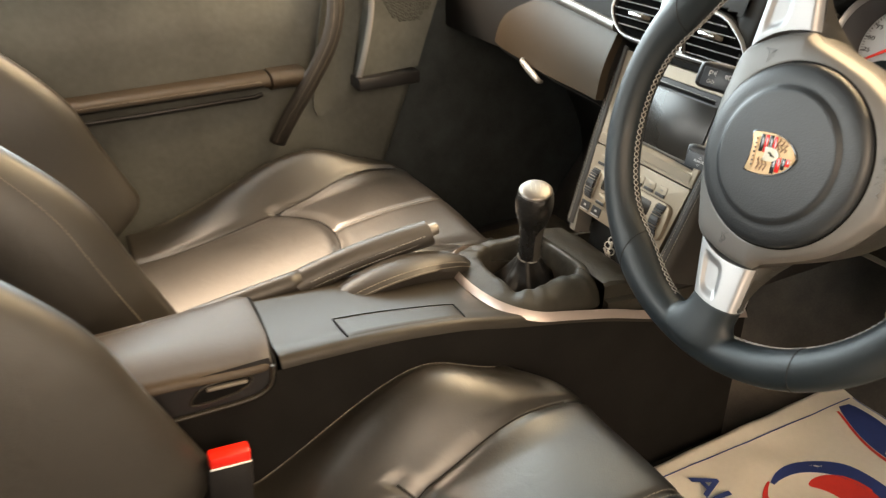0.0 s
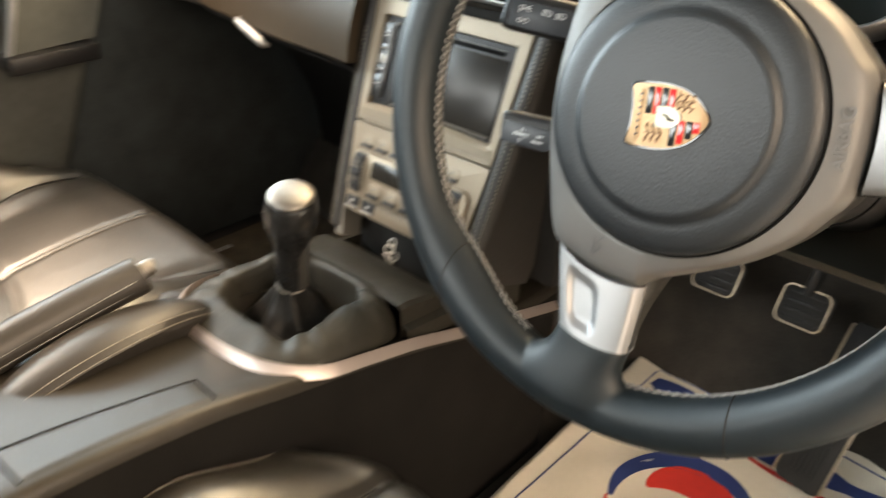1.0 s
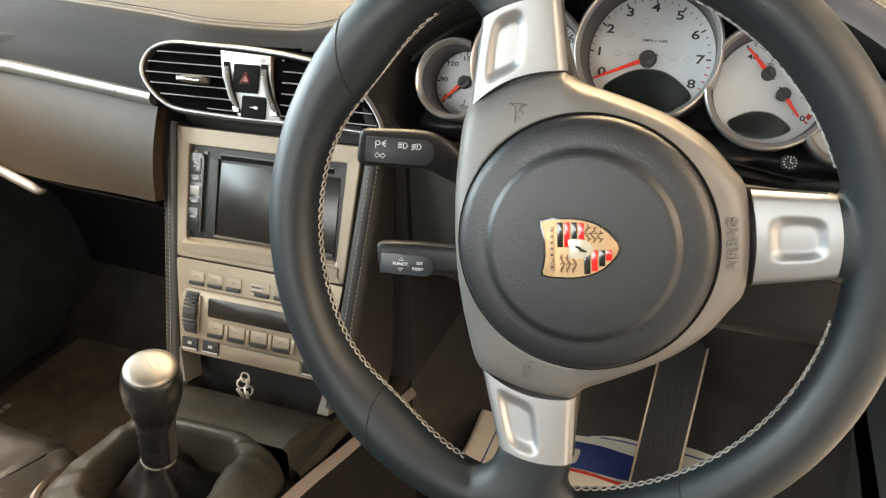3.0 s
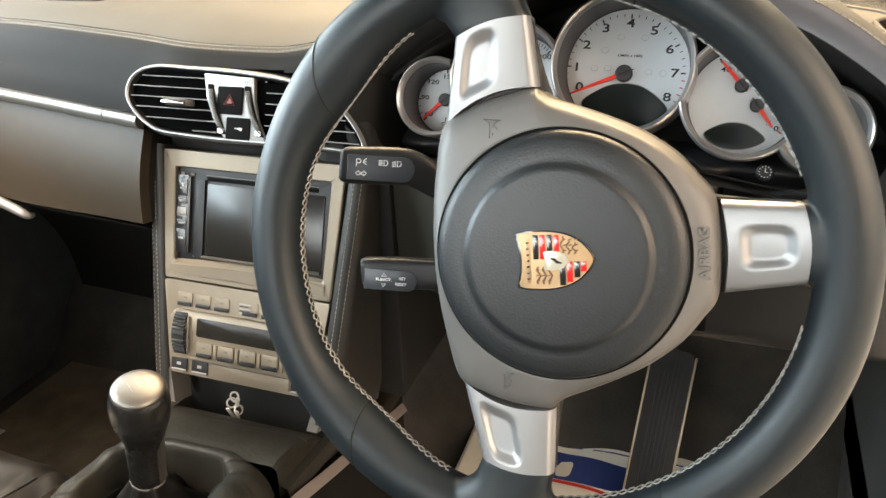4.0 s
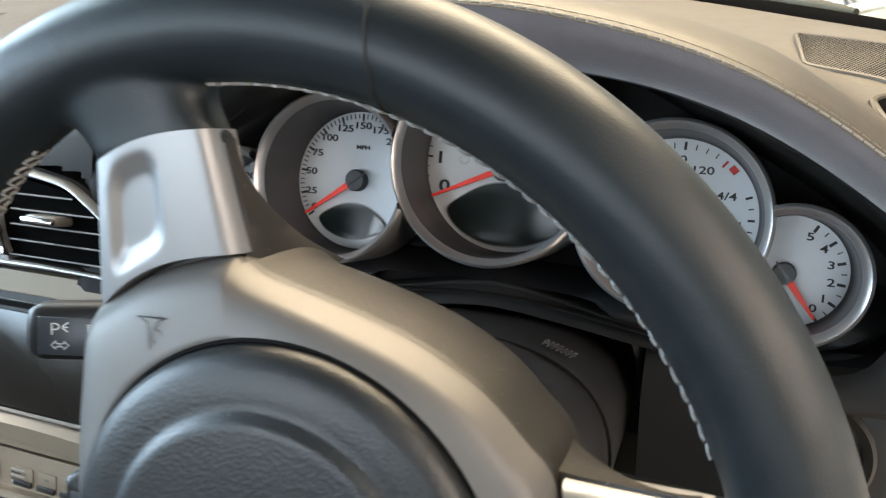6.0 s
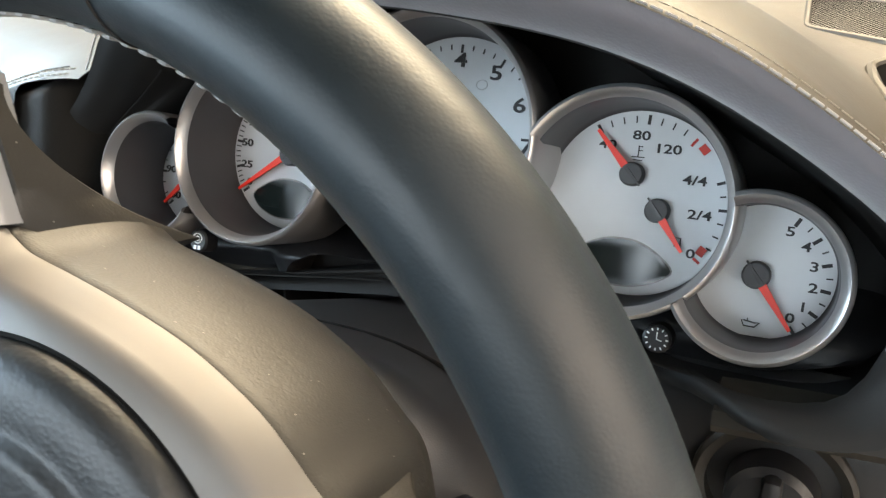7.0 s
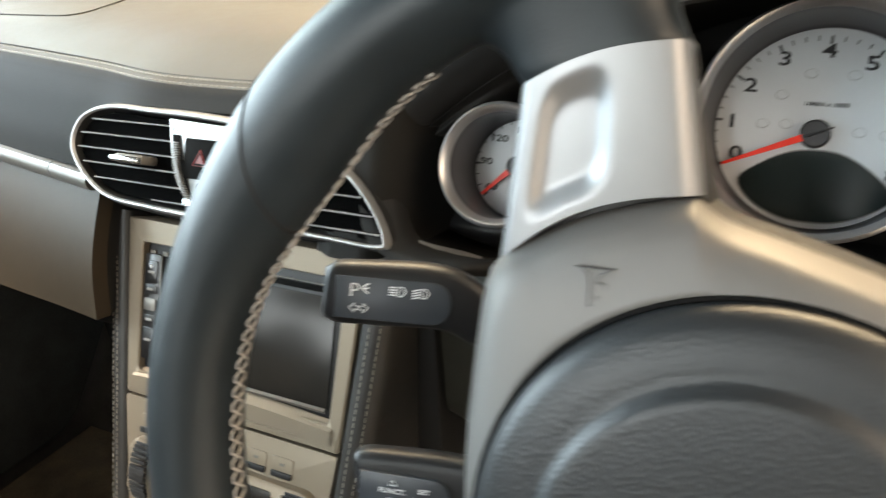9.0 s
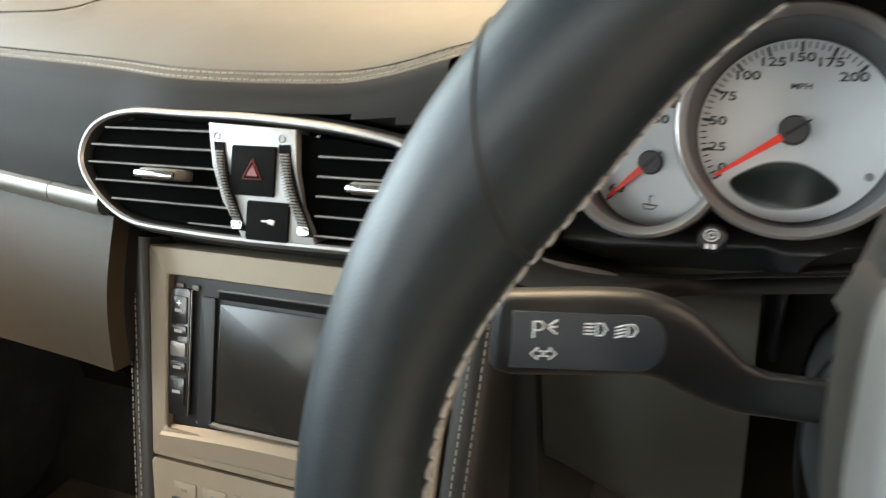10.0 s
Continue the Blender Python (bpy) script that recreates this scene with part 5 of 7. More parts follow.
    part("key_mark", box((-0.0805, -0.0345, -0.0010), (0.0035, 0.0009, 0.0003), 0), M["white_print"], r, "", True)
    part("key_mark", box((-0.0805, -0.0345, -0.0010), (0.0009, 0.0035, 0.0003), 0), M["white_print"], r, "", True)
    part("disc_slot", box((0.010, -0.0275, -0.0058), (0.128, 0.0042, 0.002), 0.0006), M["void"], r, "dark disc slot", True)
    part("slot_edge", box((0.010, -0.0242, -0.0052), (0.130, 0.0008, 0.0015), 0.0002), M["stack_button"], r, "", True)
    for x in (-0.083, -0.071):
        part("small_key", box((x, -0.0245, -0.0050), (0.0052, 0.0035, 0.0016), 0.0005), M["stack_button"], r, "", True)
    part("screen", plate(rrect(0.134, 0.0760, 0.0015, cx=0.0150, cy=-0.0700), -0.0062, -0.0040, 0.0006), M["screen"], r, "dark glossy touch screen", True)
    part("screen_frame", plate(rrect(0.0105, 0.080, 0.001, cx=-0.0600, cy=-0.0690), -0.0062, -0.0030, 0.0008), M["black_plastic"], r, "", True)
    part("screen_sill", rings([[Vector((-0.066 + 0.148 * i / 16, y, z + (0.002 if i > 1 else 0))) for i in range(17)] for y, z in ((-0.1095, -0.0060), (-0.1090, -0.0036), (-0.1075, -0.0030), (-0.1060, -0.0048))], False, False), M["satin_alu"], r, "thin metal strip", True)
    part("maker_mark", box((-0.030, -0.1118, -0.0056), (0.015, 0.0014, 0.0004), 0), M["grey_print"], r, "", True)

    # upper row of climate buttons
    for k in range(6):
        x = -0.0700 + 0.0225 * k + (0.011 if k > 2 else 0)
        b = part("climate_button", plate(rrect(0.0178, 0.0140, 0.0012, cx=x, cy=-0.1535), -0.004, 0.0008, 0.0008), M["stack_paint"], lp, "small silver climate button", True)
        part("button_bar", box((x, -0.1585, 0.0014), (0.0168, 0.0042, 0.0022), 0.0006), M["black_plastic"], b, "", True)
        part("button_mark", box((x, -0.1515, 0.0010), (0.0040, 0.0018, 0.0004), 0), M["stack_button"], b, "", True)
    for k in range(5):
        part("sensor_slot", box((0.0025, -0.1492 - 0.0024 * k, 0.0006), (0.0130, 0.0011, 0.0008), 0.0002), M["grey_print"] if k % 2 == 0 else M["black_plastic"], lp, "", True)
    # climate unit: raised housing with display and temperature wheels
    hs = rrect(0.168, 0.0500, 0.010, cx=0.0003, cy=-0.1885)
    housing = part("climate_housing", plate(hs, -0.002, 0.0065, 0.003), M["stack_paint"], lp, "raised silver climate housing", True)
    part("climate_display", plate(rrect(0.100, 0.0195, 0.002, cx=0.0003, cy=-0.1795), 0.003, 0.0070, 0.0006), M["screen"], housing, "dark climate display", True)
    for sx in (-1, 1):
        bm = bmesh.new()
        for k in range(13):
            q = -1 + 2 * k / 12
            box((0.0003 + sx * 0.0690, -0.1880 + 0.0205 * math.sin(q * 1.25) / math.sin(1.25), 0.0030 + 0.0085 * math.cos(q * 1.25)), (0.0150, 0.0028, 0.003), 0.0005, bm=bm)
        tw = tagged(part("temperature_wheel", bm, M["black_plastic"], housing, "ribbed black temperature wheel", True), kind="stuff")
        part("wheel_band", box((0.0003 + sx * 0.0690, -0.1880, 0.0122), (0.0152, 0.0070, 0.0014), 0.0005), M["black_plastic"], tw, "", True)
        part("wheel_edge", box((0.0003 + sx * 0.0595, -0.1880, 0.0060), (0.0016, 0.038, 0.006), 0.0006), M["stack_paint"], tw, "", True)
    for k in range(4):
        x = -0.0385 + 0.0258 * k
        b = part("climate_button", plate(rrect(0.0185, 0.0150, 0.001, cx=x, cy=-0.2015), 0.004, 0.0085, 0.0008), M["stack_paint"], housing, "silver climate button", True)
        part("button_bar", box((x, -0.2075, 0.0085), (0.0176, 0.0046, 0.0022), 0.0006), M["black_plastic"], b, "", True)
        part("button_mark", box((x, -0.1995, 0.0087), (0.0040, 0.0018, 0.0004), 0), M["stack_button"], b, "", True)
        part("button_divider", box((x + 0.0129, -0.2020, 0.0072), (0.0042, 0.0150, 0.003), 0.0006), M["stack_paint"], housing, "", True)
    # bottom row
    for x in (-0.0735, -0.0480, 0.0700):
        b = part("seat_button", plate(rrect(0.0190, 0.0135, 0.0008, cx=x, cy=-0.2235), -0.003, 0.0016, 0.0006), M["black_plastic"], lp, "small black switch", True)
        part("button_mark", box((x, -0.2225, 0.0018), (0.0048, 0.0030, 0.0004), 0), M["grey_print"], b, "", True)
        part("button_bar", box((x, -0.2288, 0.0016), (0.0180, 0.0018, 0.0012), 0.0003), M["grey_print"], b, "", True)
    part("storage_flap", plate(rrect(0.094, 0.0130, 0.001, cx=0.0110, cy=-0.2235), -0.003, 0.0014, 0.0008), M["stack_paint"], lp, "blank silver flap", True)

    # leather cheeks with stitching on both sides
    for sx in (-1, 1):
        secs = []
        for i in range(21):
            t = i / 20
            y = 0.004 - 0.262 * t
            x = sx * (0.1155 - 0.0205 * t) + (0.0015 if sx > 0 else 0)
            prof = [(-0.0090, -0.022), (-0.0090, -0.004), (-0.007, 0.0005), (-0.002, 0.002), (0.004, 0.001), (0.0085, -0.004), (0.0105, -0.014), (0.0115, -0.13 + 0.02 * t)]
            secs.append([Vector((x + sx * px, y, pz)) for px, pz in prof])
        ck = part("leather_cheek", rings(secs, False, False), M["side_leather"], s, "black leather edge of the centre stack", True, sharp=0)
        for px, pz in ((-0.0005, 0.0026), (0.0062, 0.0002)):
            part("cheek_stitching", stitches([Vector((sx * (0.1155 - 0.0205 * t + px) + (0.0015 if sx > 0 else 0), 0.002 - 0.258 * t, pz)) for t in [i / 60 for i in range(61)]], 0.0030, 0.0016, 0.00042), M["thread_dark"], ck, "row of stitching", True)
    # dark tray and side posts below the stack
    part("tray_back", box((0.0, -0.262, -0.075), (0.19, 0.06, 0.06), 0.004), M["soft_black"], s, "dark recess below the stack", True)
    for sx in (-1, 1):
        part("side_post", rings([[Vector((sx * (0.093 - 0.008 * k) + dx, -0.231 - 0.036 * k, dz)) for dx, dz in ((-0.006, -0.03), (-0.006, -0.002), (0.006, -0.002), (0.006, -0.03))] for k in range(2)]), M["stack_button"], s, "grey side post", True)
    return s


centre_stack()


def keys():
    k = thing("key_ring", "small bunch of shiny metal keys in the tray", "keys", Matrix.Translation((-0.010, 0.140, 0.305)))
    for dx, dz, rot in ((0.002, 0.031, 0), (-0.003, 0.022, 40), (0.004, 0.014, 75)):
        m = Matrix.Translation((dx, 0, dz)) @ pose(0, 0, 0, 70, 0, rot)
        part("ring", tube([m @ Vector((0.0050 * math.cos(a), 0.0050 * math.sin(a), 0)) for a in [2 * math.pi * j / 20 for j in range(20)]], 0.0010, 6, True), M["key_metal"], k, "", True)
    for dx, dz, rot in ((0.006, 0.026, 25), (-0.005, 0.009, -15), (0.003, 0.008, 10)):
        part("key_blade", box((0, 0, 0), (0.0042, 0.0018, 0.016), 0.0006, Matrix.Translation((dx, -0.002, dz)) @ pose(0, 0, 0, 12, rot, 0)), M["key_metal"], k, "", True)


keys()


# ---- steering column and stalks ----
COL = Matrix.Translation((0.36, 0.0, 0.62)) @ pose(0, 0, 0, 72, 0, 0)


def column():
    c = thing("steering_column", "black plastic steering column shroud behind the wheel", "steering column", COL)
    secs = []
    for z, w, h, oy in ((-0.078, 0.055, 0.050, 0.0), (-0.085, 0.072, 0.062, 0.002), (-0.11, 0.082, 0.056, 0.0), (-0.16, 0.084, 0.054, -0.001), (-0.20, 0.082, 0.051, -0.004), (-0.30, 0.076, 0.052, -0.02)):
        ring = []
        for j in range(40):
            q = 2 * math.pi * j / 40
            cq, sq = math.cos(q), math.sin(q)
            ring.append(Vector((w * math.copysign(abs(cq) ** 0.7, cq), oy + h * math.copysign(abs(sq) ** 0.75, sq), z)))
        secs.append(ring)
    part("shroud", rings(secs), M["black_plastic"], c, "dark plastic column shroud", True, sharp=0)
    part("shroud_groove", tube([Vector((0.0865 * math.copysign(abs(math.cos(q)) ** 0.7, math.cos(q)), -0.001 + 0.0556 * math.copysign(abs(math.sin(q)) ** 0.75, math.sin(q)), -0.13)) for q in [2 * math.pi * j / 60 for j in range(60)]], 0.0008, 5, True), M["void"], c, "", True)
    # mesh patch on the shroud top
    bm = bmesh.new()
    for i in range(7):
        for j in range(4):
            box((0.0495 + 0.0022 * i + 0.0011 * (j % 2), 0.0505 - 0.0007 * i, -0.146 - 0.0022 * j), (0.0013, 0.001, 0.0013), 0.0002, bm=bm)
    tagged(part("mesh_patch", bm, M["bezel_wall"], c, "small perforated patch", True), kind="stuff")
    return c


column()


def stalk(label, pts, radii, panel_c, panel_w, panel_h, paint, lean):
    s = thing("column_stalk", label, "control stalk", COL, "steering column stalks")
    path = catmull(pts, 6)
    rr = []
    n = len(path)
    for i in range(n):
        t = i / (n - 1) * (len(radii) - 1)
        k = min(int(t), len(radii) - 2)
        rr.append(radii[k] + (radii[k + 1] - radii[k]) * (t - k))
    secs = []
    for i, p in enumerate(path):
        a, b = path[max(i - 1, 0)], path[min(i + 1, n - 1)]
        d = (b - a).normalized()
        up = Vector((0, 1, 0))
        side = d.cross(up).normalized()
        o = side.cross(d).normalized()
        ring = []
        for j in range(24):
            q = 2 * math.pi * j / 24
            cq, sq = math.cos(q), math.sin(q)
            ring.append(p + side * (rr[i] * 0.62 * math.copysign(abs(cq) ** 0.55, cq)) + o * (rr[i] * math.copysign(abs(sq) ** 0.55, sq)))
        secs.append(ring)
    part("stalk_body", rings(secs), M["black_plastic"], s, "black plastic stalk", True, sharp=60)
    m = Matrix.Translation(panel_c) @ pose(0, 0, 0, 0, lean, 0)
    poly = [(-panel_w / 2, panel_h / 2), (-panel_w / 2, -panel_h / 2)]
    for k in range(9):
        q = radians(-90 + 180 * k / 8)
        poly.append((panel_w / 2 - panel_h * 0.42 + panel_h * 0.42 * math.cos(q), panel_h / 2 * math.sin(q)))
    pl = part("label_panel", plate(poly, -0.002, 0.0010, 0.0005, m), paint, s, "dark blue-grey label panel", True)
    return s, pl, m


def mark(parent, m, pts, r=0.00035, closed=False, z=0.0014):
    part("white_symbol", tube([m @ Vector((x, y, z)) for x, y in pts], r, 5, closed), M["white_print"], parent, "", True)


def stalks():
    panel = mat("stalk_panel", (0.030, 0.036, 0.044), 0.4, grain=0.1, scale=1500, var=0.1)
    s, pl, m = stalk("black indicator and headlamp stalk with white symbols", [(-0.1840, 0.0370, -0.0780), (-0.178, 0.0370, -0.0805), (-0.154, 0.0380, -0.0920), (-0.140, 0.0380, -0.0990), (-0.131, 0.0350, -0.1045), (-0.122, 0.0285, -0.110), (-0.110, 0.0210, -0.115), (-0.096, 0.0180, -0.119), (-0.06, 0.018, -0.124)], [0.0108, 0.0138, 0.0143, 0.0141, 0.0134, 0.0116, 0.0088, 0.0074, 0.0074], (-0.1532, 0.0362, -0.0836), 0.050, 0.0185, panel, 25)
    mark(pl, m, [(-0.0182, 0.0008), (-0.0182, 0.0062), (-0.0160, 0.0062), (-0.0150, 0.0052), (-0.0150, 0.0044), (-0.0160, 0.0034), (-0.0180, 0.0034)], 0.00036)
    for a in (-25, 0, 25):
        mark(pl, m, [(-0.0144 + 0.0010 * math.cos(radians(a)), 0.0046 + 0.0008 * math.sin(radians(a))), (-0.0108, 0.0046 + 0.0055 * math.sin(radians(a)))])
    mark(pl, m, [(-0.0186, -0.0042), (-0.0164, -0.0022), (-0.0164, -0.0034), (-0.0150, -0.0034), (-0.0150, -0.0050), (-0.0164, -0.0050), (-0.0164, -0.0062)], 0.0003, True)
    mark(pl, m, [(-0.0106, -0.0042), (-0.0128, -0.0022), (-0.0128, -0.0034), (-0.0142, -0.0034), (-0.0142, -0.0050), (-0.0128, -0.0050), (-0.0128, -0.0062)], 0.0003, True)
    for x0, tilt in ((0.0020, 0.0), (0.0120, -0.0009)):
        mark(pl, m, [(x0, 0.0064), (x0 + 0.0018, 0.0062), (x0 + 0.0030, 0.0044), (x0 + 0.0018, 0.0024), (x0, 0.0022)], 0.00035, True)
        for k in range(4):
            mark(pl, m, [(x0 - 0.0010, 0.0060 - 0.0011 * k), (x0 - 0.0040, 0.0060 - 0.0011 * k + tilt)], 0.0003)
    s, pl, m = stalk("black trip computer stalk with white lettering", [(-0.163, -0.0430, -0.0815), (-0.158, -0.0425, -0.083), (-0.133, -0.0415, -0.091), (-0.102, -0.040, -0.098), (-0.07, -0.036, -0.10), (-0.05, -0.03, -0.11)], [0.0090, 0.0115, 0.0120, 0.0115, 0.0095, 0.0090], (-0.1390, -0.0462, -0.0808), 0.040, 0.0155, panel, 17)
    letters("white_symbol", "FUNCT.", 0.0030, M["white_print"], pl, m @ Matrix.Translation((-0.0050, 0.0002, 0.0012)), 1.15)
    letters("white_symbol", "SET", 0.0029, M["white_print"], pl, m @ Matrix.Translation((0.0090, 0.0018, 0.0012)), 1.1)
    letters("white_symbol", "RESET", 0.0029, M["white_print"], pl, m @ Matrix.Translation((0.0080, -0.0026, 0.0012)), 1.1)
    mark(pl, m, [(-0.0068, 0.0030), (-0.0050, 0.0052), (-0.0032, 0.0030)], 0.0003, True)
    mark(pl, m, [(-0.0068, -0.0030), (-0.0050, -0.0050), (-0.0032, -0.0030)], 0.0003, True)
    s, pl, m = stalk("black wiper stalk with white symbols", [(0.176, 0.005, -0.080), (0.170, 0.005, -0.080), (0.145, 0.006, -0.083), (0.12, 0.006, -0.09), (0.09, 0.006, -0.10), (0.06, 0.006, -0.11)], [0.0095, 0.0130, 0.0138, 0.0125, 0.0095, 0.0090], (0.150, 0.003, -0.0725), 0.040, 0.0165, panel, -4)
    mark(pl, m, [(-0.003, -0.003), (-0.0045, 0.003), (0.0045, 0.003), (0.003, -0.003)], 0.0004, True)
    mark(pl, m, [(0.000, -0.003), (0.003, 0.002)], 0.0004)


stalks()


# ---- light switch beside the wheel ----
def light_switch():
    k = thing("light_switch", "round black headlamp switch in a recessed ring", "switch", Matrix.Translation((0.530, 0.212, 0.545)) @ pose(0, 0, 0, 80, 0, 0))
    part("switch_ring", lathe([(0.033, -0.01), (0.033, 0.002), (0.031, 0.004), (0.027, 0.002), (0.026, -0.008), (0.0, -0.008)], 48), M["console_plastic"], k, "", True)
    part("switch_knob", lathe([(0.0, 0.016), (0.015, 0.016), (0.018, 0.013), (0.019, -0.006)], 40), M["black_plastic"], k, "", True)
    part("switch_grip", box((0, 0, 0.017), (0.008, 0.032, 0.010), 0.003), M["black_plastic"], k, "", True)


light_switch()


# ---- round side vent at the door end ----
def side_vent():
    v = thing("side_air_vent", "black slatted side air vent in a grey surround", "air vent", Matrix.Translation((0.615, 0.205, 0.625)) @ pose(0, 0, 0, 90, 0, 14))
    poly = [(p.x, p.y) for p in catmull([(-0.048, -0.02, 0), (-0.045, 0.018, 0), (-0.01, 0.035, 0), (0.05, 0.034, 0), (0.055, -0.03, 0), (0.0, -0.036, 0)], 6, True)]
    part("surround", tube([(x, y, 0.004) for x, y in poly], 0.0055, 10, True), M["bezel_inner"], v, "", True)
    part("vent_cavity", plate(poly, -0.02, -0.002, 0), M["void"], v, "", True)
    for k in range(6):
        y = 0.022 - 0.0095 * k
        part("slat", box((0.004, y, 0.001), (0.088, 0.0022, 0.006), 0.0006), M["black_plastic"], v, "", True)


side_vent()


# ---- tunnel console between the seats ----
CX = 0.008


def console_z(y):
    pts = [(-0.60, 0.385), (-0.37, 0.384), (-0.25, 0.377), (-0.15, 0.362), (-0.09, 0.344), (-0.03, 0.331), (0.05, 0.310), (0.12, 0.286), (0.20, 0.262)]
    for (y0, z0), (y1, z1) in zip(pts, pts[1:]):
        if y <= y1:
            return z0 + (z1 - z0) * max(0, (y - y0) / (y1 - y0))
    return pts[-1][1]


def tunnel():
    t = thing("tunnel_console", "dark plastic centre tunnel console between the seats", "console", Matrix.Translation((CX, -0.15, 0.0)))
    ys = [-0.62 + 0.92 * i / 92 for i in range(93)]
    secs = []
    for y in ys:
        z = sum(console_z(y + d) for d in (-0.03, -0.015, 0, 0.015, 0.03)) / 5
        w = 0.104
        sink = 0.075 * (1 - smoothstep(-0.14, -0.09, y))
        zl = z - sink
        dip = 0.07 * smoothstep(-0.09, -0.06, y) * (1 - smoothstep(0.03, 0.05, y))
        prof = [(-w + 0.004, 0.0), (-w + 0.002, zl - 0.09), (-w + 0.001, zl - 0.012), (-w + 0.002, zl - 0.006), (-w + 0.005, zl - 0.002), (-w + 0.012, zl), (-0.082, zl - 0.002), (-0.079, z - 0.25 * sink), (-0.072, z - 0.14 * sink), (-0.055, z - 0.002 - 0.14 * sink), (-0.045, z - 0.002 - 0.14 * sink - dip), (-0.019, z - 0.004 - dip), (0.065, z - 0.004 - dip), (0.075, z - 0.003), (w - 0.010, z), (w - 0.005, z - 0.002), (w - 0.002, z - 0.006), (w - 0.001, z - 0.012), (w - 0.002, z - 0.09), (w - 0.004, 0.0)]
        secs.append([Vector((CX + x, y, zz)) for x, zz in prof])
    part("console_body", rings([q[2:-2] for q, y in zip(secs, ys) if y > -0.3745], False, False), M["console_plastic"], t, "dark satin plastic console body", sharp=50)
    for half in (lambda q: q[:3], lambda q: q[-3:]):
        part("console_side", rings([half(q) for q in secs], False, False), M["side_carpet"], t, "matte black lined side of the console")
    # storage lid beside the handbrake
    def skin_z(x, y):
        z = sum(console_z(y + d) for d in (-0.03, -0.015, 0, 0.015, 0.03)) / 5
        return z - 0.004 * (1 - min(1, max(0, (abs(x - CX) - 0.05) / 0.044)))
    lid = [Vector(p) for p in ((0.053, -0.295), (0.0985, -0.293), (0.0985, -0.151), (0.064, -0.149))]

    def slab(u, v):
        p = lid[0].lerp(lid[1], u).lerp(lid[3].lerp(lid[2], u), v)
        edge = min(u, 1 - u, v, 1 - v)
        return (p.x, p.y, skin_z(p.x, p.y) + 0.0011 - (0.0012 if edge < 0.001 else 0))
    part("storage_lid", sheet(slab, 12, 24), M["console_plastic"], t, "flat grey-black storage lid", sharp=0)
    for a, b in ((0, 1), (2, 3), (3, 0)):
        pts = [lid[a].lerp(lid[b], k / 12) for k in range(13)]
        part("lid_gap", tube([Vector((p.x, p.y, skin_z(p.x, p.y) + 0.0004)) for p in pts], 0.0012, 6, flat=0.6), M["void"], t)
    return t


tunnel()


def armrest():
    a = thing("armrest_box", "padded dark armrest lid on the tunnel with a latch", "armrest", Matrix.Translation((CX, -0.5, 0.36)))
    secs = []
    n = 26
    for i in range(n):
        s = i / (n - 1)
        y = -0.3735 - 0.235 * s
        f = 0.0035 * (1 - smoothstep(0.0, 0.03, s))
        rise = 0.010 * smoothstep(0.0, 0.6, s) - 0.03 * smoothstep(0.75, 1.0, s) ** 2
        prof = [(-0.034 + f, 0.340), (-0.034 + f, 0.366), (-0.031 + f, 0.383 - f), (-0.022, 0.391 - f - 0.6 * rise), (-0.005, 0.3955 - f - 0.2 * rise), (0.025, 0.3965 - f + 0.4 * rise), (0.060, 0.3955 - f + rise), (0.085, 0.3935 - f + rise), (0.100, 0.3905 - f + rise), (0.110, 0.3880 - f + rise), (0.1145 - f, 0.3845 + rise), (0.1160 - f, 0.3805 + rise), (0.1155 - f, 0.3785 + rise), (0.110, 0.3775 + rise), (0.108, 0.340)]
        secs.append([Vector((p.x, y - 0.006 * smoothstep(0.06, 0.116, p.x) * (1 - s), p.z)) for p in catmull([(x, 0, z) for x, z in prof], 3)])
    part("armrest_pad", rings(secs), M["arm_leather"], a, "padded armrest lid with soft shine", sharp=50)
    # box below the lid, with a curved front corner and a rounded lower lip
    front = catmull([(0.113, -0.3800, 0.384), (0.113, -0.3815, 0.372), (0.113, -0.3850, 0.361), (0.113, -0.3950, 0.3535), (0.113, -0.415, 0.3505), (0.113, -0.46, 0.3515), (0.113, -0.61, 0.357)], 5)
    part("side_panel", rings([[Vector((0.1125, p.y, p.z)) for p in front], [Vector((0.1125, p.y - 0.002, 0.392)) for p in front]], False, False), M["black_plastic"], a, "dark lower armrest side")
    part("lower_lip", tube([p + Vector((0.0015, 0.0, -0.001)) for p in front], 0.0026, 8), M["console_plastic"], a, "rounded lower lip")
    part("front_gap", tube(catmull([(-0.030, -0.3715, 0.372), (-0.020, -0.3710, 0.3855), (0.02, -0.3710, 0.3875), (0.06, -0.3725, 0.3865), (0.098, -0.3755, 0.3830), (0.1115, -0.3775, 0.374), (0.1120, -0.3800, 0.360), (0.1120, -0.3900, 0.3505)], 6), 0.0022, 6), M["void"], a)
    # latch: a slanted frame with a pale pull edge
    def quad(p, x0, x1, k):
        c = sum((Vector(q) for q in p), Vector((0, 0))) / len(p)
        ring = [c + (Vector(q) - c) * k for q in p]
        return rings([[Vector((x, q.x, q.y)) for q in ring] for x in (x0, x1)])
    frame_line = catmull([(-0.4035, 0.3775, 0), (-0.4150, 0.3630, 0), (-0.4630, 0.3615, 0), (-0.4480, 0.3800, 0)], 4, True)
    lt = part("latch", tube([Vector((0.1135, p.x, p.y)) for p in frame_line], 0.0014, 6, True), M["console_plastic"], a, "slanted latch frame")
    part("latch_recess", quad([(p.x, p.y) for p in frame_line], 0.1115, 0.1132, 0.95), M["void"], lt, "dark latch recess")
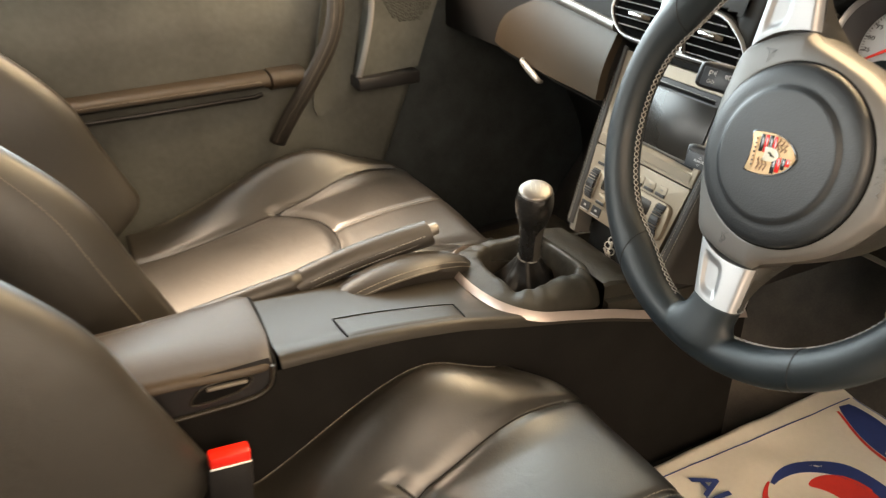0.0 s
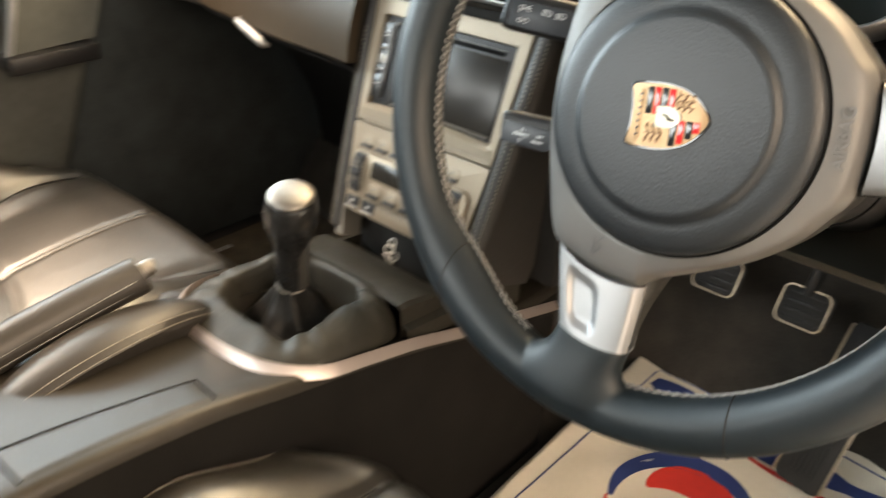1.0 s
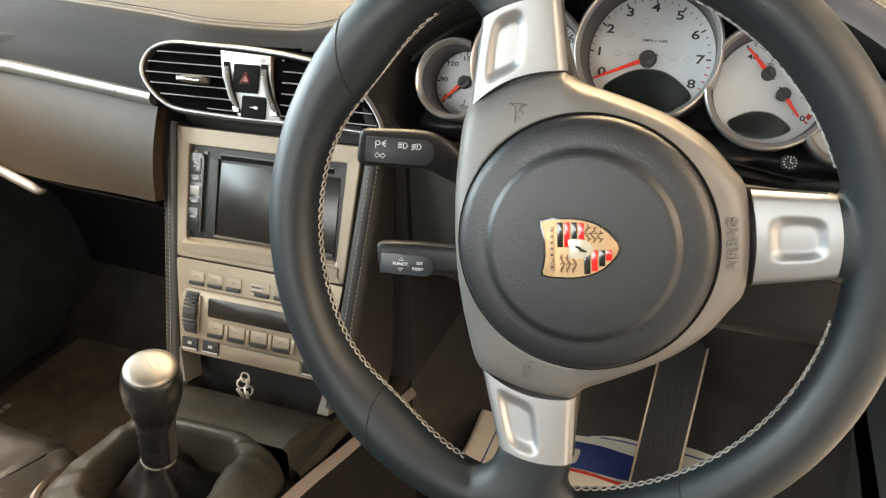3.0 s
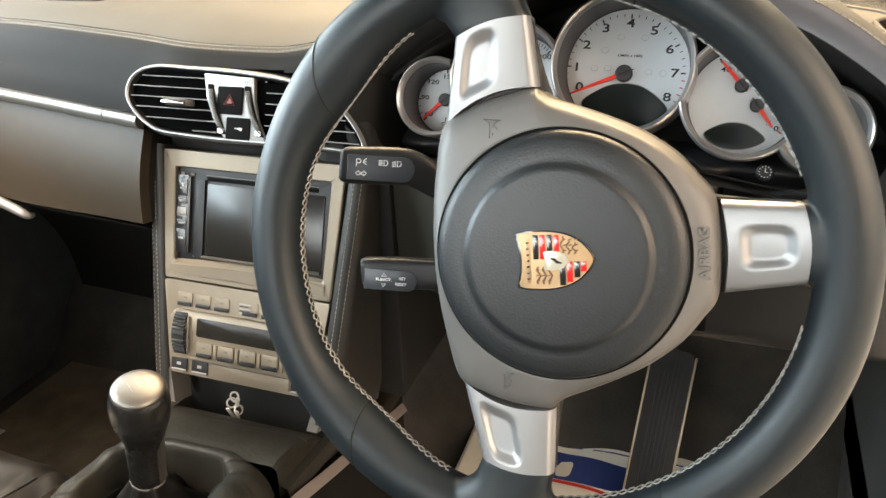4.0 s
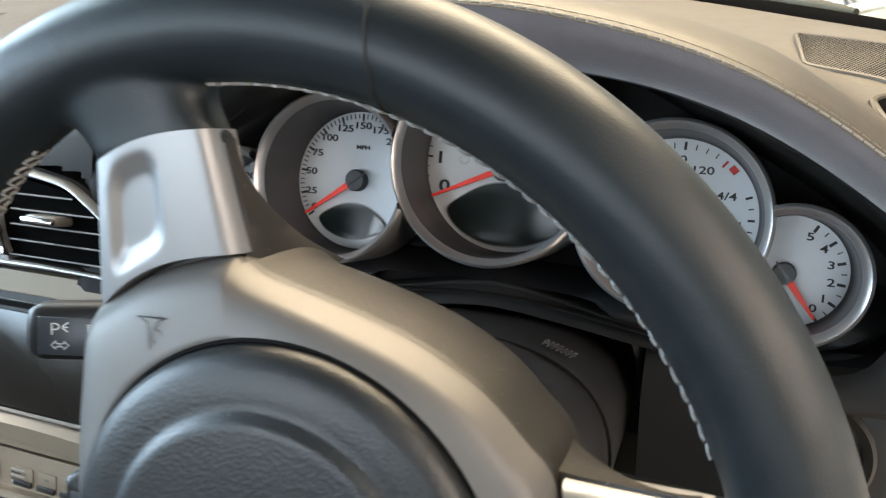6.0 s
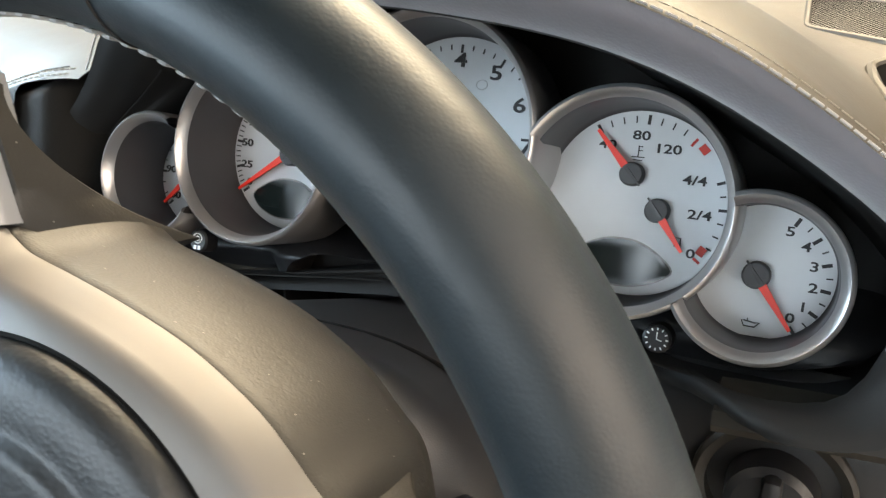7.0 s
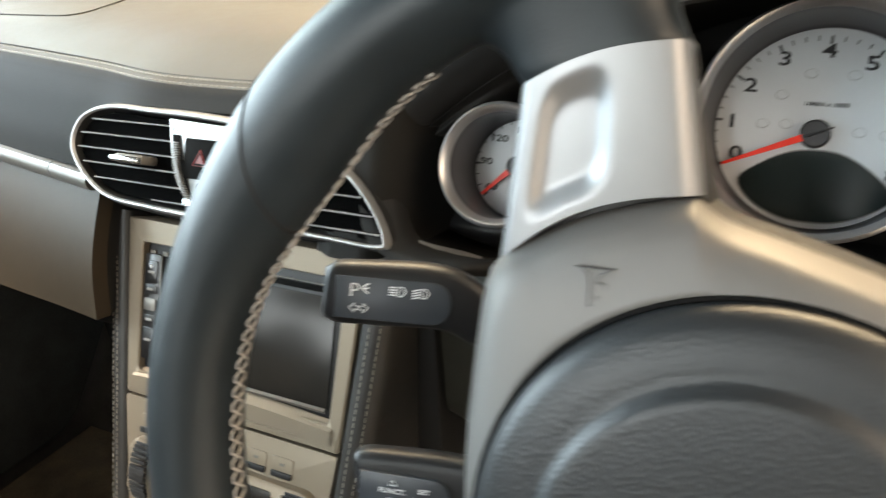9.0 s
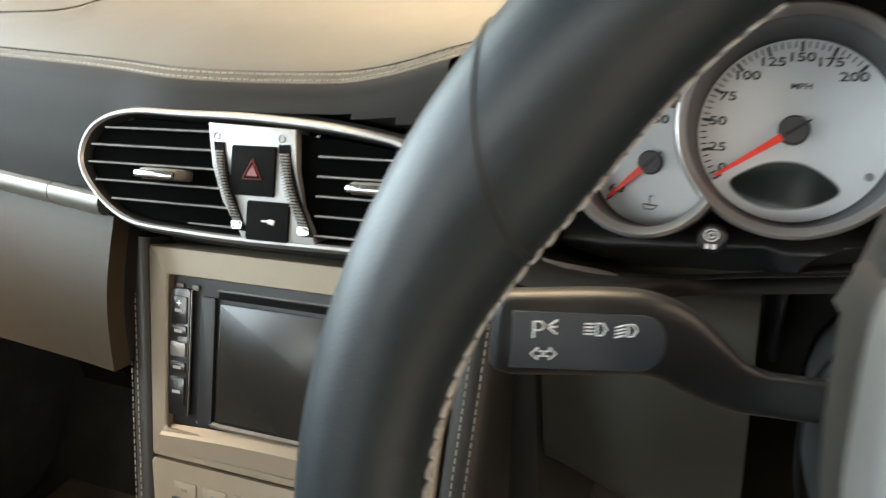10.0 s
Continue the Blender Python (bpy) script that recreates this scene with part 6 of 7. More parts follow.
    part("latch_edge", box((0, 0, 0), (0.006, 0.040, 0.0038), 0.0014, Matrix.Translation((0.1150, -0.4270, 0.3755)) @ pose(0, 0, 0, -4, 0, 0)), M["stack_button"], lt, "pale pull edge")
    return a


armrest()


def handbrake():
    h = thing("handbrake", "black leather handbrake lever with stitched grip and silver button", "handbrake", Matrix.Translation((-0.05, -0.35, 0.34)))
    x = -0.052
    part("sleeve", tube(catmull([(x + 0.004, -0.50, 0.352), (x + 0.002, -0.40, 0.364), (x, -0.30, 0.374)], 6), [0.0125 + 0.002 * i / 12 for i in range(13)], 16, flat=0.95), M["side_leather"], h, "leather lever sleeve", sharp=0)
    g = part("grip", tube(catmull([(x, -0.307, 0.366), (x, -0.295, 0.371), (x, -0.24, 0.383), (x, -0.18, 0.391), (x, -0.132, 0.395), (x, -0.124, 0.396)], 6), [0.010] + [0.0165] * 5 + [0.0168] * 22 + [0.0160, 0.0150, 0.012], 20, flat=1.05), M["side_leather"], h, "black leather grip", sharp=0)
    for dz, dx in ((0.0050, 0.0162), (-0.0035, 0.0166)):
        part("grip_stitching", stitches([(x + dx, -0.292 + 0.158 * i / 40, 0.3715 + 0.0245 * (i / 40) ** 0.8 + dz) for i in range(41)], 0.0032, 0.0016, 0.0005), M["thread"], g, "row of stitching")
    part("release_button", tube([(x, -0.126, 0.3975), (x, -0.117, 0.399), (x, -0.113, 0.3995), (x, -0.1115, 0.3995)], [0.0085, 0.0085, 0.0078, 0.005], 16), M["satin_alu"], h, "silver release button", sharp=40)
    # base frame and padded pocket beside the lever
    part("base_trim", rings([[Vector((-0.052 + sx, y, z)) for sx, z in ((-0.03, 0.345), (-0.024, 0.360), (0.0, 0.362), (0.024, 0.360), (0.03, 0.345))] for y in (-0.43, -0.36, -0.30, -0.27)], False, False), M["console_plastic"], h, "console trim round the lever")
    return h


handbrake()


def knee_pad():
    p = thing("lever_cover", "curved leather lever cover with double stitching on the console", "lever cover", Matrix.Translation((-0.02, -0.18, 0.35)))
    secs = []
    n = 26
    for i in range(n):
        s = i / (n - 1)
        y = -0.292 + 0.212 * s
        arch = math.sin(math.pi * min(1, s * 0.98 + 0.02)) ** 0.6
        x = -0.004 - 0.018 * s
        zt = 0.352 + 0.034 * arch + 0.004 * s
        w = 0.005 + 0.022 * arch
        secs.append([Vector((x + dx * w, y, zt + dz)) for dx, dz in ((-1.0, -0.040), (-1.0, -0.010), (-0.7, -0.003), (0.0, 0.0), (0.7, -0.004), (1.0, -0.012), (0.9, -0.018), (0.5, -0.040))])
    pad = part("cover_leather", rings(secs), M["side_leather"], p, "dark leather lever cover", sharp=60)
    for k, (fx, dz) in enumerate(((0.82, -0.0055), (0.985, -0.0105))):
        path = []
        for i in range(60):
            s = 0.06 + 0.9 * i / 59
            arch = math.sin(math.pi * min(1, s * 0.98 + 0.02)) ** 0.6
            path.append(Vector((-0.004 - 0.018 * s + fx * (0.005 + 0.022 * arch) + 0.0004, -0.292 + 0.212 * s, 0.352 + 0.034 * arch + 0.004 * s + dz + 0.0008)))
        part("cover_stitching", stitches(path, 0.0030, 0.0015, 0.0004), M["thread_dark"], pad, "row of stitching")


knee_pad()


def gear_lever():
    g = thing("gear_lever", "black gear lever with silver-topped knob and leather gaiter", "gear lever", Matrix.Translation((0.03, -0.01, 0.32)))
    foot, cap = Vector((0.0031, -0.0042, 0.3560)), Vector((0.0244, -0.0113, 0.4600))
    ax = (cap - foot).normalized()
    face = Vector((0.20, -0.12, 0.97)).normalized()
    L = (cap - foot).length

    def frame_at(t):
        """centre and axis along the lever, bending to the cap's slant at the top"""
        e = smoothstep(0.45, 1.0, t)
        return foot.lerp(cap, t), ax.lerp(face, e).normalized()

    def ring_at(t, r, n=40, lift=0.0):
        c, d = frame_at(t)
        q = d.to_track_quat("Z", "Y").to_matrix()
        return [c + d * lift + q @ Vector((r * math.cos(a), r * math.sin(a), 0)) for a in [2 * math.pi * j / n for j in range(n)]]
    prof = [(0.0, 0.0150), (0.03, 0.0154), (0.08, 0.0156), (0.25, 0.0157), (0.42, 0.0162), (0.52, 0.0178), (0.60, 0.0202), (0.68, 0.0224), (0.76, 0.0239), (0.83, 0.0244), (0.89, 0.0241), (0.95, 0.0231), (0.985, 0.0218), (1.0, 0.0208)]
    prof = [(p.x, p.y) for p in catmull([(t, r, 0) for t, r in prof], 3)]
    kn = part("knob", rings([ring_at(t, r) for t, r in prof]), M["knob_black"], g, "smooth black leather gear knob", sharp=0)
    part("knob_cap", rings([ring_at(1.0, r, 40, h) for r, h in ((0.0213, -0.001), (0.0212, 0.0010), (0.0195, 0.0030), (0.0150, 0.0048), (0.0080, 0.0060), (0.0010, 0.0064))]), M["satin_alu"], kn, "polished metal knob cap", sharp=0)
    part("knob_collar", rings([ring_at(0.0, r, 40, h) for r, h in ((0.0150, -0.0016), (0.0158, -0.0008), (0.0158, 0.0008), (0.0152, 0.0016))]), M["stack_button"], kn, "thin metal collar", sharp=0)
    # metal strip on the driver's side of the neck, sweeping up round the head
    strip = []
    for k in range(15):
        t = 0.03 + 0.62 * k / 14
        r = [rr for tt, rr in prof if tt <= t + 1e-6][-1] + 0.0006
        c, d = frame_at(t)
        q = d.to_track_quat("Z", "Y").to_matrix()
        a0 = math.atan2((q.inverted() @ Vector((0.92, -0.40, 0))).y, (q.inverted() @ Vector((0.92, -0.40, 0))).x) + radians(28 + 34 * smoothstep(0.42, 0.65, t))
        w = radians(20 - 15 * smoothstep(0.40, 0.64, t))
        strip.append([c + q @ Vector((r * math.cos(a0 + w * s), r * math.sin(a0 + w * s), 0)) for s in (-1, -0.5, 0, 0.5, 1)])
    part("knob_strip", rings(strip, False, False), M["satin_alu"], kn, "metal strip down the neck")
    qf = face.to_track_quat("Z", "Y").to_matrix()
    for k in range(3):
        part("shift_pattern", tube([cap + face * 0.0064 + qf @ Vector((-0.006 + 0.006 * k, y, 0)) for y in (-0.006, 0.006)], 0.0003, 4), M["grey_print"], kn)
    # gaiter: a padded leather collar with a rolled lip and a deep folded bowl
    n = 96
    secs = []
    mid = Vector((0.018, -0.014))

    def outer(a):
        ca, sa = math.cos(a), math.sin(a)
        if sa < 0:
            return CX + 0.004 + 0.094 * math.copysign(abs(ca) ** 0.62, ca), -0.022 - 0.079 * abs(sa) ** 0.85
        return CX + 0.004 + (0.094 - 0.010 * sa) * math.copysign(abs(ca) ** 0.35, ca), -0.022 + 0.086 * abs(sa) ** 0.45
    for t, z, mode in ((0.0, 0.002, 0), (0.03, 0.010, 0), (0.10, 0.018, 0), (0.20, 0.0245, 0), (0.29, 0.3515, 1), (0.36, 0.3525, 1), (0.41, 0.3505, 1), (0.44, 0.344, 1), (0.46, 0.332, 1), (0.49, 0.316, 1), (0.56, 0.302, 1), (0.70, 0.298, 1)):
        ring = []
        for j in range(n):
            a = 2 * math.pi * j / n
            ox, oy = outer(a)
            fold = math.sin(3 * a + 0.7) + 0.6 * math.sin(5 * a + 2.0) + 0.45 * math.sin(9 * a + 0.4)
            wob = fold * (0.0022 if 0.2 < t < 0.56 else 0.0008)
            ix, iy = foot.x + 0.016 * math.cos(a), foot.y + 0.016 * math.sin(a)
            s = t + (0.024 * fold if 0.3 < t < 0.6 else 0.0)
            x, y = ox + (ix - ox) * s, oy + (iy - oy) * s
            zz = console_z(oy) + z if not mode else z + wob
            if not mode:
                top = 0.352
                zz = console_z(oy) + 0.002 + (top - console_z(oy) - 0.002) * (z - 0.002) / 0.0245
            zz += 0.0012 * math.sin(14 * a + 3 * math.sin(2 * a)) * (1 if 0.08 < t < 0.6 else 0)
            ring.append(Vector((x, y, zz)))
        secs.append(ring)
    gt = part("gaiter", rings(secs, True, False), M["gaiter"], g, "soft black leather gaiter with a rolled lip", sharp=0)
    # boot gathered round the stick
    boot = []
    for r, dz, k in ((0.052, -0.054, 1.0), (0.047, -0.049, 1.6), (0.036, -0.040, 1.8), (0.0225, -0.020, 1.3), (0.0172, -0.008, 0.7), (0.0150, -0.001, 0.2), (0.0142, 0.001, 0.0)):
        boot.append([foot + ax * dz + Vector(((r + 0.0028 * k * math.sin(6 * a + dz * 60)) * math.cos(a), (r + 0.0028 * k * math.sin(6 * a + dz * 60)) * math.sin(a), 0.002 * k * math.sin(4 * a))) for a in [2 * math.pi * j / 60 for j in range(60)]])
    part("gaiter_boot", rings(boot, True, False), M["boot_leather"], g, "leather boot gathered round the stick", sharp=0)
    # corner seams and rear seams of the collar
    for dx, ra in ((0.0, -98), (0.0, -106)):
        a = radians(ra)
        ox, oy = outer(a)
        ix, iy = foot.x + 0.016 * math.cos(a), foot.y + 0.016 * math.sin(a)
        pts = []
        for t in (0.03, 0.07, 0.12, 0.17, 0.20):
            f = {0.03: 0.010, 0.07: 0.0145, 0.12: 0.0193, 0.17: 0.0228, 0.20: 0.0245}[t]
            pts.append(Vector((ox + (ix - ox) * t, oy + (iy - oy) * t, console_z(oy) + 0.0035 + (0.352 - console_z(oy) - 0.002) * (f - 0.002) / 0.0245)))
        part("seam_stitching", tube(pts, 0.0005, 5), M["thread_dark"], gt, "seam stitching")
    # satin trim bow round the gaiter
    def bow(grow, dz):
        pts = []
        for i in range(61):
            s = -1 + 2 * i / 60
            a = abs(s)
            if a < 0.40:
                q = a / 0.40 * math.pi / 2
                px, py = math.sin(q), 1 - math.cos(q)
                xx, yy = CX + 0.004 + math.copysign((0.098 + grow) * px ** 0.95, s), -0.104 - grow + 0.070 * py
            else:
                xx = CX + 0.004 + math.copysign(0.098 + grow, s)
                yy = -0.034 + (a - 0.40) / 0.60 * 0.33
            pts.append(Vector((xx, yy, console_z(yy) - 0.30 * max(0, yy - 0.20) + dz)))
        return pts
    o, i2 = bow(0.0085, -0.003), bow(0.002, 0.007)
    part("trim_bow", rings([[a, a.lerp(c, 0.5) + Vector((0, 0, 0.0012)), c, c + Vector((0, 0, -0.012))] for a, c in zip(o, i2)], False, False), M["trim_satin"], g, "satin metal trim bow round the gaiter", sharp=60)
    return g


gear_lever()


def tray():
    t = thing("console_tray", "dark leather-covered deck and tray in front of the gear lever", "tray", Matrix.Translation((CX, 0.14, 0.26)))
    part("tray_deck", rings([[Vector((CX + 0.002 + x, y, z + dz)) for x, dz in ((-0.088, -0.05), (-0.088, -0.004), (-0.084, 0.0), (0.084, 0.0), (0.088, -0.004), (0.088, -0.05))] for y, z in ((0.050, 0.345), (0.060, 0.346), (0.100, 0.338), (0.104, 0.3345), (0.106, 0.332))], False, False), M["gaiter"], t, "flat leather-covered deck", sharp=40)
    part("tray_step", rings([[Vector((CX + 0.002 + x, y, z + dz)) for x, dz in ((-0.088, -0.05), (-0.088, -0.004), (-0.084, 0.0), (0.084, 0.0), (0.088, -0.004), (0.088, -0.05))] for y, z in ((0.105, 0.324), (0.109, 0.327), (0.128, 0.319), (0.134, 0.313), (0.138, 0.285), (0.21, 0.280), (0.24, 0.30))], False, False), M["gaiter"], t, "dark step down to the tray", sharp=40)
    for sx in (-1, 1):
        part("tray_side", rings([[Vector((CX + sx * 0.100, y, z - 0.012)), Vector((CX + sx * 0.099, y, z + 0.004)), Vector((CX + sx * 0.090, y, z + 0.006)), Vector((CX + sx * 0.086, y, z - 0.03))] for y, z in ((0.05, 0.318), (0.10, 0.312), (0.16, 0.305), (0.22, 0.30))], False, False), M["gaiter"], t)
    return t


tray()


# ---- seats ----
def seat(name_label, cx, yf, yr, group, crest_y=-0.155, inset=0.0, fall=0.45, cross_t=0.786, rear_w=0.235, front_w=0.15):
    s = thing("sports_seat", name_label, "seat", Matrix.Translation((cx, yf - 0.25, 0.03)), group)

    def edge(t):
        """half width of the centre panel, flaring to the front corners"""
        return 0.148 - inset + 0.034 * smoothstep(0.55, 1.0, t)

    def arch(dx, t=0.0):
        return cross_t - 0.13 * (dx / 0.155) ** 2

    def bolster(dx, t):
        a = abs(dx)
        return smoothstep(0.128 - inset, 0.222, a) - fall * smoothstep(0.222, 0.264, a) ** 1.5

    def top(dx, t):
        """height of the cushion at dx across and t from the rear (0) to the front (1)"""
        zc = 0.215 + 0.060 * smoothstep(0.0, 0.95, t)
        y = 0.5 * (t - 1)
        crest = 0.197 + 0.133 * math.exp(-((y - crest_y) / rear_w) ** 2) if y < crest_y else 0.262 + 0.068 * math.exp(-((y - crest_y) / front_w) ** 2)
        up = max(crest - zc, 0.004)
        e = edge(t)
        puff = 0.010 * (1 - (dx / e) ** 2) if abs(dx) < e else 0
        groove = 0.0055 * math.exp(-((abs(dx) - e) / 0.007) ** 2)
        cross = 0.007 * math.exp(-((t - arch(dx)) / 0.016) ** 2) if abs(dx) < 0.155 else 0
        mid = 0.004 * math.exp(-(dx / 0.006) ** 2) * smoothstep(cross_t, cross_t + 0.02, t)
        return zc + up * bolster(dx, t) + puff - groove - cross - mid
    # cushion
    secs = []
    ny, nx = 64, 136
    R = 0.035
    rows = [(i / ny, 0.0, 0.0) for i in range(ny + 1)] + [(1.0, R * math.sin(q), R * (1 - math.cos(q))) for q in [math.pi / 2 * k / 8 for k in range(1, 9)]] + [(1.0, R * 0.9, R + 0.08)]
    for t, dy, dz in rows:
        y = yf - R - 0.50 * (1 - t) + dy
        line = []
        for j in range(nx + 1):
            dx = -0.262 + 0.524 * j / nx
            corner = 0.045 * smoothstep(0.14, 0.262, abs(dx)) ** 2 * smoothstep(0.6, 1.0, t)
            line.append(Vector((cx + dx, y - corner, top(dx, t) - dz)))
        low = [Vector((cx + 0.270, y, 0.20 - dz * 0.5)), Vector((cx + 0.262, y, 0.10)), Vector((cx - 0.262, y, 0.10)), Vector((cx - 0.270, y, 0.20 - dz * 0.5))]
        secs.append(line + low)
    part("cushion", rings(secs), M["seat_leather"], s, "black leather seat cushion with raised bolsters", sharp=0)
    for sx in (-1, 1):
        pts = [Vector((cx + sx * edge(t), yf - R - 0.50 * (1 - t), top(edge(t), t) + 0.0009)) for t in [0.06 + 0.94 * k / 40 for k in range(41)]]
        part("seam", tube(pts, 0.0010, 6), M["soft_black"], s, "dark seam")
        rim_line = [Vector((cx + sx * 0.250, yf - R - 0.50 * (1 - t) - 0.045 * smoothstep(0.14, 0.262, 0.25) ** 2 * smoothstep(0.6, 1.0, t), top(0.250, t) + 0.0010)) for t in [0.1 + 0.9 * k / 60 for k in range(61)]]
        part("bolster_stitching", stitches(rim_line, 0.0034, 0.0018, 0.0006), M["thread_dark"], s, "row of stitching")
    cross = [Vector((cx + dx, yf - R - 0.50 * (1 - arch(dx)), top(dx, arch(dx)) + 0.001)) for dx in [-0.150 + 0.30 * k / 30 for k in range(31)]]
    part("seam", tube(cross, 0.0016, 6), M["soft_black"], s, "dark seam")
    for off in (-0.004, 0.004):
        path = [Vector((cx + off, yf - R - 0.50 * (1 - t), top(off, t) + 0.0008)) for t in [cross_t + 0.008 + (0.992 - cross_t) * k / 30 for k in range(31)]]
        path += [Vector((cx + off, yf - R + R * math.sin(q), top(off, 1.0) - R * (1 - math.cos(q)) + 0.0008)) for q in [math.pi / 2 * k / 6 for k in range(1, 6)]]
        part("cushion_stitching", stitches(path, 0.0034, 0.0018, 0.00045), M["thread_dark"], s, "row of stitching")

    # backrest: reclined, with deep wings
    secs = []
    nz = 44
    for i in range(nz + 1):
        q = i / nz
        z = 0.235 + 0.62 * q
        yb = yr - 0.565 - 0.02 - 0.20 * q - 0.02 * math.sin(math.pi * q)
        w = 0.262 - 0.010 * q - 0.095 * smoothstep(0.55, 1.0, q)
        deep = 0.166 * smoothstep(-0.12, 0.12, q) * (1 - 0.86 * smoothstep(0.36, 0.86, q))
        thick = 0.09
        line = []
        n = 52
        for j in range(n + 1):
            f = -1 + 2 * j / n
            a = abs(f)
            wing = smoothstep(0.58, 0.84, a) * (1 - 0.40 * smoothstep(0.90, 1.0, a))
            groove = 0.008 * math.exp(-((a - 0.585) / 0.022) ** 2)
            puff = 0.014 * (1 - (f / 0.58) ** 2) if a < 0.58 else 0
            line.append(Vector((cx + f * w, yb + 0.03 + deep * wing + puff - groove, z)))
        back = [Vector((cx + w + 0.006, yb - thick * 0.3, z)), Vector((cx + w * 0.9, yb - thick, z)), Vector((cx - w * 0.9, yb - thick, z)), Vector((cx - w - 0.006, yb - thick * 0.3, z))]
        secs.append(line + back)
    part("backrest", rings(secs), M["seat_leather"], s, "black leather backrest with deep side wings", sharp=0)
    for sx in (-1, 1):
        pts, outer = [], []
        for i in range(61):
            q = i / 60 * 0.92
            z = 0.235 + 0.62 * q
            yb = yr - 0.585 - 0.20 * q - 0.02 * math.sin(math.pi * q)
            w = 0.262 - 0.010 * q - 0.095 * smoothstep(0.55, 1.0, q)
            deep = 0.166 * smoothstep(-0.12, 0.12, q) * (1 - 0.86 * smoothstep(0.36, 0.86, q))
            pts.append(Vector((cx + sx * 0.585 * w, yb + 0.03 - 0.006, z)))
            outer.append(Vector((cx + sx * w * 0.955, yb + 0.0312 + deep * (1 - 0.40 * smoothstep(0.90, 1.0, 0.955)), z)))
        part("seam", tube(pts, 0.0016, 6), M["soft_black"], s, "dark seam")
        part("wing_stitching", stitches(outer, 0.0036, 0.0018, 0.0006), M["thread_dark"], s, "row of stitching")
    part("seat_base", box((cx, yf - 0.27, 0.07), (0.44, 0.42, 0.08), 0.01), M["black_plastic"], s, "black plastic seat base")
    part("seat_shell", rings([[Vector((cx + x, yr - 0.70 - 0.20 * q - 0.03, 0.25 + 0.58 * q)) for x in (-0.24 + 0.06 * q, -0.2 + 0.06 * q, 0.2 - 0.06 * q, 0.24 - 0.06 * q)] for q in (0, 0.25, 0.5, 0.75, 1.0)], False, False), M["black_plastic"], s, "hard seat back shell")
    return s


seat("black leather sports seat on the driver's side", 0.362, -0.040, -0.040, "front seats", -0.132, 0.016, 0.22, 0.69, 0.185, 0.13)
seat("black leather sports seat on the passenger side", -0.365, 0.060, -0.020, "front seats", -0.156, 0.0, 0.30, 0.632)


def belt_buckle():
    b = thing("belt_buckle", "seat belt buckle with bright red release button", "seat belt buckle", Matrix.Translation((0.150, -0.445, 0.27)))
    m = Matrix.Translation((0.150, -0.445, 0.295)) @ pose(0, 0, 0, -6, 0, 0)
    part("buckle_body", box((0, 0, -0.010), (0.020, 0.044, 0.060), 0.004, m), M["black_plastic"], b, "black buckle body")
    part("release_button", box((0.003, 0.0, 0.026), (0.018, 0.040, 0.014), 0.003, m), M["buckle_red"], b, "bright red release button")
    part("button_rim", box((0.0125, 0.0, 0.0205), (0.0015, 0.040, 0.0020), 0.0005, m), M["white_print"], b)
    part("stem", box((0, 0.0, -0.075), (0.012, 0.024, 0.08), 0.003, m), M["soft_black"], b)


belt_buckle()


# ---- floor, mats, pedals ----
def cabin_floor():
    def fl(u, v):
        x, y = -0.72 + 1.44 * u, -0.9 + 1.62 * v
        z = 0.0 + max(0, (y - 0.50)) * 1.3
        return (x, y, z)
    tagged(solo("floor", thicken(sheet(fl, 24, 40), -0.02), M["carpet"], "", "floor", kind="structure", sharp=0), "black carpeted cabin floor")


cabin_floor()


def floor_mats():
    m = solo("floor_mat", plate(rrect(0.50, 0.56, 0.04, cx=-0.42, cy=0.26), 0.002, 0.012, 0.004), M["mat_brown"], "dark brown-black carpet mat in the passenger footwell", "floor mat", "floor mats", base=(-0.40, 0.28, 0.002))
    bar = thing("mat_badge", "pale embroidered bars on the passenger mat", "badge", Matrix.Translation((-0.625, 0.27, 0.012)))
    mm = Matrix.Translation((-0.632, 0.215, 0.0130)) @ pose(0, 0, 0, 0, 0, 88)
    for k in range(6):
        part("embroidered_bar", box((0.0158 * k, 0.0, 0.0005), (0.0125, 0.012, 0.001), 0.0003, mm), M["embroidery"], bar)
    solo("floor_mat", plate(rrect(0.42, 0.50, 0.04, cx=0.36, cy=0.26), 0.002, 0.012, 0.004), M["mat_brown"], "dark carpet mat under the paper in the driver's footwell", "floor mat", "floor mats", base=(0.36, 0.26, 0.002))


floor_mats()


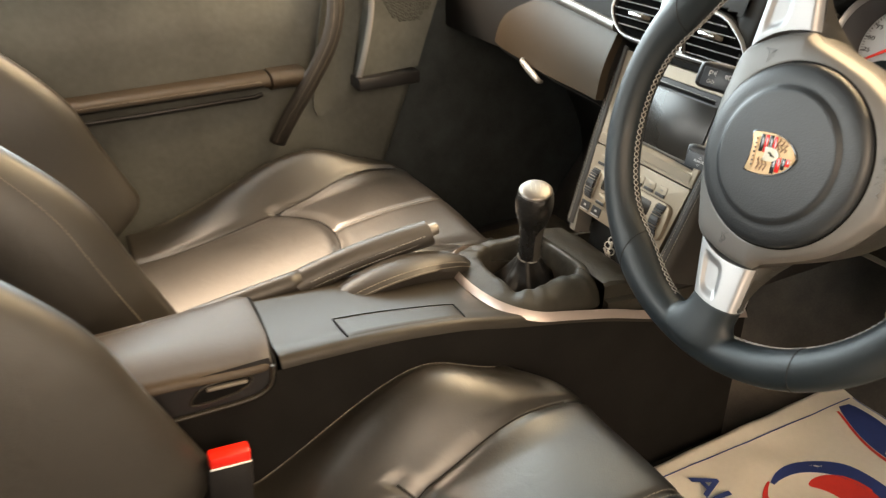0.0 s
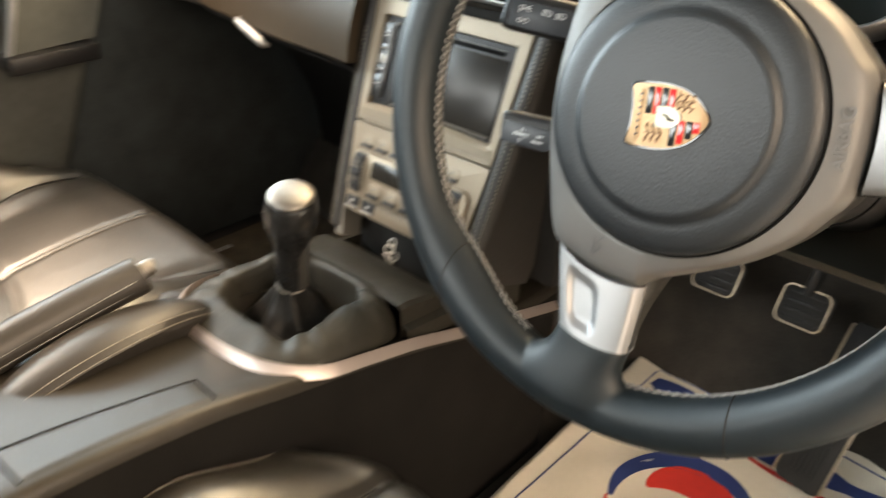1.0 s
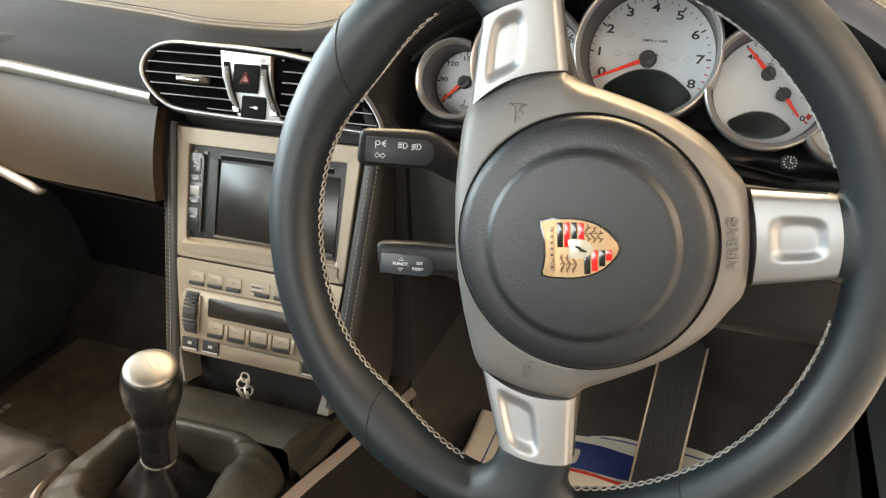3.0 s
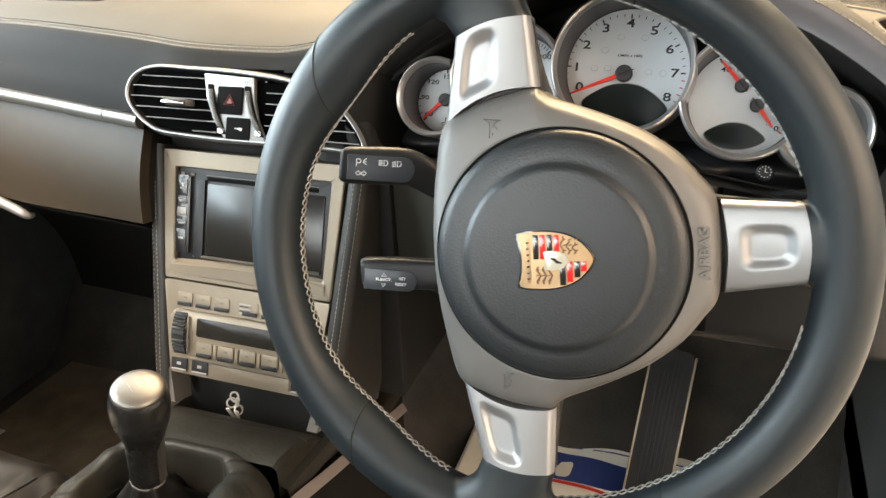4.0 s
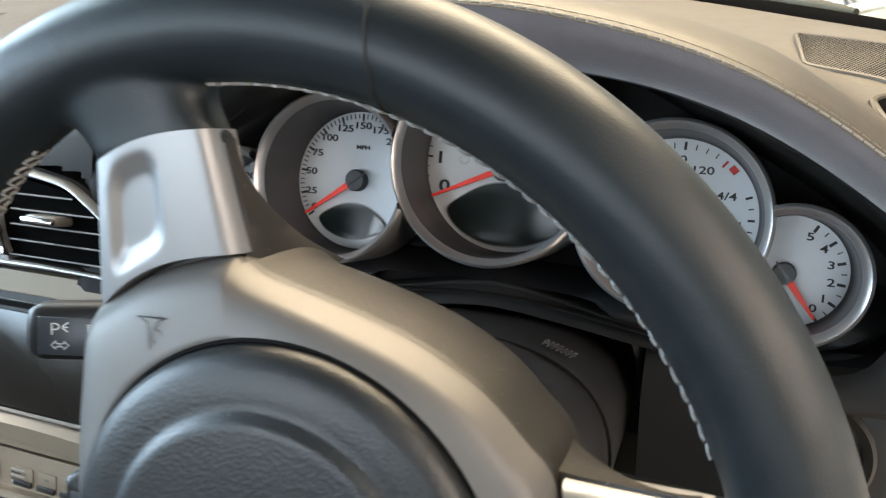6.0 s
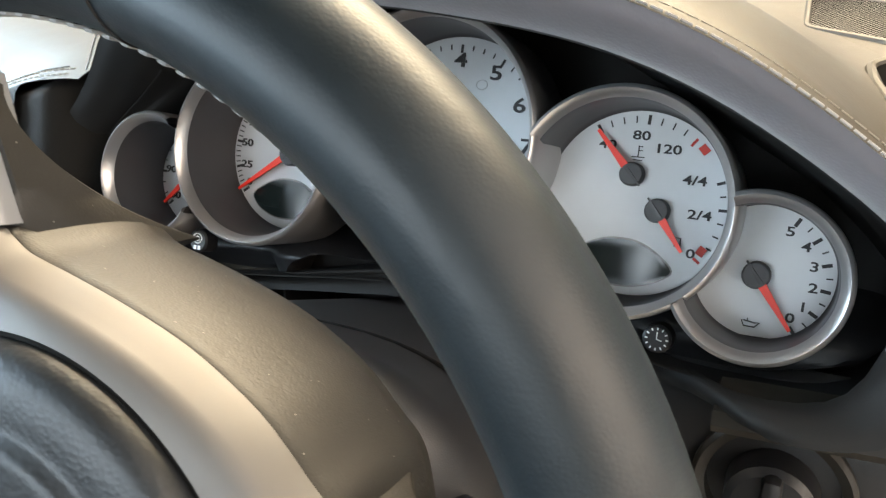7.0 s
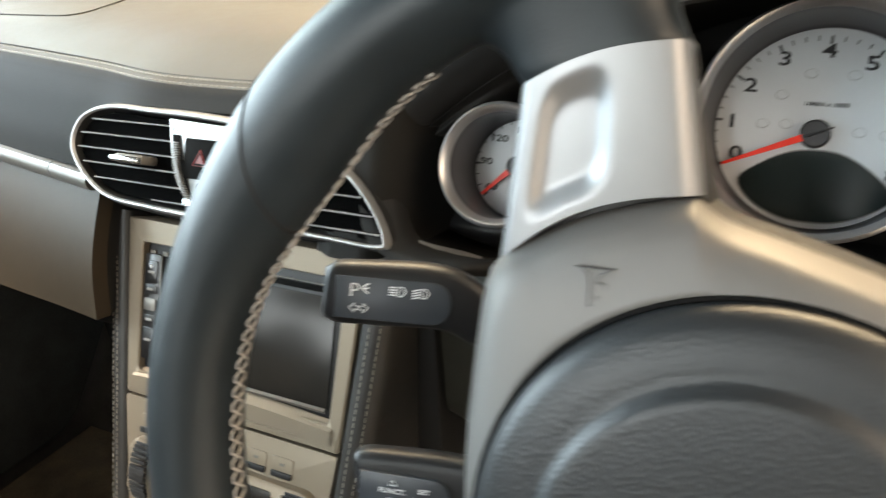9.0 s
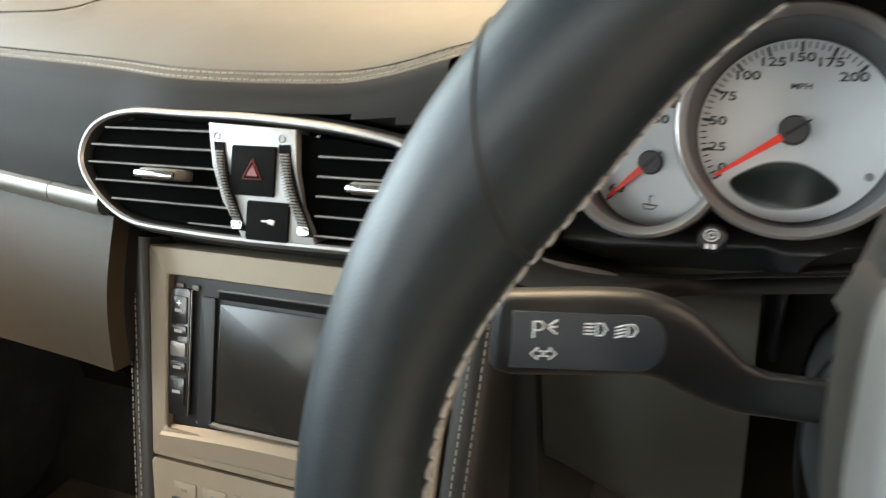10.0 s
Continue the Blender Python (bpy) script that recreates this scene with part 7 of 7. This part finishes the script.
def paper_mat():
    p = thing("paper_floor_mat", "printed paper floor protector with blue and red swirl", "paper mat", Matrix.Translation((0.33, 0.30, 0.02)))
    X0, X1, Y0, Y1 = 0.137, 0.520, 0.060, 0.556

    def z(x, y):
        return 0.0285 + 0.003 * math.sin(x * 23 + y * 9) * math.sin(y * 17 - x * 5) + 0.0015 * math.sin(x * 61 + 2 * math.sin(y * 30)) + 0.03 * smoothstep(0.50, 0.56, y) * (x - X0) * 2
    part("sheet", thicken(sheet(lambda u, v: (X0 + (X1 - X0) * u - 0.010 * v * (1 - u), Y0 + (Y1 - Y0) * v, z(X0 + (X1 - X0) * u, Y0 + (Y1 - Y0) * v)), 60, 70), 0.0004), M["paper"], p, "creased cream paper", sharp=0)

    def ink(name, poly, material, label=""):
        bm = bmesh.new()
        own = plate(poly, 0, 0.0001)
        top = [f for f in own.faces if f.normal.z > 0.5 or f.calc_center_median().z > 0.00009]
        bmesh.ops.delete(own, geom=[f for f in own.faces if f not in top], context="FACES")
        bmesh.ops.triangulate(own, faces=own.faces)
        bmesh.ops.subdivide_edges(own, edges=[e for e in own.edges if e.calc_length() > 0.03], cuts=2, use_grid_fill=True)
        for v in own.verts:
            v.co.z = z(v.co.x, v.co.y) + 0.0012
        part(name, own, material, p, label, smooth=False)

    def band(pts, w0, name, material, label=""):
        path = catmull([(x, y, 0) for x, y in pts], 8)
        left, right = [], []
        n = len(path)
        for i, q in enumerate(path):
            a, b = path[max(i - 1, 0)], path[min(i + 1, n - 1)]
            d = (b - a).normalized()
            s = Vector((-d.y, d.x, 0))
            w = w0(i / (n - 1)) / 2
            left.append(q + s * w)
            right.append(q - s * w)
        bm = bmesh.new()
        vl = [bm.verts.new((v.x, v.y, z(v.x, v.y) + 0.0012)) for v in left]
        vr = [bm.verts.new((v.x, v.y, z(v.x, v.y) + 0.0012)) for v in right]
        for i in range(n - 1):
            bm.faces.new((vl[i], vl[i + 1], vr[i + 1], vr[i]))
        part(name, bm, material, p, label, smooth=False)
    band([(0.1575, 0.075), (0.161, 0.30), (0.164, 0.515)], lambda t: 0.0022, "border_line", M["ink_blue"])
    band([(0.166, 0.520), (0.30, 0.522), (0.515, 0.520)], lambda t: 0.0022, "border_line", M["ink_blue"])
    # blue and red sweep at the front edge
    band([(0.172, 0.492), (0.24, 0.482), (0.34, 0.476), (0.44, 0.478), (0.51, 0.486)], lambda t: 0.020 + 0.040 * math.sin(math.pi * min(1, t * 1.3)) ** 0.7, "blue_sweep", M["ink_blue"], "dark blue printed sweep")
    band([(0.178, 0.470), (0.24, 0.450), (0.34, 0.440), (0.44, 0.440), (0.51, 0.450)], lambda t: 0.004 + 0.006 * t, "red_line", M["ink_red"])
    # round swirl
    c = Vector((0.315, 0.300))

    def arc(r, a0, a1, n=14):
        return [(c.x + r * math.cos(radians(a0 + (a1 - a0) * i / n)), c.y + r * 1.0 * math.sin(radians(a0 + (a1 - a0) * i / n))) for i in range(n + 1)]
    band(arc(0.083, 205, 20), lambda t: 0.006 + 0.024 * math.sin(math.pi * t), "blue_swirl", M["ink_blue"], "dark blue printed swirl")
    band(arc(0.050, 170, 10), lambda t: 0.004 + 0.046 * math.sin(math.pi * t) ** 0.8, "red_swirl", M["ink_red"], "red printed swirl")
    band(arc(0.088, 255, 205), lambda t: 0.003 + 0.012 * (1 - t), "red_swirl", M["ink_red"])
    letters("printed_letters", "AU", 0.050, M["ink_blue"], p, wm(p).inverted() @ Matrix.Translation((0.222, 0.176, 0.0335)) @ pose(0, 0, 0, 0, 0, -4), 1.15, 0.0002, "dark blue printed letters")
    return p


paper_mat()


def pedals():
    a = thing("accelerator_pedal", "long dark floor-hinged accelerator pedal with pale edges", "pedal", Matrix.Translation((0.42, 0.50, 0.03)))
    m = Matrix.Translation((0.408, 0.47, 0.115)) @ pose(0, 0, 0, 58, 0, -8)
    part("pedal_plate", plate(rrect(0.056, 0.215, 0.008, cy=0.02), -0.006, 0.006, 0.003, m), M["rubber"], a, "dark rubber pedal face")
    for sx in (-1, 1):
        part("pedal_edge", box((sx * 0.0295, 0.02, 0.004), (0.003, 0.205, 0.006), 0.001, m), M["pedal_edge"], a, "pale edge strip")
    for k in range(6):
        part("pedal_rib", box((-0.015 + 0.006 * k, 0.02, 0.0065), (0.002, 0.18, 0.002), 0.0005, m), M["black_plastic"], a)
    for x, nm in ((0.335, "brake"), (0.225, "clutch")):
        b = thing("hanging_pedal", "dark %s pedal with pale worn edge on a hanging arm" % nm, "pedal", Matrix.Translation((x, 0.50, 0.22)), "hanging pedals")
        mm = Matrix.Translation((x, 0.500, 0.235)) @ pose(0, 0, 0, 60, 0, 0)
        part("pedal_pad", plate(rrect(0.060, 0.052, 0.010), -0.005, 0.005, 0.003, mm), M["rubber"], b, "ribbed rubber pad")
        part("pad_edge", tube([mm @ Vector((px, py, 0.0045)) for px, py in rrect(0.056, 0.048, 0.010)], 0.0014, 6, True), M["pedal_edge"], b, "pale worn edge")
        for k in range(4):
            part("pad_rib", box((0, -0.016 + 0.011 * k, 0.0055), (0.044, 0.004, 0.002), 0.0006, mm), M["black_plastic"], b)
        part("pedal_arm", tube(catmull([(x, 0.505, 0.25), (x + 0.005, 0.54, 0.32), (x + 0.01, 0.60, 0.42), (x + 0.01, 0.62, 0.50)], 5), 0.009, 10, flat=0.6), M["black_plastic"], b)


pedals()


# ---- passenger door, closed ----
def passenger_door():
    d = thing("passenger_door", "closed passenger door with dark leather card, armrest and grab strap", "door", Matrix.Translation((-0.70, -0.15, 0.10)))

    def card(u, v):
        z = 0.08 + 0.62 * v
        y = -0.80 + (0.948 + 0.42 * (z - 0.454)) * u
        bulge = 0.018 * math.sin(math.pi * v) ** 0.7 - 0.035 * smoothstep(0.75, 1.0, v)
        return (-0.690 + bulge, y, z)
    part("door_card", thicken(sheet(card, 60, 36), -0.03), M["door_card"], d, "dark leather door card", sharp=0)
    # armrest
    secs = []
    for i in range(17):
        y = -0.62 + 0.447 * i / 16
        secs.append([Vector((x, y, z)) for x, z in ((-0.70, 0.470), (-0.640, 0.472), (-0.622, 0.468), (-0.617, 0.460), (-0.620, 0.452), (-0.640, 0.447), (-0.70, 0.445))])
    arm = part("armrest", rings(secs), M["arm_leather"], d, "padded leather armrest", sharp=60)
    secs = [[Vector((x, y, z)) for x, z in ((-0.70, 0.472), (-0.640, 0.474), (-0.621, 0.469), (-0.617, 0.460), (-0.620, 0.450), (-0.640, 0.440), (-0.70, 0.435))] for y in (-0.169, -0.165, -0.14, -0.105)]
    part("armrest_end", rings(secs), M["arm_leather"], d, "front piece of the armrest", sharp=60)
    part("armrest_groove", box((-0.6165, -0.40, 0.4555), (0.004, 0.43, 0.004), 0.001), M["void"], arm)
    part("armrest_stitching", stitches([(-0.6170, -0.61 + 0.42 * i / 40, 0.4635) for i in range(41)], 0.0034, 0.0018, 0.00045), M["thread_dark"], arm)
    part("pull_lip", tube([(-0.630, -0.60, 0.434), (-0.626, -0.40, 0.434), (-0.626, -0.20, 0.436), (-0.63, -0.19, 0.438)], 0.006, 8, flat=0.6), M["black_plastic"], d, "release pull under the armrest")
    # grab strap
    st = catmull([(-0.660, -0.166, 0.330), (-0.640, -0.146, 0.375), (-0.622, -0.106, 0.44), (-0.617, -0.060, 0.51), (-0.622, -0.038, 0.565), (-0.640, -0.028, 0.62), (-0.665, -0.025, 0.66)], 6)
    strap = part("grab_strap", tube(st, 0.017, 14, flat=0.55, up=(1, 0, 0)), M["side_leather"], d, "curved leather grab strap", sharp=0)
    for off in (-0.006, 0.006):
        part("strap_stitching", stitches([p + Vector((0.0098, off, 0)) for p in st], 0.0034, 0.0018, 0.00045), M["thread_dark"], strap)
    # recess behind the strap, speaker panel and pocket
    part("recess", rings([[Vector((-0.664 - 0.002 * k, y, z)) for y, z in [(p.x, p.y) for p in catmull([(-0.085, 0.385, 0), (-0.030, 0.385, 0), (-0.005, 0.42, 0), (0.022, 0.55, 0), (0.020, 0.63, 0), (-0.03, 0.64, 0)], 4, True)]] for k in (0, 3)], True, True), M["door_card"], d, "shallow recess behind the strap")
    sp = part("speaker_panel", rings([[Vector((x, y, z)) for y, z in ((0.004, 0.440), (0.128, 0.445), (0.196, 0.62), (0.045, 0.645), (0.042, 0.58), (0.022, 0.51))] for x in (-0.70, -0.640, -0.634)], True, True), M["door_card"], d, "perforated speaker panel")
    bm = bmesh.new()
    for i in range(11):
        for j in range(11):
            y, z = 0.062 + 0.0095 * i + 0.0047 * (j % 2), 0.53 + 0.0085 * j
            if math.hypot(y - 0.110, z - 0.585) < 0.052:
                tube([(-0.6335, y + 0.0032 * math.cos(a), z + 0.0032 * math.sin(a)) for a in [math.pi * k / 3 for k in range(6)]], 0.0006, 4, True, bm=bm)
    tagged(part("speaker_perforation", bm, M["void"], sp, "pattern of small round holes"), kind="stuff")
    part("speaker_trim", tube(catmull([(-0.634, 0.002, 0.438), (-0.628, 0.014, 0.48), (-0.628, 0.028, 0.53), (-0.632, 0.038, 0.58), (-0.64, 0.036, 0.64)], 5), 0.006, 10, flat=0.6), M["vent_silver"], d, "silver trim beside the speaker")
    part("door_pocket", box((-0.640, 0.060, 0.428), (0.05, 0.130, 0.026), 0.005), M["black_plastic"], d, "black pocket edge")
    return d


passenger_door()


# ---- body shell round the cabin ----
def body_shell():
    def wall(name, pts, thick, material, label):
        bm = bmesh.new()
        bm.faces.new([bm.verts.new(p) for p in pts])
        thicken(bm, thick)
        tagged(solo(name, bm, material, "", "car body", kind="structure", smooth=False), label)
    wall("wall_sill_passenger", [(-0.72, -1.0, -0.02), (-0.72, 0.62, -0.02), (-0.72, 0.62, 0.70), (-0.72, -1.0, 0.70)], 0.05, M["daylit_carpet"], "dark lined body side behind the passenger door")
    wall("wall_sill_driver", [(0.70, -0.62, -0.02), (0.70, 0.62, -0.02), (0.70, 0.62, 0.16), (0.70, -0.62, 0.16)], 0.05, M["carpet"], "door sill under the open driver's door")
    wall("wall_front_driver_side", [(0.70, 0.30, 0.10), (0.70, 0.70, 0.10), (0.70, 0.70, 0.70), (0.70, 0.24, 0.70)], 0.05, M["door_card"], "dark kick panel beside the driver's footwell")
    wall("wall_rear", [(-0.75, -1.0, -0.02), (0.75, -1.0, -0.02), (0.75, -1.05, 0.72), (-0.75, -1.05, 0.72)], 0.03, M["carpet"], "carpeted rear bulkhead")
    wall("wall_rear_quarter", [(0.72, -1.0, 0.0), (0.72, -0.66, 0.0), (0.72, -0.70, 0.70), (0.72, -1.0, 0.70)], 0.05, M["door_card"], "dark rear side panel")
    wall("wall_firewall", [(-0.74, 0.72, -0.05), (0.74, 0.72, -0.05), (0.74, 0.72, 0.66), (-0.74, 0.72, 0.66)], 0.03, M["daylit_carpet"], "black bulkhead ahead of the footwells")
    # roof
    def roof(u, v):
        x, y = -0.60 + 1.20 * u, -0.95 + 1.05 * v
        return (x, y, 1.20 - 0.08 * (2 * u - 1) ** 2 - 0.10 * abs(2 * v - 1.1) ** 2.2)
    tagged(solo("roof_lining", thicken(sheet(roof, 20, 20), 0.03), M["roof_lining"], "", "ceiling", kind="structure", sharp=0), "dark fabric roof lining")
    for sx in (-1, 1):
        tagged(solo("pillar", tube([(sx * 0.60, 0.10, 1.10), (sx * 0.67, 0.42, 0.90), (sx * 0.73, 0.50, 0.70)], 0.028, 12, flat=0.7), M["roof_lining"], "", "pillar", kind="structure"), "dark lined windscreen pillar")
        tagged(solo("pillar", tube([(sx * 0.60, -0.70, 1.10), (sx * 0.70, -0.72, 0.70)], 0.04, 12, flat=0.7), M["roof_lining"], "", "pillar", kind="structure"), "dark lined door pillar")
    # windscreen
    def ws(u, v):
        x = (-0.70 + 1.40 * u)
        k = 1 - v
        return (x * (0.86 + 0.14 * k), 0.10 + (screen_line(x) + 0.02 - 0.10) * k, 1.115 - 0.412 * k - 0.02 * (2 * u - 1) ** 2 * (1 - k))
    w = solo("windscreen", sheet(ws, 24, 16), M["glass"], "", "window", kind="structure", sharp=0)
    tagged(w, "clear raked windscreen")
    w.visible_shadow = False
    edge = [Vector(ws(i / 40, 0.0)) for i in range(41)]
    tagged(solo("trim", tube([p + Vector((0, -0.016, -0.001)) for p in edge], 0.0080, 8, flat=0.45), M["slot_black"], "", "trim", kind="structure"), "black windscreen edge")


body_shell()


# ---- outside the car: bonnet, wipers, showroom and a white car ----
def bonnet():
    def bn(u, v):
        x = -0.86 + 1.72 * u
        y = 1.06 - 0.62 * min(1, abs(x) / 0.86) ** 2.2 + (0.95 + 0.4 * abs(x)) * v
        wing = 0.16 * smoothstep(0.36, 0.62, abs(x)) * (1 - 0.3 * v)
        return (x, y, 0.535 + wing - 0.25 * v ** 1.3 - 0.10 * smoothstep(0.70, 0.80, abs(x)))
    b = solo("car_bonnet", thicken(sheet(bn, 40, 24), 0.01), M["bonnet_paint"], "pale painted front bonnet seen over the dashboard", "bonnet", base=(0, 1.2, 0.6), sharp=0)
    c = solo("windscreen_cowl", rings([[Vector((-0.72 + 1.44 * i / 24, screen_line(-0.72 + 1.44 * i / 24) + y, z)) for i in range(25)] for y, z in ((0.012, 0.696), (0.030, 0.686), (0.045, 0.660), (0.06, 0.58))], False, False), M["slot_black"], "black plastic cowl below the windscreen", "cowl", base=(0, 0.78, 0.67))


bonnet()


def wiper(x0, x1, xp):
    """blade from x0 to x1 along the foot of the windscreen, pivoting at xp"""
    w = thing("wiper", "grey-black wiper arm and blade resting on the windscreen", "wiper", Matrix.Translation((xp, screen_line(xp) + 0.05, 0.69)), "windscreen wipers")
    line = [Vector((x0 + (x1 - x0) * i / 12, screen_line(x0 + (x1 - x0) * i / 12) + 0.040, 0.7055)) for i in range(13)]
    part("wiper_blade", tube(line, [0.003] + [0.006] * 11 + [0.003], 12, flat=1.1), M["wiper_grey"], w)
    arm = [Vector((xp + ((x0 + x1) / 2 - xp) * i / 8, screen_line(xp + ((x0 + x1) / 2 - xp) * i / 8) + 0.055 - 0.012 * i / 8, 0.700 + 0.018 * math.sin(math.pi * i / 16))) for i in range(9)]
    part("wiper_arm", tube(arm, 0.0075, 8, flat=0.7), M["wiper_grey"], w)
    part("wiper_pivot", lathe([(0.0, 0.014), (0.012, 0.014), (0.014, 0.0)], 20, m=Matrix.Translation((xp, screen_line(xp) + 0.055, 0.690))), M["black_plastic"], w)


wiper(0.16, 0.56, 0.13)
wiper(-0.42, 0.10, -0.45)


def showroom():
    g = -0.05
    floor = solo("ground", plate([(-9, -9), (9, -9), (9, 9), (-9, 9)], g - 0.1, g), M["floor_tile"], "", "floor", kind="structure", smooth=False)
    tagged(floor, "pale polished showroom floor")
    for k, (c, s) in enumerate((((0, 9, 1.5), (18, 0.2, 3.6)), ((0, -9, 1.5), (18, 0.2, 3.6)), ((9, 0, 1.5), (0.2, 18, 3.6)))):
        tagged(solo("wall_%s" % ("north", "south", "east")[k], box(c, s, 0), M["wall_white"], "", "wall", kind="structure", smooth=False), "plain white showroom wall")
    # glazed west side: low wall and posts
    tagged(solo("wall_west", box((-9, 0, 0.05), (0.2, 18, 0.5), 0), M["wall_white"], "", "wall", kind="structure", smooth=False), "low white wall under the glazed front")
    for y in (-6, -3, 0, 3, 6):
        tagged(solo("post", box((-9, y, 1.5), (0.12, 0.12, 3.4), 0.01), M["bezel_inner"], "", "post", kind="structure"), "grey window post")
    tagged(solo("ceiling", box((0, 0, 3.35), (18.4, 18.4, 0.1), 0), M["wall_white"], "", "ceiling", kind="structure", smooth=False), "plain white showroom ceiling")


showroom()


def parked_car():
    """A white car standing crosswise ahead, its nose to the right."""
    c = thing("parked_car", "white sports car parked side-on with silver wheels", "car", Matrix.Translation((0.0, 5.0, -0.20)))
    prof = [(-2.6, 0.17), (-2.65, 0.55), (-2.4, 0.80), (-1.9, 0.92), (-1.3, 1.10), (-0.6, 1.27), (0.1, 1.28), (0.7, 1.12), (1.2, 0.88), (1.8, 0.78), (2.1, 0.62), (2.15, 0.36), (2.0, 0.15)]
    secs = []
    for y, k, dz in ((0.0, 0.93, 0.0), (0.05, 0.985, 0.0), (0.14, 1.0, 0.0), (1.6, 1.0, 0.0), (1.72, 0.97, 0.0)):
        secs.append([Vector((x * k - 0.2, 4.55 + y + (0.26 * max(0, (z - 0.75)) if y < 1 else -0.26 * max(0, z - 0.75)), z - 0.20)) for x, z in prof])
    part("body", rings(secs), M["car_white"], c, "glossy white bodywork", sharp=45)
    part("side_glass", rings([[Vector((x, 4.552 + 0.26 * (z - 0.75) - d, z - 0.20)) for x, z in ((-1.3, 0.93), (0.7, 0.90), (0.35, 1.14), (-0.3, 1.21), (-0.9, 1.14))] for d in (0.0, 0.012)]), M["gloss_black"], c, "dark side windows")
    for wx in (-1.62, 0.80):
        m = Matrix.Translation((wx, 4.53, 0.135)) @ pose(0, 0, 0, 90, 0, 0)
        wheel = part("wheel", lathe([(0.318, -0.2), (0.318, -0.01), (0.310, 0.012), (0.27, 0.018), (0.245, 0.010), (0.245, -0.2)], 64, m=m), M["rubber"], c, "black tyre")
        part("arch", lathe([(0.345, -0.10), (0.345, 0.006), (0.328, 0.004), (0.328, -0.10)], 64, m=m), M["void"], wheel)
        part("rim", lathe([(0.245, 0.010), (0.238, 0.016), (0.225, 0.006), (0.222, -0.16)], 64, m=m), M["alloy"], wheel, "silver alloy rim")
        part("wheel_back", lathe([(0.0, -0.09), (0.222, -0.09)], 48, m=m), M["stack_button"], wheel)
        part("brake_disc", lathe([(0.0, -0.06), (0.165, -0.06), (0.165, -0.075)], 48, m=m), M["bezel_inner"], wheel, "steel brake disc")
        part("brake_caliper", rings([[m @ Vector((r * math.cos(a), r * math.sin(a), z)) for r, z in ((0.115, -0.055), (0.190, -0.055), (0.190, -0.006), (0.115, -0.006))] for a in [radians(150 + 7 * i) for i in range(10)]]), M["buckle_red"], wheel, "red brake caliper")
        for k in range(5):
            for s in (-7, 7):
                a = radians(90 + 72 * k)
                pts = [m @ Vector((0.03 * math.cos(a), 0.03 * math.sin(a), -0.005)), m @ Vector((0.13 * math.cos(a + radians(s * 0.6)), 0.13 * math.sin(a + radians(s * 0.6)), 0.004)), m @ Vector((0.235 * math.cos(a + radians(s)), 0.235 * math.sin(a + radians(s)), 0.008))]
                part("spoke", tube(pts, [0.024, 0.015, 0.016], 8, flat=0.7), M["alloy"], wheel)
        part("hub_cap", lathe([(0.0, 0.012), (0.03, 0.010), (0.038, 0.0)], 24, m=m), M["alloy"], wheel)

    c.location = c.location + Vector((0.040, 0.22, 0.155))


parked_car()
